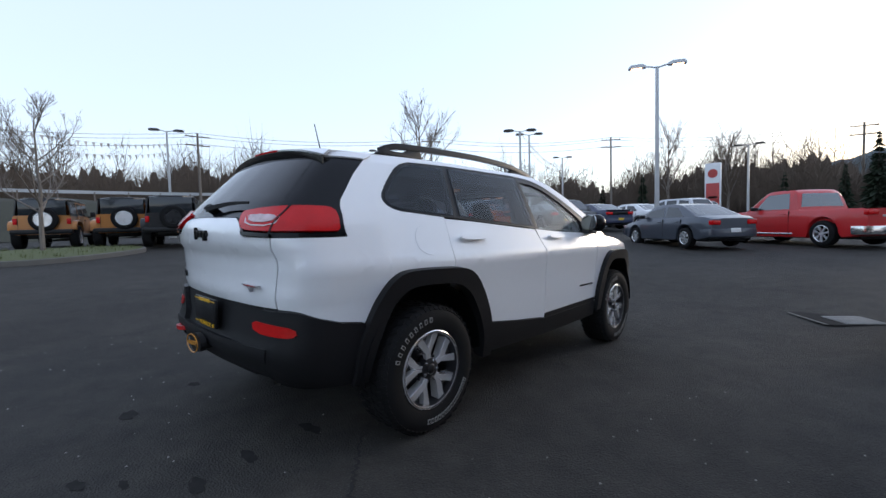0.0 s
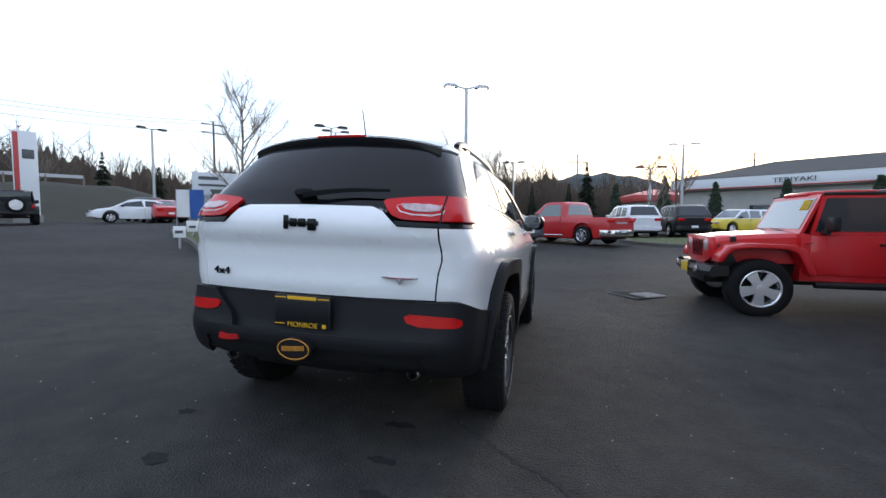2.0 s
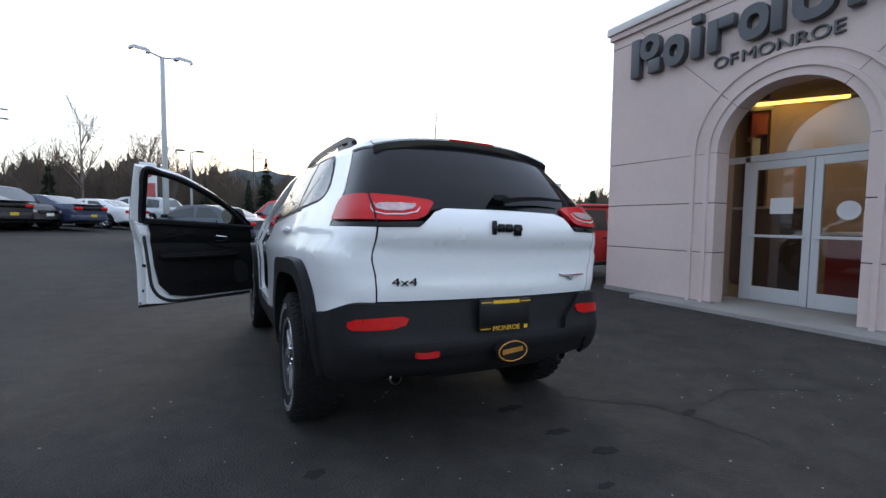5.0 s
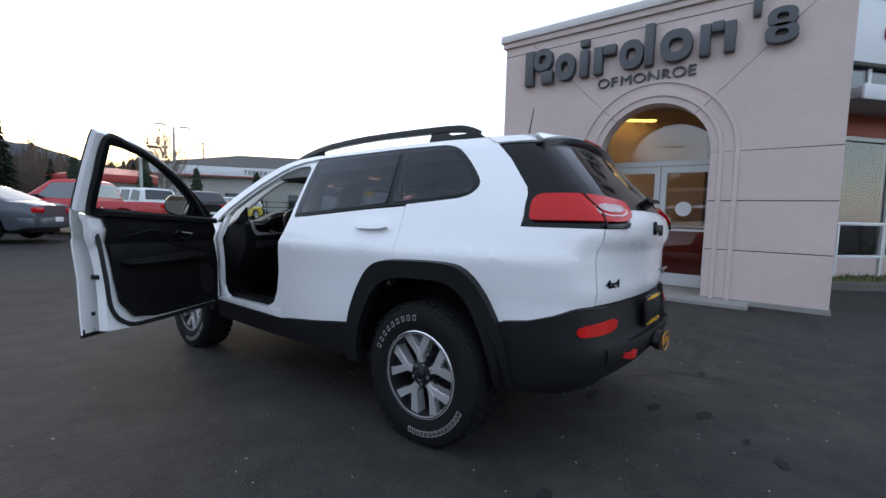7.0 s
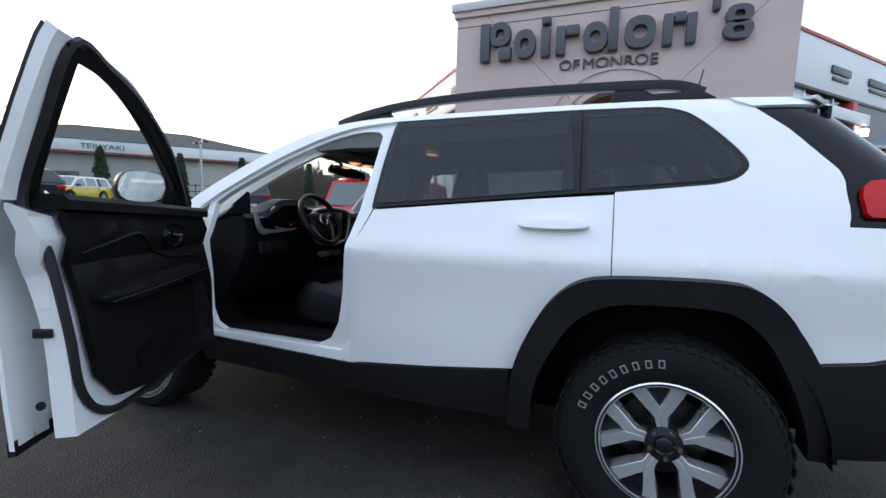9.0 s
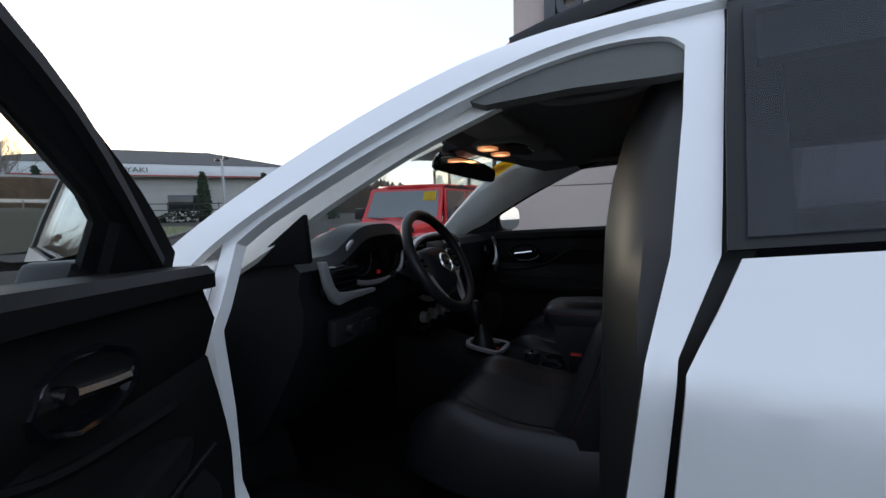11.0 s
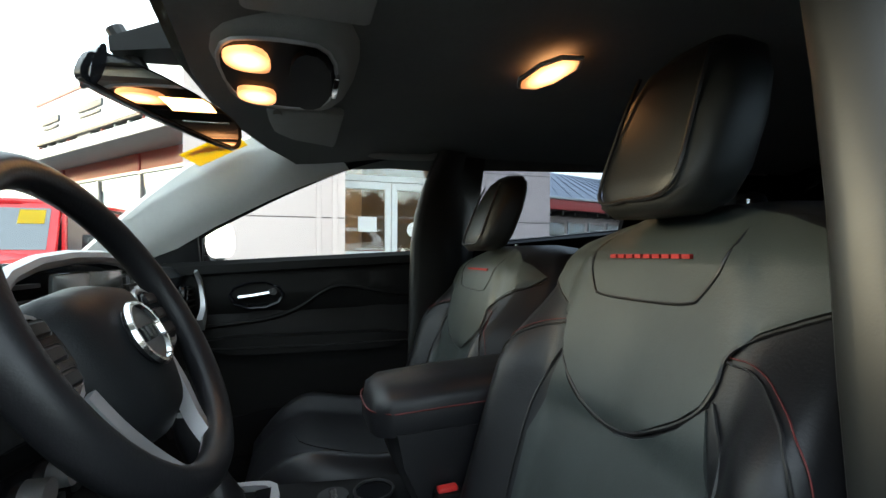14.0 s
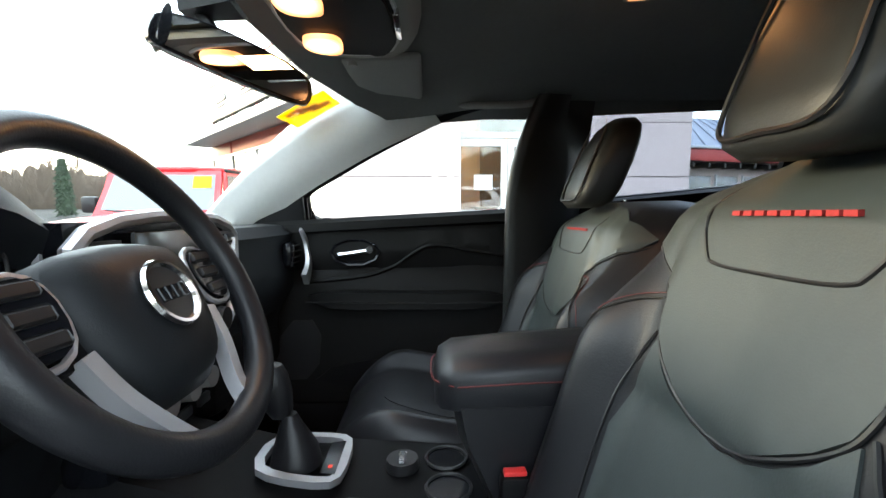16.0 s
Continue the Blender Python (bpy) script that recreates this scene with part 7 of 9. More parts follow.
out = rounded([(-.134, -.026), (-.12, .034), (.12, .034), (.134, -.022), (.11, -.036), (-.11, -.036)], 2)
msecs = [[cen + ax * a * k + upv * b * k + nrm * d for a, b in out] for d, k in ((.0, 1.0), (-.012, 1.02), (-.028, .9), (-.036, .6))]
rvm = part("rear_view_mirror", loft(msecs), M_GLOSSBLK, suv, "dark rear view mirror")
mg = bmesh.new()
mg.faces.new([mg.verts.new(cen + ax * a * .93 + upv * b * .88 + nrm * .002) for a, b in out])
part("mirror_face", mg, M_MIRROR, rvm)
part("mirror_end", loft([[ml + nrm * d + upv * .034 * math.cos(q) * 1.0 + ax * .010 * math.sin(q) * k for q in [2 * math.pi * i / 14 for i in range(14)]] for d, k in ((.003, .8), (-.03, 1.0))]), M_GLOSSBLK, rvm)
part("mirror_stem", rod(cen + Vector((0, .03, .02)), (0.0, 2.02, 1.535), .010, .014), M_SATIN, rvm)
part("sensor_shroud", loft([[(x, y0, z0 + dz) for x, dz in ((-w, .0), (w, .0), (w * .8, -h), (-w * .8, -h))] for y0, z0, w, h in ((1.80, 1.570, .040, .03), (1.92, 1.545, .045, .045), (2.02, 1.510, .025, .02))]), M_SATIN, rvm)
part("mirror_led", box(.06, .075, 1.9, 1.9035, 1.412, 1.418), M_DISPLAY, rvm)
for sg in (1, -1):
    x0, x1 = (.20, .585) if sg > 0 else (-.58, -.20)
    vs = part("sun_visor", box(x0, x1, 1.645, 1.815, 1.486, 1.508, .010), M_VISOR, suv, "grey fold-up sun visor")
    part("visor_label", box(x0 + .10, x0 + .20, 1.68, 1.75, 1.4865, 1.4885), M_LABELWHITE, vs)
    part("visor_clip", cyl(.010, .010, .012, 12, Matrix.Translation((x0 + .012, 1.79, 1.486))), M_VISOR, vs)
    part("grab_handle", sweep(curve_pts([(sg * .600, 1.30, 1.512), (sg * .575, 1.33, 1.488), (sg * .565, 1.42, 1.482), (sg * .575, 1.52, 1.486), (sg * .600, 1.55, 1.510)], 6), circle(.011, 8)), M_VISOR, suv)
# price sticker inside the windscreen's upper right corner
part("windscreen_sticker", sheet([(.78, .585), (.93, .585), (.93, .735), (.78, .735)], screen_surf, -.012, .002, .1, .1), M_STICKER, suv, "yellow sticker with red figures")
part("tint_band", sheet([(-.9, .90), (-.9, 1.0), (.9, 1.0), (.9, .90)], screen_surf, .008, .002, .1, .1), glass("blue_tint_band", (.55, .68, .78), 0.0), suv, "blue shade band")
stk = bpy.data.objects["windscreen_sticker"]
for k in range(3):
    part("sticker_bar", sheet([(.80 + k * .03, .600 + k * .03), (.83 + k * .03, .600 + k * .03), (.83 + k * .03, .660 + k * .03), (.80 + k * .03, .660 + k * .03)], screen_surf, -.0145, .001, .1, .1), M_STICKRED, stk)


# ---- other vehicles ----
def paint(name, color, metal=0.0, coat=.55):
    return mat(name, color, .34, metal, vary=.03, scale=2, coat=coat, spec=.4)


P_RED = paint("red_car_paint", (.56, .009, .014))
P_DKRED = paint("dark_red_car_paint", (.47, .016, .018))
P_ORANGE = paint("orange_car_paint", (.72, .13, .012))
P_COPPER = paint("copper_car_paint", (.42, .17, .04), .3)
P_BLACK = paint("black_car_paint", (.008, .008, .0095), coat=.2)
P_SLATE = paint("slate_grey_car_paint", (.065, .075, .095), .4)
P_SILVER = paint("silver_car_paint", (.45, .46, .48), .5)
P_PALE = paint("white_car_paint_plain", (.68, .69, .70))
P_YELLOW = paint("yellow_car_paint", (.62, .47, .03))
P_BLUE = paint("dark_blue_car_paint", (.02, .03, .07), .2)
M_CARGLASS = mat("tinted_car_window", (.022, .027, .031), .06, coat=.35, spec=.5)
M_PALEGLASS = mat("sky_lit_car_window", (.045, .06, .07), .03, coat=1.0, spec=1.0)
M_PLATEBAR = mat("yellow_plate_insert", (.62, .40, .02), .5)

G_TYRE = finish(lathe([(.205, -.10), (.235, -.112), (.285, -.115), (.325, -.095), (.335, -.07), (.335, .07), (.325, .095), (.285, .115), (.235, .112), (.205, .10)], 32), "tyre", M_RUBBER, 40)


def rim_mesh(n, wide, material, name):
    b = lathe([(.208, .106), (.214, .110), (.205, .112), (.195, .10), (.185, .02), (.0, .02)], 32)
    for i in range(n):
        s = prism([(-wide * .8, .03), (wide * .8, .03), (wide, .12), (wide * 1.25, .20), (-wide * 1.25, .20), (-wide, .12)], .060, .098, 'x')
        merge(b, s, Matrix.Rotation(2 * math.pi * i / n, 4, 'X'))
    merge(b, lathe([(0, .106), (.035, .104), (.045, .09), (.048, .05)], 20))
    return finish(b, name, material, 30)


G_RIM5 = rim_mesh(5, .052, M_ALLOY, "rim")
G_RIM7 = rim_mesh(7, .024, M_ALLOY, "rim")
G_RIMDK = rim_mesh(5, .034, M_ALLOYDK, "rim")
G_WELL = finish(lathe([(.0, .012), (.186, .012), (.186, .018), (0, .018)], 24), "rim_well", M_GLOSSBLK, 40)


def road_wheel(parent, x, y, r, rim, flip):
    m = Matrix.Translation((x, y, r)) @ (Matrix.Rotation(math.pi, 4, 'Z') if flip else Matrix.Identity(4)) @ Matrix.Rotation(x * 3 + y, 4, 'X') @ Matrix.Diagonal((1.08 * r / .335, r / .335, r / .335, 1))
    wh = sub("wheel", G_TYRE, parent, m)
    sub("rim", rim, wh)
    sub("rim_well", G_WELL, wh, Matrix.Translation((.012, 0, 0)))
    return wh


def place(rear, ahead, side, wb, track):
    """Pose of a vehicle from one rear wheel's spot, a spot ahead of it, the side of that wheel (+1 right, -1 left)."""
    d = (Vector(ahead) - Vector(rear)).normalized()
    right = Vector((d.y, -d.x))
    c = Vector(rear) + d * wb / 2 - right * side * track / 2
    return Matrix.Translation((c.x, c.y, ground_z(c.x, c.y))) @ Matrix.Rotation(math.atan2(-d.x, d.y), 4, 'Z')


# kind: length, half width, wheelbase, tyre radius, top line (y, z), glasshouse line (y, z), belt, lean of the sides, side windows (y ranges)
KINDS = {
    "sedan": (4.75, .885, 2.74, .325, [(-2.37, .90), (-2.1, .985), (-1.5, 1.0), (0, .965), (1.2, .93), (2.0, .80), (2.37, .62)], [(-1.85, .99), (-.95, 1.38), (-.5, 1.435), (.1, 1.435), (.45, 1.39), (1.32, .93)], .95, .36, [(-1.15, -.33), (-.25, .78)]),
    "coupe": (4.95, .955, 2.95, .36, [(-2.47, .92), (-2.3, 1.07), (-1.5, 1.06), (-.6, 1.0), (1.0, .97), (2.2, .88), (2.47, .70)], [(-1.78, 1.05), (-.95, 1.40), (-.4, 1.45), (.1, 1.44), (.4, 1.39), (1.12, .97)], .99, .42, [(-1.15, -.60), (-.52, .68)]),
    "suv": (4.75, .93, 2.80, .365, [(-2.37, 1.0), (-2.25, 1.08), (-1.0, 1.09), (1.0, 1.07), (1.2, 1.06), (2.1, .95), (2.37, .72)], [(-2.28, 1.08), (-1.95, 1.60), (-1.6, 1.70), (.1, 1.72), (.5, 1.66), (1.42, 1.05)], 1.06, .26, [(-1.95, -1.15), (-1.05, -.20), (-.12, .85)]),
    "wagon": (4.45, .86, 2.55, .34, [(-2.22, .86), (-2.12, .95), (-1.0, .96), (1.0, .95), (1.15, .94), (2.0, .88), (2.22, .66)], [(-2.12, .95), (-1.95, 1.44), (-1.6, 1.50), (.3, 1.50), (.5, 1.46), (1.1, .94)], .94, .22, [(-1.85, -.95), (-.87, -.05), (.03, .72)]),
    "pickup": (5.35, .96, 3.10, .385, [(-2.67, 1.06), (-2.6, 1.10), (-.85, 1.10), (-.7, 1.12), (1.0, 1.12), (1.2, 1.12), (2.3, 1.03), (2.67, .82)], [(-.72, 1.12), (-.62, 1.60), (-.45, 1.74), (.3, 1.75), (.55, 1.70), (1.25, 1.12)], 1.10, .24, [(-.42, .66)]),
}


def car(kind, m, coat, label, group, rim, name="car", category="car", plate=True, roof=None, wing=False, windows=None):
    L, HW, wb, r, line, house, belt, lean, sides = KINDS[kind]
    windows = windows or M_CARGLASS
    v = root(name, m, label, category, group)

    def top(y):
        return float(np.interp(y, [a for a, _ in line], [b for _, b in line]))

    def wid(y):
        return HW * (1 - .16 * min(abs(y) / (L / 2), 1) ** 7)
    R_arch = r + .075
    ys = sorted(set([round(-L / 2 + L * i / 36, 4) for i in range(37)] + [round(s * wb / 2 + R_arch * math.cos(math.pi * i / 10), 4) for s in (1, -1) for i in range(11)]))
    secs = []
    for y in ys:
        z0 = .24 + .14 * (abs(y) / (L / 2)) ** 8
        for s in (1, -1):
            d = abs(y - s * wb / 2)
            if d < R_arch:
                z0 = max(z0, r + math.sqrt(R_arch ** 2 - d * d) * 1.0 - .01)
        w, t = wid(y), top(y)
        dip = .42 if kind == "pickup" and -2.58 < y < -.80 else 0
        zm = max(z0 + .06, .55)
        half = [(w * .93, z0), (w * .985, z0 + .03), (w, max(zm, z0 + .05)), (w * .992, max(t - .22, z0 + .07)), (w * .965, t - .07), (w * .92, t - .01), (w * .88, t - dip), (w * .4, t + (.02 if not dip else 0) - dip)]
        secs.append([(x, y, z) for x, z in half] + [(-x, y, z) for x, z in half[::-1]])
    part("body", loft(secs), coat, v)
    part("underbody", box(-HW * .72, HW * .72, -L / 2 + .25, L / 2 - .25, .22, .62, .03), M_SATIN, v)
    # glasshouse
    hy = [a for a, _ in house]
    hsec = []
    wb0 = HW * .93

    def side(y, z):
        return Vector((wb0 - lean * (z - belt), y, z))
    for i in range(29):
        y = hy[0] + (hy[-1] - hy[0]) * i / 28
        t = float(np.interp(y, hy, [b for _, b in house]))
        b0 = min(top(y) - .02, t)
        e = min(.05, max(t - b0, 0) * .3)
        xs = wb0 - lean * max(t - e - belt, 0)
        half = [(wb0 - lean * max(b0 - belt, 0), b0), (xs, t - e), (xs - .05, t), (xs * .5, t + .015)]
        hsec.append([(x, y, z) for x, z in half] + [(-x, y, z) for x, z in half[::-1]])
    cab = part("cabin_shell", loft(hsec), coat if roof is None else roof, v)

    def line_z(y):
        return float(np.interp(y, hy, [b for _, b in house]))
    for k, (ya, yb) in enumerate(sides):
        za, zb = line_z(ya + .08) - .09, line_z(yb - .08) - .09
        lo = belt + .04
        if yb > .5:
            poly = [(ya, lo), (yb + .22, lo), (yb - .18, min(zb + .06, line_z(yb - .18) - .09)), (ya + .10, za)]
        elif k == 0 and kind in ("sedan", "coupe"):
            poly = [(ya - .12, lo), (yb, lo), (yb, line_z(yb) - .09), (ya + .30, line_z(ya + .30) - .09)]
        else:
            poly = [(ya + .04, lo), (yb, lo), (yb, line_z(yb) - .09), (ya + .10, line_z(ya + .10) - .09)]
        for sg in (1, -1):
            part("side_window", sheet(poly, side, .004, .008, .2, .2, sg), windows, cab)

    def pane(y0, y1, wf):
        def f(u, t):
            y = y0 + (y1 - y0) * t
            z = line_z(y)
            return Vector((u * (wb0 - lean * max(z - belt, 0) - .07), y, z + .012 * (1 - u * u)))
        return f
    part("windscreen", sheet([(-1, .06), (1, .06), (1, .94), (-1, .94)], lambda a, b: pane(hy[-1] - .02, hy[-2] - .02, 0)(-a, b), .006, .008, .25, .25), windows, cab)
    part("rear_window", sheet([(-.95, .12), (.95, .12), (.9, .92), (-.9, .92)], pane(hy[0], hy[1] + .03, 0), .006, .008, .25, .25), windows, cab)
    # ends
    for sg, nm in ((1, "front_bumper"), (-1, "rear_bumper")):
        ye = sg * (L / 2)
        pts = curve_pts([(-HW * .93, ye - sg * .32, .50), (-HW * .80, ye - sg * .03, .50), (0, ye + sg * .03, .50), (HW * .80, ye - sg * .03, .50), (HW * .93, ye - sg * .32, .50)], 5)
        part(nm, sweep(pts, [(-.05, -.13), (.05, -.13), (.06, 0), (.045, .10), (-.045, .10)]), M_CHROME if kind == "pickup" else coat, v)
        if plate:
            bar_ = part("number_plate", box(-.16, .16, ye + sg * .085 - .008, ye + sg * .085 + .008, .50, .62, .004), M_PLATEBAR if plate == "yellow" else M_LABELWHITE, v)
    zt = top(-L / 2 + .1)
    for sg in (1, -1):
        part("tail_lamp", box(*sorted((sg * HW * .50, sg * HW * .86)), -L / 2 - .025, -L / 2 + .10, zt - .20, zt - .06, .02), M_REDLENS, v)
        part("headlamp", box(*sorted((sg * HW * .50, sg * HW * .84)), L / 2 - .16, L / 2 + .012, .62, .74, .03), M_CLEARLENS, v)
        mir = part("door_mirror", box(*sorted((sg * HW * .97, sg * (HW + .17))), .72, .86, belt + .02, belt + .15, .035), M_SATIN if kind != "suv" else coat, v)
        for k, (ya, yb) in enumerate(sides[-2:]):
            part("door_handle", box(*sorted((sg * (HW * .985), sg * (HW + .022))), ya + .06, ya + .22, belt - .12, belt - .09, .008, 1), coat, v)
            part("door_seam", box(*sorted((sg * HW * .9, sg * (HW + .002))), ya - .045, ya - .037, .36 if abs(ya + wb / 2) > R_arch else r + R_arch, belt - .03), M_SATIN, v)
        for s in (1, -1):
            road_wheel(v, sg * (HW - .115), s * wb / 2, r, rim, sg < 0)
    part("grille", box(-HW * .42, HW * .42, L / 2 - .05, L / 2 + .03, .56, .72, .02), M_GLOSSBLK, v)
    if wing:
        part("deck_spoiler", box(-HW * .8, HW * .8, -L / 2 + .02, -L / 2 + .20, zt + .03, zt + .06, .012), M_SATIN, v)
        part("lamp_panel", box(-HW * .86, HW * .86, -L / 2 - .02, -L / 2 + .06, zt - .22, zt - .04, .02), M_GLOSSBLK, v)
    if kind == "pickup":
        part("tailgate_mark", box(-.35, .35, -L / 2 - .012, -L / 2 + .02, .84, .90, .006), M_SILVER, v, "maker mark as a plain bar")
        for sg in (1, -1):
            part("side_step", rod((sg * HW * .97, -.6, .36), (sg * HW * .97, 1.0, .36), .035, None, 10), M_CHROME, v)
    return v


def off_roader(m, coat, label, group, rim, top_paint=None, name="off_roader"):
    """Boxy four-door off-roader with a slotted upright nose, round lamps, flat wings and a spare wheel at the back."""
    top_paint = top_paint or coat
    wb, r = 2.95, .405
    v = root(name, m, label, "off-roader", group)
    # tub with cut-out arches
    ys = sorted(set([-2.05, -1.98, -1.96, 1.12] + [round(-wb / 2 + .52 * math.cos(math.pi * i / 10), 4) for i in range(11)] + [-1.0 + .2 * i for i in range(11)]))
    secs = []
    for y in ys:
        z0 = .50
        d = abs(y + wb / 2)
        if d < .52:
            z0 = max(z0, .42 + math.sqrt(.52 ** 2 - d * d) * 1.0)
            z0 = min(z0, .93)
        half = [(.70, z0), (.765, z0 + .02), (.785, max(.78, z0 + .05)), (.780, 1.10), (.755, 1.165), (.5, 1.175)]
        secs.append([(x, y, z) for x, z in half] + [(-x, y, z) for x, z in half[::-1]])
    tub = part("body_tub", loft(secs), coat, v)
    # bonnet and nose
    bsec = []
    for y, w, zt in ((1.10, .70, 1.185), (1.3, .685, 1.180), (1.6, .655, 1.165), (1.9, .625, 1.140), (2.05, .605, 1.115), (2.12, .59, 1.07)):
        half = [(w * .98, .74), (w, .98), (w, zt - .07), (w - .05, zt - .015), (w * .6, zt + .012), (.12, zt + .02)]
        bsec.append([(x, y, z) for x, z in half] + [(-x, y, z) for x, z in half[::-1]])
    hood = part("bonnet", loft(bsec), coat, v)
    for sg in (1, -1):
        part("bonnet_catch", box(*sorted((sg * .60, sg * .665)), 1.86, 1.93, 1.04, 1.12, .012), M_SATIN, hood)
    part("bonnet_seam", box(-.71, .71, 1.108, 1.118, .80, 1.188), M_SATIN, hood)
    nose = part("grille_panel", prism(rounded([(-.60, .70), (.60, .70), (.60, 1.10), (.45, 1.125), (-.45, 1.125), (-.60, 1.10)], 1), 2.10, 2.17, 'y', bevel=.01), coat, v)
    for i in range(7):
        x = -.225 + i * .075
        part("grille_slot", prism(rounded([(x - .02, .80), (x + .02, .80), (x + .02, 1.06), (x - .02, 1.06)], 1), 2.165, 2.176, 'y'), M_GLOSSBLK, nose)
    for sg in (1, -1):
        hl = lathe([(.0, .02), (.06, .016), (.085, .0), (.098, -.004), (.098, -.03)], 24)
        part("headlamp", hl, M_CLEARLENS, nose).matrix_local = Matrix.Translation((sg * .395, 2.178, .985)) @ Matrix.Rotation(radians(90), 4, 'Z')
        part("turn_lamp", cyl(.035, .035, .02, 16, Matrix.Translation((sg * .70, 2.02, .86)) @ Matrix.Rotation(radians(90), 4, 'X')), M_ORANGEPR, v)
        # front wing: flat top with a sloped ends
        outl = [(.98, .62), (1.01, .70), (1.10, .93), (1.22, 1.015), (1.82, 1.035), (2.05, .99), (2.14, .87), (2.16, .76), (2.10, .76), (2.05, .86), (1.97, .93), (1.80, .965), (1.33, .955), (1.21, .90), (1.13, .74), (1.07, .60)]
        part("front_wing", prism(outl, *sorted((sg * .60, sg * .93)), 'x', bevel=.015), coat, v)
        part("inner_wing", box(*sorted((sg * .50, sg * .62)), 1.0, 2.08, .60, 1.0, .01), M_SATIN, v)
        outr = [(-2.06, .66), (-2.04, .86), (-1.93, .97), (-1.70, 1.005), (-1.22, 1.005), (-1.02, .93), (-.93, .72), (-.90, .56), (-.97, .56), (-1.02, .72), (-1.08, .86), (-1.26, .94), (-1.68, .94), (-1.88, .90), (-1.97, .80), (-1.98, .66)]
        part("rear_wing", prism(outr, *sorted((sg * .74, sg * .93)), 'x', bevel=.012), coat, v)
        # doors, their seams, hinges and handles
        for ya, yb in ((.02, 1.02), (-.92, -.02)):
            door = part("side_door", prism([(ya, .60), (yb - .02, .60), (yb, .72), (yb, 1.15), (ya, 1.15)], *sorted((sg * .772, sg * .796)), 'x', bevel=.008), coat, v)
            part("door_handle", box(*sorted((sg * .79, sg * .825)), ya + .06, ya + .23, 1.01, 1.045, .01), M_SATIN, door)
            part("hinge", box(*sorted((sg * .785, sg * .81)), yb - .02, yb + .07, 1.03, 1.06, .006), coat, door)
            part("hinge", box(*sorted((sg * .785, sg * .81)), yb - .02, yb + .07, .70, .73, .006), coat, door)

            def side(y, z):
                return Vector((.775 - .13 * (z - 1.16), y, z))
            wy = yb - (.02 if yb < .5 else .06)
            up = [(ya + .05, 1.20), (wy, 1.20), (wy - (.14 if yb > .5 else .0), 1.655), (ya + .05, 1.655)]
            part("door_window_frame", sheet([(ya, 1.155), (wy + .06, 1.155), (wy - (.11 if yb > .5 else -.05), 1.70), (ya, 1.70)], side, 0, .03, .2, .2, sg), coat, door)
            part("door_window", sheet(up, side, .006, .01, .2, .2, sg), M_CARGLASS, door)
        part("quarter_window_frame", sheet([(-1.98, 1.155), (-.95, 1.155), (-.95, 1.70), (-1.94, 1.70)], side, 0, .03, .2, .2, sg), top_paint, v)
        part("quarter_window", sheet([(-1.88, 1.22), (-1.03, 1.22), (-1.03, 1.64), (-1.86, 1.64)], side, .006, .01, .2, .2, sg), M_CARGLASS, v)
        mb = part("door_mirror", box(*sorted((sg * .86, sg * 1.04)), .80, .90, 1.20, 1.40, .03), M_SATIN, v)
        part("mirror_arm", box(*sorted((sg * .76, sg * .90)), .84, .90, 1.16, 1.22, .01), M_SATIN, mb)
        part("tail_lamp", box(*sorted((sg * .66, sg * .77)), -2.12, -2.04, .86, 1.06, .012), M_REDLENS, v)
        part("rock_step", rod((sg * .80, -.9, .47), (sg * .80, .95, .47), .045, None, 10), M_SATIN, v)
        for yc in (-wb / 2, 1.63):
            road_wheel(v, sg * .785, yc, r, rim, sg < 0)

    def screen(u, t):
        return Vector((u * (.735 - .07 * t), 1.13 - .27 * t, 1.165 + .55 * t))
    part("windscreen_frame", sheet([(-1, 0), (1, 0), (1, 1), (-1, 1)], lambda a, b: screen(-a, b), 0, .04, .5, .5), coat, v)
    part("windscreen", sheet([(-.90, .12), (.90, .12), (.90, .90), (-.90, .90)], lambda a, b: screen(-a, b), .006, .01, .3, .3), M_PALEGLASS, v)
    for x in (-.30, .22):
        part("wiper", rod((x, 1.15, 1.20), (x + .34, 1.155, 1.235), .012, .008, 6), M_SATIN, v)
    part("windscreen_sticker", sheet([(.52, .60), (.84, .60), (.84, .86), (.52, .86)], lambda a, b: screen(-a, b), .012, .003, .3, .3), M_STICKER, v, "yellow price sticker")
    part("freedom_panel", prism(rounded([(-.70, 0.05), (.70, .05), (.68, .88), (-.68, .88)], 1), 1.70, 1.765, 'z', bevel=.02), top_paint, v)
    part("roof_seam", box(-.69, .69, .035, .06, 1.695, 1.770, .005), M_SATIN, v)
    for sg in (1, -1):
        part("roof_gutter", box(*sorted((sg * .69, sg * .722)), -1.95, .86, 1.695, 1.735, .008), M_SATIN, v)
    part("hard_top", prism(rounded([(-.70, -1.99), (.70, -1.99), (.71, .03), (-.71, .03)], 1), 1.69, 1.785, 'z', bevel=.025), top_paint, v)
    part("rear_screen", box(-.64, .64, -2.02, -1.97, 1.16, 1.72, .015), M_CARGLASS, v)
    part("tailgate_seam", box(-.66, -.65, -2.056, -2.04, .6, 1.15), M_SATIN, v)
    # bumpers
    fb = part("front_bumper", loft([[(x, 2.26 - .10 * abs(x / .86) ** 3 + dy, z) for dy, z in ((-.16, .56), (.06, .55), (.09, .62), (.06, .70), (-.16, .71))] for x in (-.86, -.6, -.3, 0, .3, .6, .86)]), M_SATIN, v, "black steel front bumper")
    part("number_plate", box(-.16, .16, 2.342, 2.362, .55, .70, .008), M_PLATEBAR, fb, "yellow dealer plate")
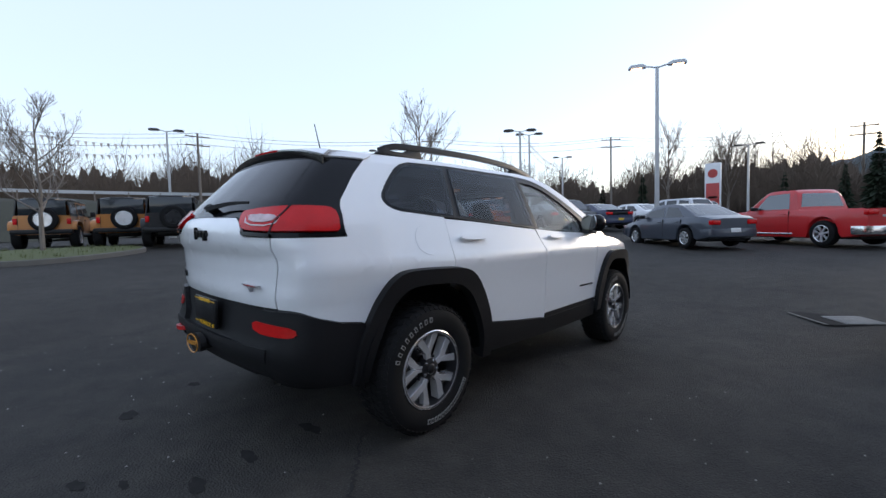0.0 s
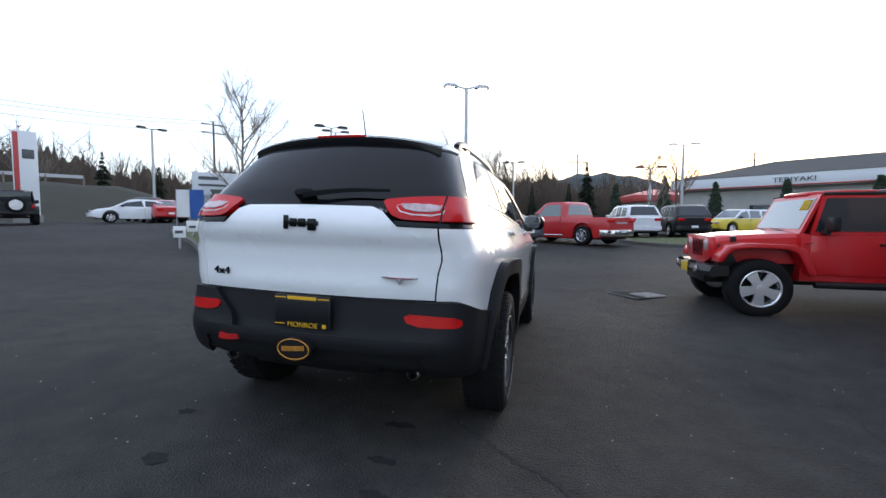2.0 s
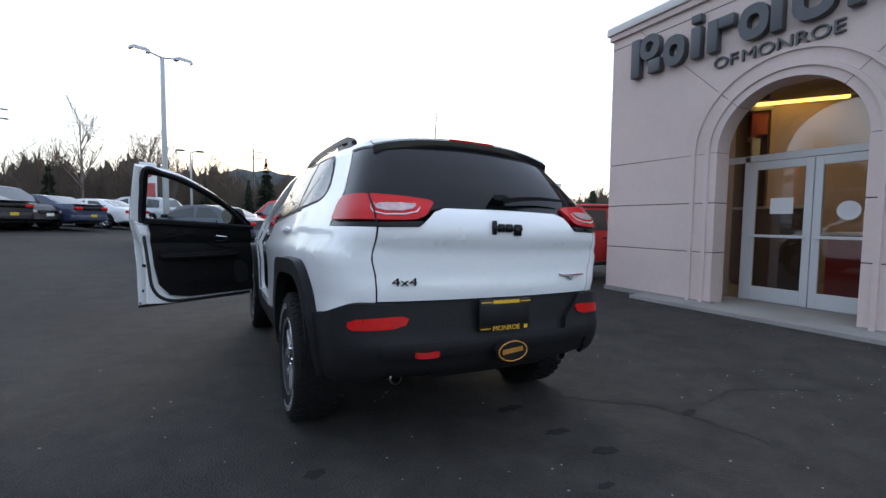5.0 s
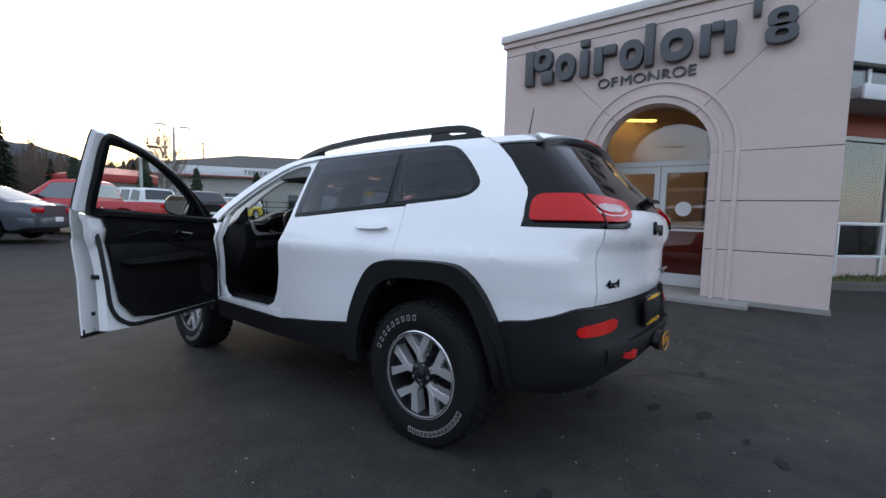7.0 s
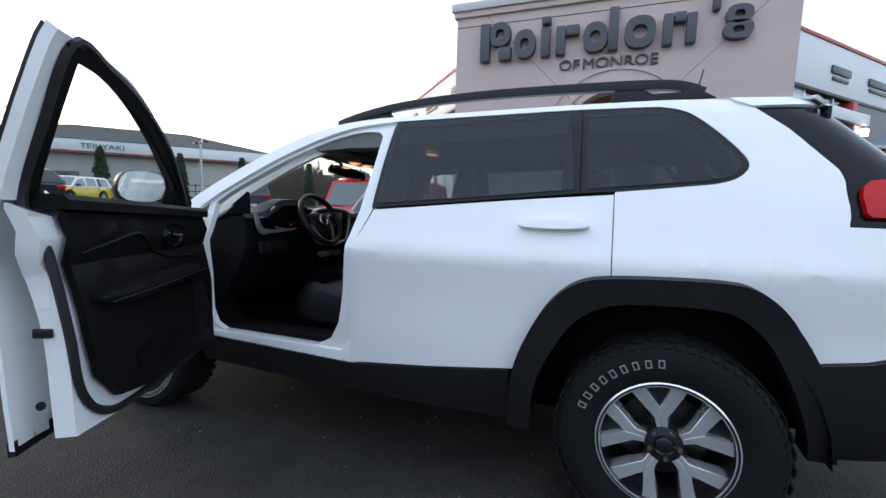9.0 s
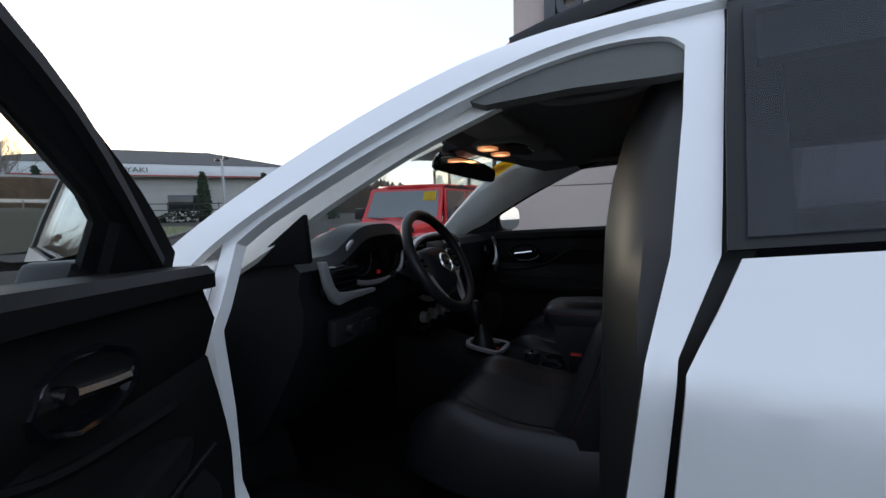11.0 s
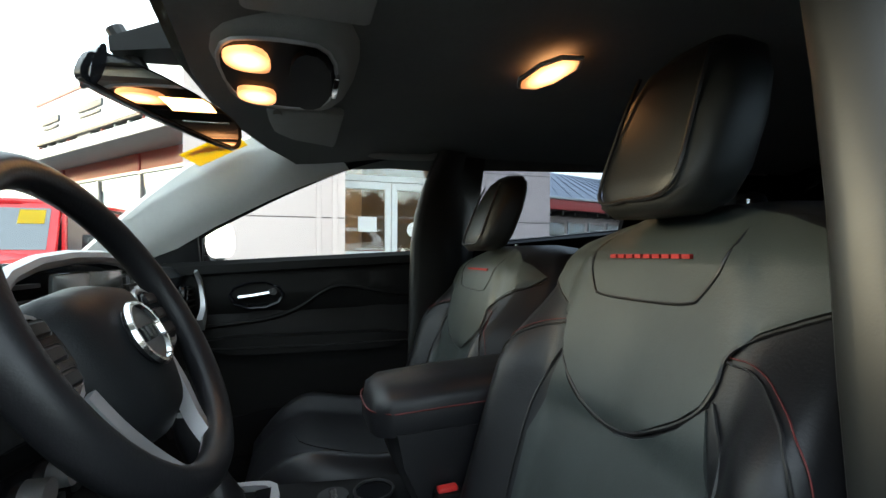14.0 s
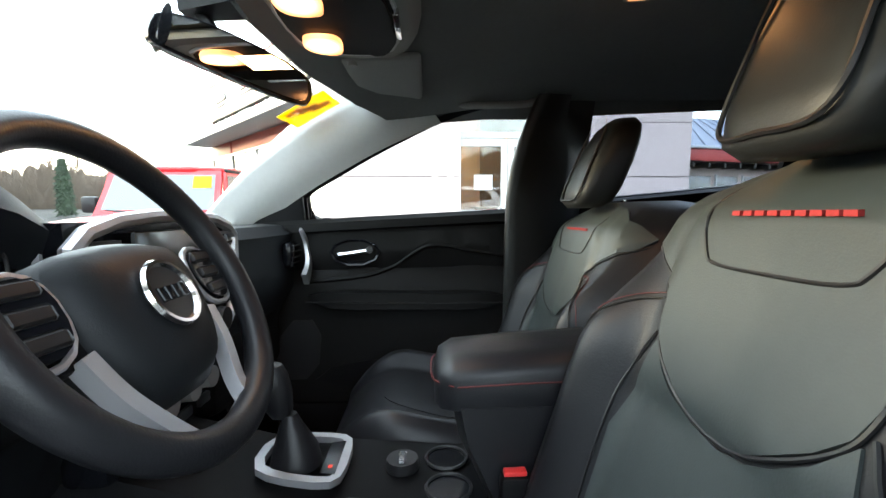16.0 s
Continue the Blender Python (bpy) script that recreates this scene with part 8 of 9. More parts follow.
    for sg in (1, -1):
        part("fog_lamp", cyl(.05, .05, .03, 16, Matrix.Translation((sg * .50, 2.335, .63)) @ Matrix.Rotation(radians(90), 4, 'X')), M_CLEARLENS, fb)
        part("tow_hook", sweep(curve_pts([(sg * .30, 2.28, .70), (sg * .30, 2.36, .72), (sg * .34, 2.36, .74), (sg * .36, 2.28, .72)], 4), circle(.014, 6)), M_SATIN, fb)
    part("rear_bumper", box(-.84, .84, -2.26, -2.04, .52, .68, .04), M_SATIN, v)
    part("frame", box(-.45, .45, -2.0, 2.2, .42, .55, .02), M_SATIN, v)
    part("front_axle", rod((-.7, 1.63, .40), (.7, 1.63, .40), .05), M_SATIN, v)
    part("rear_axle", rod((-.7, -wb / 2, .40), (.7, -wb / 2, .40), .05), M_SATIN, v)
    sp_m = Matrix.Translation((.06, -2.19, 1.02)) @ Matrix.Rotation(radians(-90), 4, 'Z') @ Matrix.Diagonal((1.15, 1.2, 1.2, 1))
    spare = sub("spare_wheel", G_TYRE, v, sp_m)
    sub("rim", rim, spare)
    part("spare_bracket", box(-.1, .2, -2.12, -2.03, .9, 1.12, .02), M_SATIN, v)
    return v


# red off-roader beside the tower
off_roader(Matrix.Translation((5.42, 4.75, -.100)) @ Matrix.Rotation(radians(90), 4, 'Z') @ Matrix.Scale(.965, 4), P_RED, "red four-door off-roader with a hard top beside the entrance", "parked cars", G_RIM5)

car("sedan", place((-1.06, 13.7), (-3.0, 15.3), -1, 2.74, 1.54), P_SLATE, "slate grey four-door sedan parked in the lot", "parked cars", G_RIM7, "sedan", plate="white")
car("pickup", place((2.2, 15.3), (1.44, 15.95), -1, 3.1, 1.69), P_DKRED, "red single-cab pickup with chrome bumper", "parked cars", G_RIM7, "pickup_truck", "pickup truck", plate="white", windows=M_PALEGLASS)


def rear_at(x, y, heading):
    """Pose of a car whose rear end stands at x, y."""
    d = Vector((math.cos(radians(heading)), math.sin(radians(heading))))
    cx, cy = x + d.x * 2.45, y + d.y * 2.45
    return Matrix.Translation((cx, cy, ground_z(cx, cy))) @ Matrix.Rotation(radians(heading - 90), 4, 'Z')


ROW = [("coupe", P_BLACK, -11.0, 14.1, "black muscle coupe with a wide red tail lamp", "yellow"), ("coupe", P_ORANGE, -9.6, 16.5, "bright orange muscle coupe", "yellow"), ("coupe", P_BLACK, -8.0, 19.1, "black muscle coupe beside the orange one", "yellow"), ("coupe", P_BLUE, -6.1, 21.4, "dark blue coupe with a yellow plate", "yellow"), ("sedan", P_PALE, -4.7, 24.2, "white sedan in the back row", "white"), ("suv", P_SILVER, -3.2, 27.0, "silver sport utility car in the back row", "white")]
for kind, pt, x, y, lab, pl in ROW:
    car(kind, rear_at(x, y, 150), pt, lab, "parked cars", G_RIMDK if kind == "coupe" else G_RIM7, "coupe" if kind == "coupe" else "car", plate=pl, wing=kind == "coupe")
rngc = random.Random(11)
pool = [("sedan", P_SILVER, "silver sedan in the far rows"), ("suv", P_BLACK, "black sport utility car in the far rows"), ("sedan", P_PALE, "white sedan in the far rows"), ("sedan", P_DKRED, "dark red sedan in the far rows"), ("suv", P_SLATE, "slate grey sport utility car in the far rows"), ("sedan", P_BLACK, "black sedan in the far rows")]
first = {}
for row in range(3):
    for k in range(9):
        x = -17.0 - row * 6.4 * .866 + 1.42 * k * 1.0 + 1.2
        y = 15.4 + row * 6.4 * .5 + 2.46 * k
        kind, pt, lab = pool[(k * 2 + row * 3 + rngc.randrange(2)) % 6]
        mm = rear_at(x + rngc.uniform(-.3, .3), y, 150 if (k + row) % 3 else -30)
        if lab not in first:
            first[lab] = car(kind, mm, pt, lab, "cars in the far rows", G_RIM7, plate="white")
        else:
            copy_thing(first[lab], mm)

# by the kerb in front of the snack bar
car("suv", rear_at(5.6, 21.6, 100), P_PALE, "white sport utility car by the kerb", "parked cars", G_RIM7, plate="white")
car("suv", rear_at(8.0, 22.0, 95), P_BLACK, "black sport utility car by the kerb", "parked cars", G_RIM7, plate="white")
car("wagon", place((13.5, 27.9), (10.6, 26.4), -1, 2.55, 1.5), P_YELLOW, "yellow old estate car with a cream roof", "parked cars", G_RIM7, roof=P_PALE, plate="white", windows=M_PALEGLASS)
car("sedan", place((9.0, 33.5), (13.0, 36.5), 1, 2.74, 1.54), P_PALE, "white sedan before the snack bar", "parked cars", G_RIM7, plate="white")
car("suv", rear_at(12.6, 15.6, 60), P_SLATE, "grey sport utility car with a pale roof", "parked cars", G_RIM7, plate="white")

# off-roaders and others on the far side
off_roader(rear_at(-17.6, -.3, 163), P_COPPER, "copper off-roader with a black soft top", "off-roaders in a row", G_RIM5, P_BLACK)
off_roader(rear_at(-16.2, 1.75, 163), P_COPPER, "copper off-roader with its spare wheel towards the lot", "off-roaders in a row", G_RIM5, P_BLACK)
off_roader(rear_at(-14.2, 2.75, 160), P_BLACK, "black off-roader with a covered spare wheel", "off-roaders in a row", G_RIMDK, P_BLACK)
car("suv", rear_at(-28.4, 10.0, -20), P_PALE, "white sport utility car facing the lot", "parked cars", G_RIM7, plate="yellow")
off_roader(rear_at(-25.2, 12.8, 150), P_BLACK, "black off-roader on the far side", "parked cars", G_RIM7, P_BLACK)
car("sedan", place((-22.5, 19.0), (-24.0, 16.8), -1, 2.74, 1.54), P_PALE, "white sedan far across the lot", "parked cars", G_RIM7, plate="white")


# ---- lot furniture ----
def light_pole(x, y, h, turn, lit, label, double=True):
    p = root("street_lamp", on_ground(x, y, turn), label, "street lamp", "lot lamps")
    part("base", lathe([(.0, .62), (.22, .62), (.24, .58), (.25, -.1)], 20, 'z'), M_CONC, p)
    part("pole", loft([[(k * a, k * b, z) for a, b in ((-1, -1), (1, -1), (1, 1), (-1, 1))] for k, z in ((.085, .60), (.055, h))]), M_GALV, p)
    part("base_plate", box(-.16, .16, -.16, .16, .62, .65, .005), M_GALV, p)
    for sg in ((1, -1) if double else (1,)):
        arm = part("arm", sweep(curve_pts([(0, 0, h - .05), (sg * .25, 0, h + .02), (sg * .45, 0, h + .05)], 5), circle(.03, 8)), M_GALV, p)
        hd = part("lamp_head", loft([[(sg * xx, yy, z + h) for yy, z in ((-w, .0), (w, .0), (w * .9, t), (-w * .9, t))] for xx, w, t in ((.40, .07, .09), (.55, .15, .14), (.95, .16, .13), (1.05, .10, .07))]), M_GALV if lit else M_DARKMETAL, arm)
        part("lens", box(*sorted((sg * .56, sg * .95)), -.11, .11, h - .025, h + .004, .008), M_LAMPON if lit else M_COPING, hd)
    return p


light_pole(-2.95, 17.0, 6.9, 25, True, "tall grey lot lamp with two lit heads")
light_pole(-12.9, 22.5, 6.2, 40, False, "tall grey lot lamp with two heads")
light_pole(-15.6, 28.0, 6.9, 40, False, "tall grey lot lamp with two heads")
light_pole(-20.4, 42.6, 7.0, 40, False, "far grey lot lamp with two heads")
light_pole(-3.05, 39.8, 6.2, 0, False, "far grey lot lamp with two heads")
light_pole(-31.8, 7.5, 7.4, 70, False, "grey lot lamp with two heads by the bank")
light_pole(-29.0, 24.0, 7.0, 70, False, "far grey lot lamp with two heads")
light_pole(9.5, 30.8, 6.0, 0, True, "grey lamp with a lit head before the snack bar")
light_pole(7.3, 30.0, 4.4, 10, False, "short lamp with dark flat heads")
light_pole(19.7, 27.5, 4.3, 70, False, "short lamp with dark flat heads beside the snack bar")

# island with hydrant, cabinet, board and tree
kerb_island("grass_island", [(-6.05, 6.6), (-7.0, 6.0), (-9.5, 8.0), (-13.4, 11.0), (-13.0, 12.6), (-9.6, 10.5), (-7.3, 9.0), (-5.9, 7.5)], .14, "long grass island with a concrete kerb")
kerb_island("grass_strip_west", [(-11.65, -.9), (-13.8, 1.8), (-15.4, .9), (-14.8, -3.5), (-12.6, -4.6)], .12, "grass strip with a concrete kerb")
kerb_island("grass_strip_north", [(4.0, 18.5), (5.9, 15.7), (9.2, 17.6), (13.5, 22.5), (12.4, 23.9), (8.0, 20.0), (5.4, 19.6)], .12, "grass verge with a concrete kerb")
hz = ground_z(-7.64, 7.98) + .16
hy_ = root("fire_hydrant", Matrix.Translation((-7.64, 7.98, hz)) @ Matrix.Rotation(radians(25), 4, 'Z'), "red fire hydrant with a white bonnet", "hydrant")
part("barrel", lathe([(.0, -.05), (.17, -.05), (.17, .03), (.115, .05), (.11, .46), (.14, .48), (.14, .53), (.0, .53)], 24, 'z'), M_REDHOOK, hy_)
bon = part("bonnet", lathe([(.15, .53), (.155, .56), (.14, .62), (.10, .68), (.05, .71), (.0, .715)], 24, 'z'), M_LABELWHITE, hy_, "white painted bonnet")
part("top_nut", cyl(.03, .025, .06, 5, Matrix.Translation((0, 0, .74))), M_LABELWHITE, bon)
for a in (0, 90, 180):
    noz = lathe([(.0, .22), (.035, .22), (.035, .20), (.065, .195), (.07, .12), (.06, .09)], 16)
    part("nozzle_cap", noz, M_LABELWHITE if a != 90 else M_REDHOOK, hy_).matrix_local = Matrix.Translation((0, 0, .38)) @ Matrix.Rotation(radians(a), 4, 'Z')
for i in range(6):
    part("flange_bolt", cyl(.014, .014, .04, 6, Matrix.Translation((.135 * math.cos(i * 1.047), .135 * math.sin(i * 1.047), .05))), M_REDHOOK, hy_)
cb = root("utility_cabinet", Matrix.Translation((-8.5, 8.35, ground_z(-8.5, 8.35) + .12)) @ Matrix.Rotation(radians(40), 4, 'Z'), "grey-green utility cabinet on a concrete base", "utility cabinet")
M_CABINET = mat("grey_green_enamel", (.10, .115, .10), .6, vary=.15, scale=3)
part("base", box(-.45, .45, -.36, .36, -.1, .62, .02), M_CONC, cb)
body_ = part("cabinet_body", box(-.42, .42, -.33, .33, .62, 1.50, .015), M_CABINET, cb)
part("lid", box(-.45, .45, -.36, .36, 1.50, 1.56, .015), M_CABINET, body_)
part("cabinet_door", box(-.36, .36, -.345, -.332, .70, 1.44, .006), M_CABINET, body_)
part("door_handle", box(.24, .30, -.37, -.345, 1.02, 1.14, .006), M_DARKMETAL, body_)


def sign_board(x, y, turn, w, z0, z1, posts, face, label, bars):
    s = root("sign_board", on_ground(x, y, turn), label, "sign")
    bd = part("board", box(-w / 2, w / 2, -.04, .04, z0, z1, .01), face, s)
    for px in posts:
        part("post", rod((px, 0, -.1), (px, 0, z0 + .01), .035), M_GALV, s)
    for xa, xb, za, zb, mm in bars:
        part("writing_bar", box(xa, xb, -.048, -.041, za, zb), mm, bd)
    return s


sign_board(-10.9, 10.5, 45, 1.5, 1.55, 2.35, (-.6, .6), M_WHITEPANEL, "white board sign on two posts over the island", ((-.55, .1, 2.08, 2.2, M_SIGNDK), (-.55, .35, 1.85, 1.93, M_SIGNDK)))
sign_board(-8.9, 6.95, 30, .30, .30, .62, (0,), M_LABELWHITE, "small white notice in the grass", ((-.1, .1, .42, .5, M_SIGNDK),))
sign_board(-10.4, 8.9, 35, .34, .30, .66, (0,), M_LABELWHITE, "small white notice in the grass", ((-.1, .1, .42, .5, M_SIGNDK),))
M_BANNERBLUE = mat("blue_banner_cloth", (.03, .10, .34), .8, vary=.2, scale=6)


def banner(x, y, turn, material, h, label):
    b = root("feather_banner", on_ground(x, y, turn, .12), label, "banner", "feather banners")
    part("pole", rod((0, 0, -.05), (0, 0, h), .012, .008, 8), M_GALV, b)
    part("cloth", loft([[(x0, .02 * math.sin(z * 4 + x0 * 8), z) for x0 in (.015, .18, .36, .46)] + [(x0, .02 * math.sin(z * 4 + x0 * 8) + .004, z) for x0 in (.46, .36, .18, .015)] for z in [h * .35 + h * .63 * i / 8 for i in range(9)]]), material, b)


banner(-11.2, 9.6, 30, M_BANNERBLUE, 1.6, "blue upright banner beside the island")
banner(-12.4, 10.2, 30, M_LABELWHITE, 1.6, "white upright banner beside the island")
banner(-12.9, 11.4, 60, M_BANNERBLUE, 1.7, "blue upright banner beside the island")


def totem(x, y, turn, w, h, label, halves):
    t = root("totem_sign", on_ground(x, y, turn), label, "totem sign")
    part("plinth", box(-w / 2 - .1, w / 2 + .1, -.3, .3, -.3, .5, .02), M_CONC, t)
    bd = part("panel", box(-w / 2, w / 2, -.18, .18, .5, h, .03), M_WHITEPANEL, t)
    for za, zb, xa, xb, mm in halves:
        part("panel_block", box(xa * w, xb * w, -.195, -.181, za * h, zb * h, .004), mm, bd)
    return t


tt = totem(-6.9, 47.2, 0, 1.35, 5.7, "tall white and red totem sign", ((.20, .66, -.42, .42, M_REDPAINT), (.40, .44, -.3, .3, M_LABELWHITE)))
part("round_mark", cyl(.42, .42, .03, 28, Matrix.Translation((0, -.19, 4.7)) @ Matrix.Rotation(radians(90), 4, 'X')), M_REDPAINT, tt, "round red maker mark as a plain disc")
totem(-32.8, 18.0, 70, 1.2, 6.0, "white totem sign with a red side", ((.1, .98, -.5, -.28, M_REDPAINT), (.7, .8, -.15, .35, M_SIGNDK)))


# pennant strings from lamp to lamp
def pennants(a, b, sag, n, label):
    s = root("pennant_string", Matrix.Translation(a), label, "pennants", "pennant strings")
    a, b = Vector(a), Vector(b)
    pts = [a.lerp(b, i / 24) - a + Vector((0, 0, -sag * 4 * (i / 24) * (1 - i / 24))) for i in range(25)]
    part("cord", sweep(pts, circle(.008, 4)), M_GALV, s)
    d = (b - a).normalized()
    me = bpy.data.meshes.new("flag")
    me.from_pydata([d * -.10, d * .10, (.03, .03, -.32), d * .09 + Vector((.004, .004, -.01))], [], [(0, 1, 2), (0, 2, 3)])
    me.materials.append(M_FLAG)
    for i in range(n):
        t = (i + .5) / n
        ob = new("flag", me)
        ob.parent = s
        ob.matrix_local = Matrix.Translation(a.lerp(b, t) - a + Vector((0, 0, -sag * 4 * t * (1 - t))))


pennants((-31.8, 7.5, 7.3), (-26, -2.5, 6.6), .5, 26, "string of grey pennants between lot lamps")
pennants((-31.8, 7.5, 6.7), (-26, -2.5, 5.8), .5, 26, "string of grey pennants between lot lamps")
pennants((-15.6, 28.0, 7.4), (-20.4, 42.6, 7.6), .6, 30, "string of grey pennants between lot lamps")
pennants((-15.6, 28.0, 7.0), (-20.4, 42.6, 7.0), .6, 30, "string of grey pennants between lot lamps")
pennants((-12.9, 22.5, 7.1), (-20.4, 42.6, 7.3), .6, 40, "string of grey pennants between lot lamps")


# power line
def power_pole(x, y, h, turn):
    p = root("power_pole", on_ground(x, y, turn), "weathered wooden power pole with cross arms", "power pole", "power poles")
    part("mast", rod((0, 0, -.3), (0, 0, h), .16, .11, 10), M_BARK, p)
    for k, z in enumerate((h - .4, h - 1.4)):
        part("cross_arm", box(-1.3, 1.3, -.06, .06, z - .06, z + .06, .01), M_BARK, p)
        for q in (-1.15, -.5, .5, 1.15):
            part("insulator", cyl(.05, .035, .14, 8, Matrix.Translation((q, 0, z + .13))), M_COPING, p)


POLES = [(-62, -12, 11.5), (-52, 16, 11.5), (-38, 40, 11.5), (-21.4, 58.6, 11.5), (4, 70, 11.5), (30, 74, 11.5)]
for i, (x, y, h) in enumerate(POLES):
    x2, y2, _ = POLES[min(i + 1, len(POLES) - 1)]
    power_pole(x, y, h, math.degrees(math.atan2(y, x)) - 75)
lines = root("power_lines", Matrix.Identity(4), "thin dark power lines between the poles", "power line")
for (xa, ya, h), (xb, yb, _) in zip(POLES, POLES[1:]):
    for off, dz in ((-1.1, -.2), (1.1, -.2), (0, -1.2)):
        d = Vector((xb - xa, yb - ya, 0)).normalized()
        n = Vector((-d.y, d.x, 0)) * off
        a = Vector((xa, ya, ground_z(xa, ya) + h + dz)) + n
        b = Vector((xb, yb, ground_z(xb, yb) + h + dz)) + n
        part("wire", sweep([a.lerp(b, i / 10) - Vector((0, 0, 3.2 * (i / 10) * (1 - i / 10))) for i in range(11)], circle(.022, 4)), M_DARKMETAL, lines)


# ---- trees ----
def bare_tree(x, y, h, seed, label, spread=.5, dz=0.0, lean=0.0):
    rg = random.Random(seed)
    t = root("bare_tree", on_ground(x, y, 0, dz), label, "tree", "bare trees")
    trunk, limbs, twigs = bmesh.new(), bmesh.new(), bmesh.new()
    stem = [Vector((lean * (i / 7) ** 2 + rg.uniform(-.03, .03), rg.uniform(-.03, .03), h * i / 7)) for i in range(8)]
    stem[0].z = -.15
    r0 = h * .016
    sweep(stem, circle(1, 8), bm=trunk, scale=[r0 * (1 - .88 * i / 7) for i in range(8)], up=(1, 0, 0))
    part("trunk", trunk, M_BARK, t)

    def grow(p, d, ln, r, depth):
        n = 4
        pts, q, dd = [p], p.copy(), d.copy()
        for i in range(n):
            dd = (dd + Vector((rg.uniform(-.14, .14), rg.uniform(-.14, .14), rg.uniform(0, .14)))).normalized()
            q = q + dd * ln / n
            pts.append(q.copy())
        sweep(pts, circle(1, 5 if depth == 0 else 3), bm=limbs if depth == 0 else twigs, scale=[r * (1 - .7 * i / n) for i in range(n + 1)], up=(.3, .9, .1))
        if depth < 3:
            for k in range((7, 5, 3)[depth]):
                f = rg.uniform(.25, 1.0)
                i = min(int(f * n), n - 1)
                b = pts[i].lerp(pts[i + 1], f * n - i)
                s = (dd + Vector((rg.uniform(-.9, .9), rg.uniform(-.9, .9), rg.uniform(-.1, .6)))).normalized()
                grow(b, s, ln * rg.uniform(.32, .58), max(r * .42, .004), depth + 1)
    for k in range(15):
        f = rg.uniform(.24, .92)
        p = stem[0].lerp(stem[7], f)
        p = stem[min(int(f * 7), 6)].lerp(stem[min(int(f * 7), 6) + 1], f * 7 - int(f * 7))
        a = k * 2.4 + rg.uniform(-.4, .4)
        d = Vector((math.cos(a) * spread * 1.3, math.sin(a) * spread * 1.3, rg.uniform(.6, 1.0))).normalized()
        grow(p, d, h * .46 * (1.15 - f * .8), r0 * .45 * (1.1 - f * .6), 0)
    part("branchwork", limbs, M_BARK, t)
    part("brushwood", twigs, M_TWIG, t)
    return t


bare_tree(-8.75, 9.35, 4.6, 3, "slender bare tree on the grass island", dz=.14)
bare_tree(-14.0, -.5, 4.1, 4, "spreading bare tree on the grass strip", .75, dz=.12)
bare_tree(6.2, 23.5, 4.4, 5, "small bare tree by the kerb", .4)
bare_tree(9.4, 31.9, 5.6, 6, "small bare tree before the snack bar", .45)
bare_tree(-33, 56, 8, 8, "tall bare tree behind the lot", .5)
bare_tree(-15, 62, 12, 9, "tall bare tree behind the lot", .4)
bare_tree(-8.5, 64, 11, 10, "tall bare tree behind the lot", .4)
bare_tree(-52, 30, 8, 12, "tall bare tree behind the lot", .5)


def clump_crown(bm, cx, cy, z0, z1, rad, n, rg, size, taper=1.0):
    """Many small ragged sprays in a cone or column."""
    for i in range(n):
        f = rg.random() ** .8
        z = z0 + (z1 - z0) * f
        rr = rad(f) * math.sqrt(rg.uniform(.25, 1.0))
        a = rg.uniform(0, 6.283)
        p = Vector((cx + rr * math.cos(a), cy + rr * math.sin(a), z))
        s = size * rg.uniform(.6, 1.4)
        o = Vector((math.cos(a), math.sin(a), rg.uniform(-.5, .3)))
        sd = Vector((-math.sin(a), math.cos(a), rg.uniform(-.3, .3)))
        q = [bm.verts.new(p - sd * s * .5), bm.verts.new(p + sd * s * .5), bm.verts.new(p + o * s), bm.verts.new(p + Vector((0, 0, s * .6)))]
        bm.faces.new((q[0], q[2], q[3]))
        bm.faces.new((q[1], q[3], q[2]))
        bm.faces.new((q[0], q[1], q[2]))


def conifer(x, y, h, seed):
    rg = random.Random(seed)
    t = root("conifer_tree", on_ground(x, y), "dark tall conifer behind the lot", "tree", "conifers")
    part("trunk", rod((0, 0, -.3), (0, 0, h * .97), h * .02, .02, 8), M_BARK, t)
    bm = bmesh.new()
    tiers = int(h * 8)
    for k in range(tiers):
        f = k / tiers
        z = h * (.10 + .88 * f) + rg.uniform(-.12, .12)
        rr = h * .16 * (1 - f) ** .85 * rg.uniform(.45, 1.3) + .1
        m = 15
        for i in range(m):
            a = i * 6.283 / m + rg.uniform(-.3, .3)
            ln = rr * rg.uniform(.45, 1.2)
            d = Vector((math.cos(a), math.sin(a), 0))
            sd = Vector((-d.y, d.x, 0))
            root_, tip = Vector((0, 0, z)), d * ln + Vector((0, 0, z - ln * rg.uniform(.05, .5)))
            midp = root_.lerp(tip, .55) + Vector((0, 0, .12))
            w = ln * .17 + .03
            v = [bm.verts.new(p) for p in (root_, midp + sd * w, tip, midp - sd * w, midp - Vector((0, 0, w * 1.3)))]
            bm.faces.new((v[0], v[1], v[2]))
            bm.faces.new((v[0], v[2], v[3]))
            bm.faces.new((v[0], v[4], v[2]))
    part("crown", bm, M_CONIFER, t, "", 0)
    return t


for i, (x, y, h) in enumerate(((-2.5, 60, 11), (2.5, 58, 9.5), (5.0, 62, 13), (8.5, 60, 10), (-17, 58, 9), (-30, 56, 9.5), (-36, 44, 8), (-46, 33, 10), (-50, 24, 9), (-44, 38, 9.5), (12, 64, 10), (-55, 12, 8), (16, 60, 8.5), (20, 66, 10), (-24, 62, 8))):
    conifer(x, y, h * (.50 + .22 * ((i * 7) % 5) / 4), 30 + i)


conifer(12.6, -5.2, 3.9, 52)


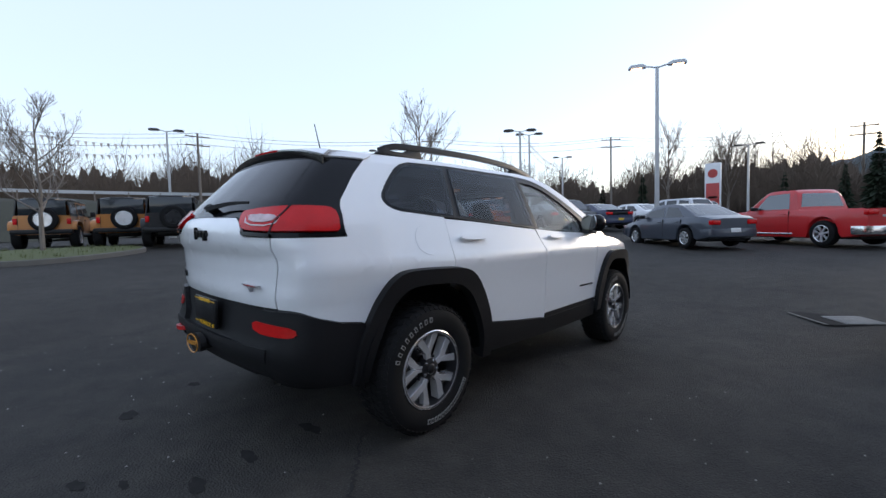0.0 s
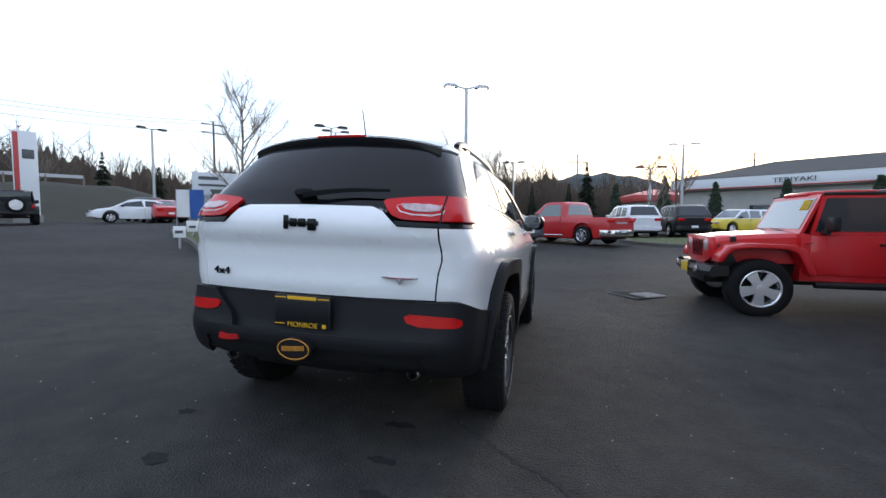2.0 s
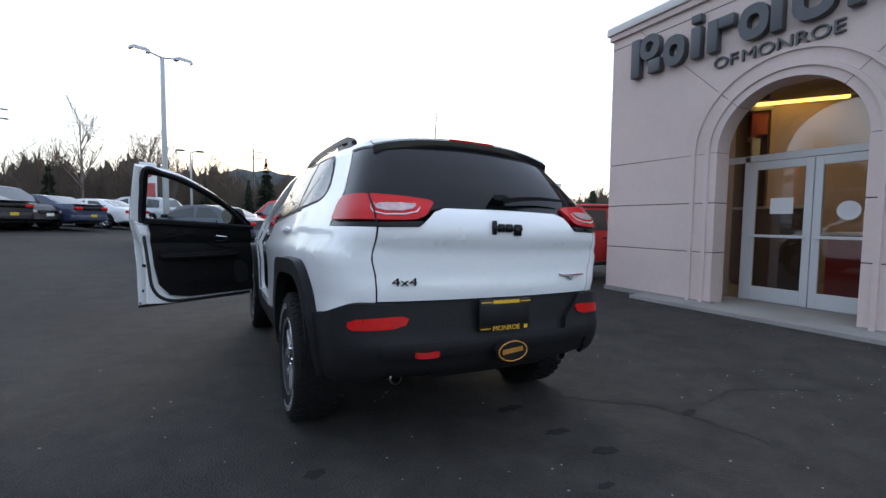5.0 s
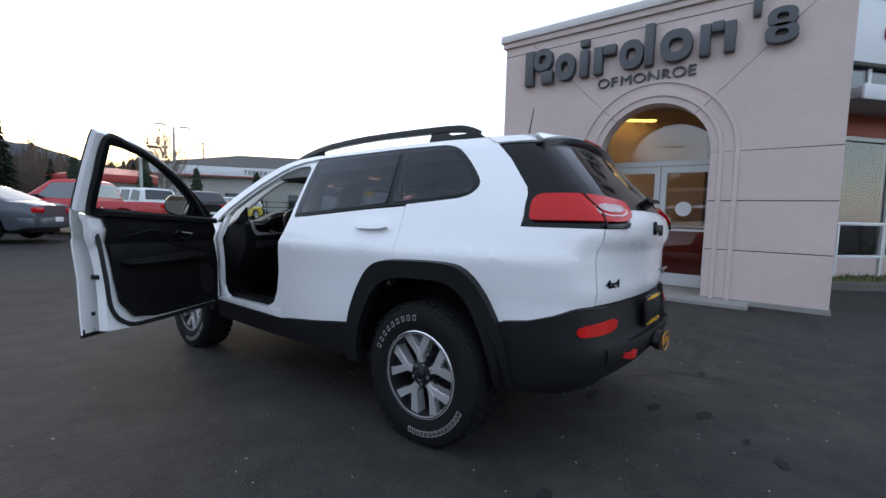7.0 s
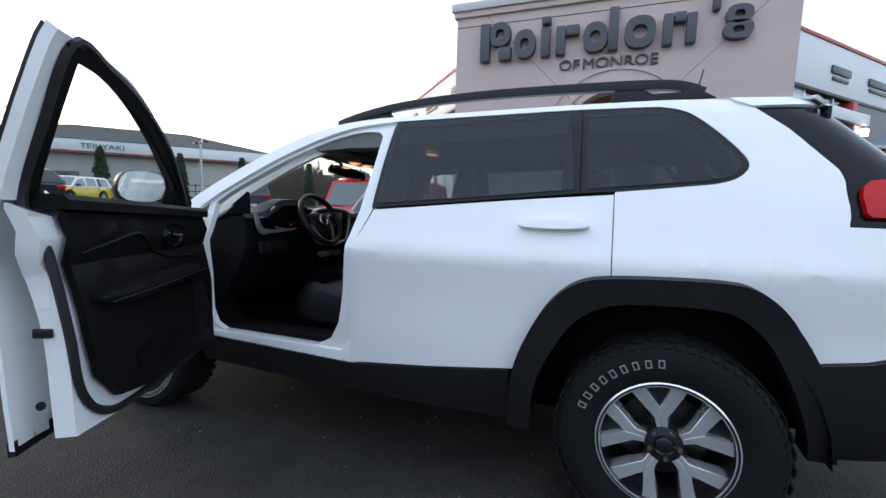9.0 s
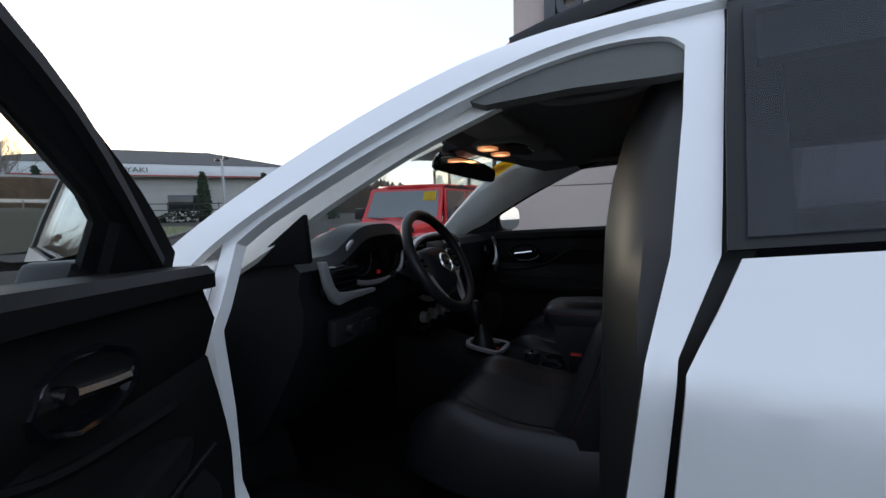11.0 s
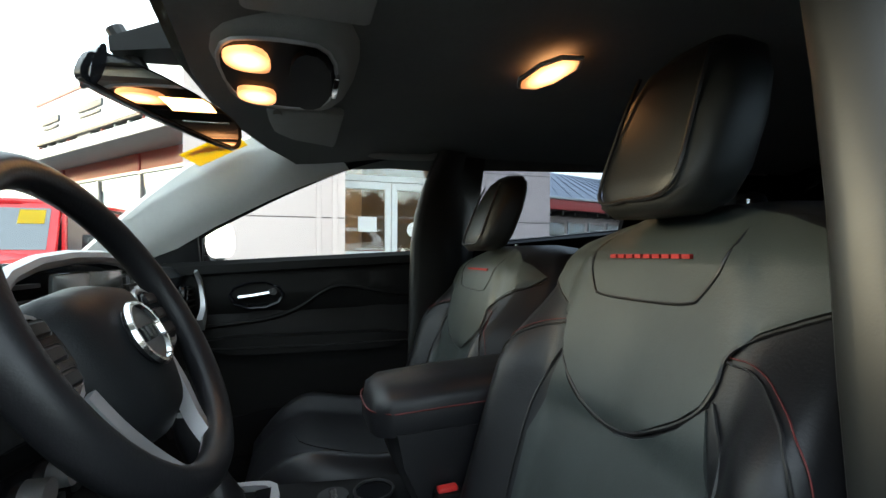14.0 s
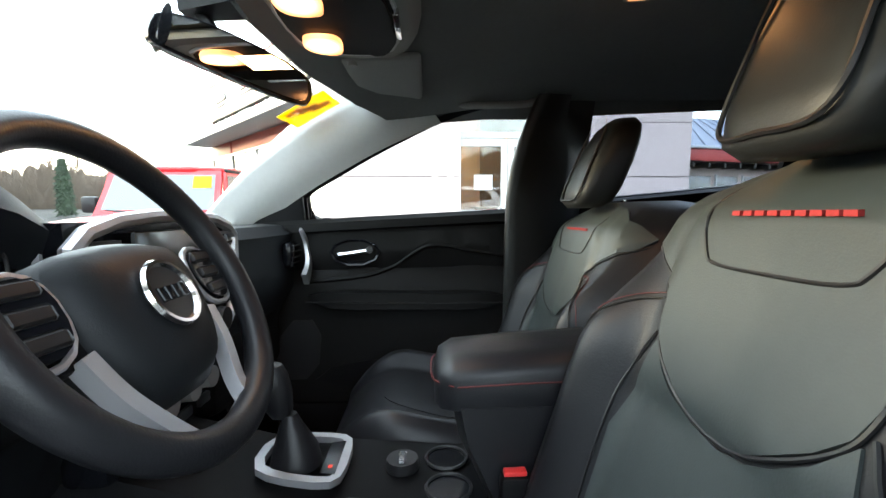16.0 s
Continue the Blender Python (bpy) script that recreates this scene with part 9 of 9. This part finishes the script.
def column_shrub(x, y, h, seed):
    rg = random.Random(seed)
    t = root("columnar_evergreen", on_ground(x, y), "dark narrow columnar evergreen", "shrub", "columnar evergreens")
    part("trunk", rod((0, 0, -.2), (0, 0, h * .8), .06, .02, 8), M_BARK, t)
    bm = bmesh.new()
    clump_crown(bm, 0, 0, .05, h, lambda f: h * .13 * (1 - f * .35 - .62 * max(f - .55, 0) / .45 * .9), 620, rg, .19)
    part("crown", bm, M_HEDGE, t, "", 0)
    core = part("inner_crown", lathe([(.0, .05), (h * .10, .1), (h * .105, h * .5), (h * .05, h * .85), (.0, h * .95)], 12, 'z'), M_HEDGE, t)
    return t


for i, (x, y, h) in enumerate(((9.6, 36.5, 4.3), (13.6, 37.3, 3.9), (17.4, 34.6, 3.8), (21.3, 31.7, 3.7), (24.6, 28.9, 3.7), (27.5, 24.5, 3.6), (6.4, 41.0, 4.2))):
    column_shrub(x, y, h, 60 + i)

# ---- snack bar ----
A_, B_ = Vector((11.8, 41.5)), Vector((25.9, 31.0))
dv = (B_ - A_).normalized()
ta = math.degrees(math.atan2(dv.y, dv.x))
LN = (B_ - A_).length + 2.5
sn = root("snack_bar", Matrix.Translation((A_.x, A_.y, 0)) @ Matrix.Rotation(radians(ta), 4, 'Z'), "low pale snack bar with a white fascia and a dark hip roof", "building")
sn["kind"] = "structure"
for i in range(14):
    part("siding_board", box(0.3, LN - .3, .30 + .01 * (i % 2), .55, .1 + i * .28, .1 + i * .28 + .275, .004, 1), M_SIDING, sn)
part("fascia", box(-.4, LN + .4, -.5, .1, 4.10, 4.92, .02), M_WHITEPANEL, sn)
part("fascia_end", box(-.4, .1, .1, 11, 4.10, 4.92, .02), M_WHITEPANEL, sn)
part("fascia_end", box(LN - .1, LN + .4, .1, 11, 4.10, 4.92, .02), M_WHITEPANEL, sn)
part("red_line", box(-.42, LN + .42, -.52, .1, 4.02, 4.10, .01), M_REDPAINT, sn)
part("soffit", box(-.3, LN + .3, -.4, .5, 3.96, 4.02), M_SIDING, sn)
part("roof", loft([[(-.5, -.55, 4.93), (LN + .5, -.55, 4.93), (LN + .5, 11, 4.93), (-.5, 11, 4.93)], [(6.0, 5.0, 6.55), (LN - 6.0, 5.0, 6.55), (LN - 6.0, 5.6, 6.55), (6.0, 5.6, 6.55)]]), M_ROOFDK, sn)
part("side_wall", box(.3, .6, .56, 10.5, .0, 4.0), M_SIDING, sn)
part("side_wall", box(LN - .6, LN - .3, .56, 10.5, .0, 4.0), M_SIDING, sn)
letters("TERIYAKI", .52, .02, M_SIGNDK, "fascia_lettering", sn, Matrix.Translation((8.6, -.525, 4.30)) @ Matrix.Diagonal((1.25, 1, 1, 1)) @ Matrix.Rotation(radians(90), 4, 'X'), "dark grey lettering")
for k, (xa, xb) in enumerate(((1.2, 2.6), (5.6, 7.0), (11.0, 13.5), (16.5, 18.0))):
    wd = part("window", box(xa, xb, .24, .30, 1.3, 2.6, .01), M_CARGLASS, sn)
    part("window_frame", box(xa - .06, xb + .06, .22, .30, 1.2, 1.3, .01), M_ALUM, wd)
fn = root("yard_fence", Matrix.Translation((A_.x, A_.y, .45)) @ Matrix.Rotation(radians(ta), 4, 'Z') @ Matrix.Translation((0, -4.0, 0)), "dark rail fence before the snack bar", "fence")
for i in range(13):
    part("post", box(i * 1.6 - .03, i * 1.6 + .03, -.03, .03, -.3, 1.5, .004, 1), M_DARKMETAL, fn)
for z in (.5, .95, 1.4):
    part("rail", box(-.1, 19.4, -.02, .02, z - .03, z + .03, .004, 1), M_DARKMETAL, fn)
hb_ = bmesh.new()
rgh = random.Random(77)
for k in range(2600):
    u, w_, z = rgh.uniform(-6, 19), rgh.uniform(-3.6, -2.6), rgh.random() ** .7 * 1.1
    p = Vector((A_.x, A_.y, .3)) + Vector((dv.x, dv.y, 0)) * u + Vector((-dv.y, dv.x, 0)) * w_ + Vector((0, 0, z * (.8 + .3 * math.sin(u * 1.7))))
    s = rgh.uniform(.12, .30)
    v = [hb_.verts.new(p + Vector((rgh.uniform(-s, s), rgh.uniform(-s, s), rgh.uniform(-s, s) * .8))) for _ in range(3)]
    hb_.faces.new(v)
tagged(part("low_shrubs", hb_, M_HEDGE, None, "", 0), "ragged dark low shrubs along the fence", "shrubs", kind="stuff")
# red-roofed building behind
rd = root("red_roofed_shop", Matrix.Translation((10.2, 53, .6)) @ Matrix.Rotation(radians(10), 4, 'Z'), "low shop with a bright red roof edge", "building")
part("wall", box(0, 12, 0, 8, -.5, 3.0), M_SIDING, rd)
part("roof_band", box(-.5, 12.5, -.5, 8.5, 3.0, 3.8, .05), M_REDPAINT, rd)
part("roof", loft([[(-.4, -.4, 3.8), (12.4, -.4, 3.8), (12.4, 8.4, 3.8), (-.4, 8.4, 3.8)], [(3, 3.5, 4.7), (9, 3.5, 4.7), (9, 4.5, 4.7), (3, 4.5, 4.7)]]), M_REDPAINT, rd)
for i in range(4):
    part("window", box(1 + i * 2.8, 3 + i * 2.8, -.05, .0, .8, 2.4, .01), M_CARGLASS, rd)


# ---- far bank, woods and hill ----
def ring_point(az, r):
    return Vector((math.cos(radians(az)) * r, math.sin(radians(az)) * r, 0))


bk = bmesh.new()
prev = None
for az in range(128, 262, 3):
    k = step_smooth((az - 128) / 16) * 1.0
    q = []
    for r, z in ((44, .8), (48, 2.2), (52, 4.2), (56, 4.9), (75, 5.0)):
        p = ring_point(az, r)
        q.append(bk.verts.new((p.x, p.y, (z + .15 * math.sin(az * .9)) * k - .6 * (1 - k))))
    if prev:
        for i in range(4):
            bk.faces.new((prev[i], q[i], q[i + 1], prev[i + 1]))
    prev = q
bmesh.ops.recalc_face_normals(bk, faces=bk.faces[:])
tagged(part("grass_bank", bk, M_BANK, None, "", 60), "green roadside bank", "bank", kind="structure")
gr = root("guard_rail", Matrix.Identity(4), "pale steel guard rail along the bank", "guard rail")
pts = [ring_point(az, 55) + Vector((0, 0, 5.55)) for az in range(146, 260, 3)]
part("rail", sweep(pts, [(-.03, -.16), (.03, -.1), (-.02, 0), (.03, .1), (-.03, .16)]), M_GALV, gr)
for p in pts:
    part("post", box(p.x - .06, p.x + .06, p.y - .06, p.y + .06, 4.6, 5.6), M_BARK, gr)

wd_ = bmesh.new()
rgw = random.Random(21)


def wood_top(az):
    h = 6.4 + .8 * math.sin(az * .21) + .6 * math.sin(az * .77 + 1) + .35 * math.sin(az * 2.3) + .2 * math.sin(az * 6.1)
    h += 2.6 * step_smooth((az - 136) / 14)
    return h * (.62 + .38 * step_smooth((az - 66) / 14)) * (1.55 - .15 * step_smooth((az - 136) / 14))


for k in range(2400):
    az, far = rgw.uniform(34, 268), rgw.uniform(62, 84)
    h = wood_top(az) * rgw.uniform(.7, 1.28)
    p = ring_point(az, far)
    t = Vector((-p.y / far, p.x / far, 0))
    o = Vector((p.x / far, p.y / far, 0))
    base = p + Vector((0, 0, h * rgw.uniform(.1, .3)))
    for i in range(26):
        a = rgw.uniform(-1, 1)
        top = base + t * a * h * .26 + o * rgw.uniform(-.8, .8) + Vector((0, 0, h * .75 * (1 - .45 * a * a) * rgw.uniform(.55, 1)))
        w = rgw.uniform(.02, .05)
        m = base.lerp(base + Vector((0, 0, h * .7)), rgw.uniform(.0, .8))
        v = [wd_.verts.new(m - t * w), wd_.verts.new(m + t * w), wd_.verts.new(top)]
        wd_.faces.new(v)
tagged(part("far_woods", wd_, M_WOODS, None, "", 0), "dark bare winter woods round the lot", "woods", kind="stuff")
wc = bmesh.new()
prev = None
for i in range(0, 1200):
    az = 30 + i * .2
    p = ring_point(az, 86)
    h = wood_top(az) * rgw.uniform(.84, 1.0)
    q = [wc.verts.new((p.x, p.y, -1)), wc.verts.new((p.x * .99, p.y * .99, h * .6)), wc.verts.new((p.x * 1.02, p.y * 1.02, h)), wc.verts.new((p.x * 1.15, p.y * 1.15, h * .8))]
    if prev:
        for j in range(3):
            wc.faces.new((prev[j], q[j], q[j + 1], prev[j + 1]))
    prev = q
bmesh.ops.recalc_face_normals(wc, faces=wc.faces[:])
tagged(part("woods_depth", wc, M_WOODS, None, "", 0), "dense dark depth of the winter woods", "woods", kind="stuff")
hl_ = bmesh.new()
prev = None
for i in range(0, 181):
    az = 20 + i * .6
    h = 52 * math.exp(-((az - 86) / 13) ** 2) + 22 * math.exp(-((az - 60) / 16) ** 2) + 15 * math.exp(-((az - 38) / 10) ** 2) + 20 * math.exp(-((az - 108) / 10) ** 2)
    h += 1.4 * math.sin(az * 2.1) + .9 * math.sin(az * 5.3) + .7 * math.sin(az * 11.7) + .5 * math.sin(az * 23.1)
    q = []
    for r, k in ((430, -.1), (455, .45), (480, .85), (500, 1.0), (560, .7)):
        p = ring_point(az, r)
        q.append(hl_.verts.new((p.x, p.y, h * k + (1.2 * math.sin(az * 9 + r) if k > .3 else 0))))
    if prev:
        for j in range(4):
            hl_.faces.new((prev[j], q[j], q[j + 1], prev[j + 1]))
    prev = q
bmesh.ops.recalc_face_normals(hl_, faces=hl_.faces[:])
tagged(part("far_hill", hl_, M_HILL, None, "", 60), "wooded hill far off, distance haze in its blue-grey colour", "hill", kind="structure")
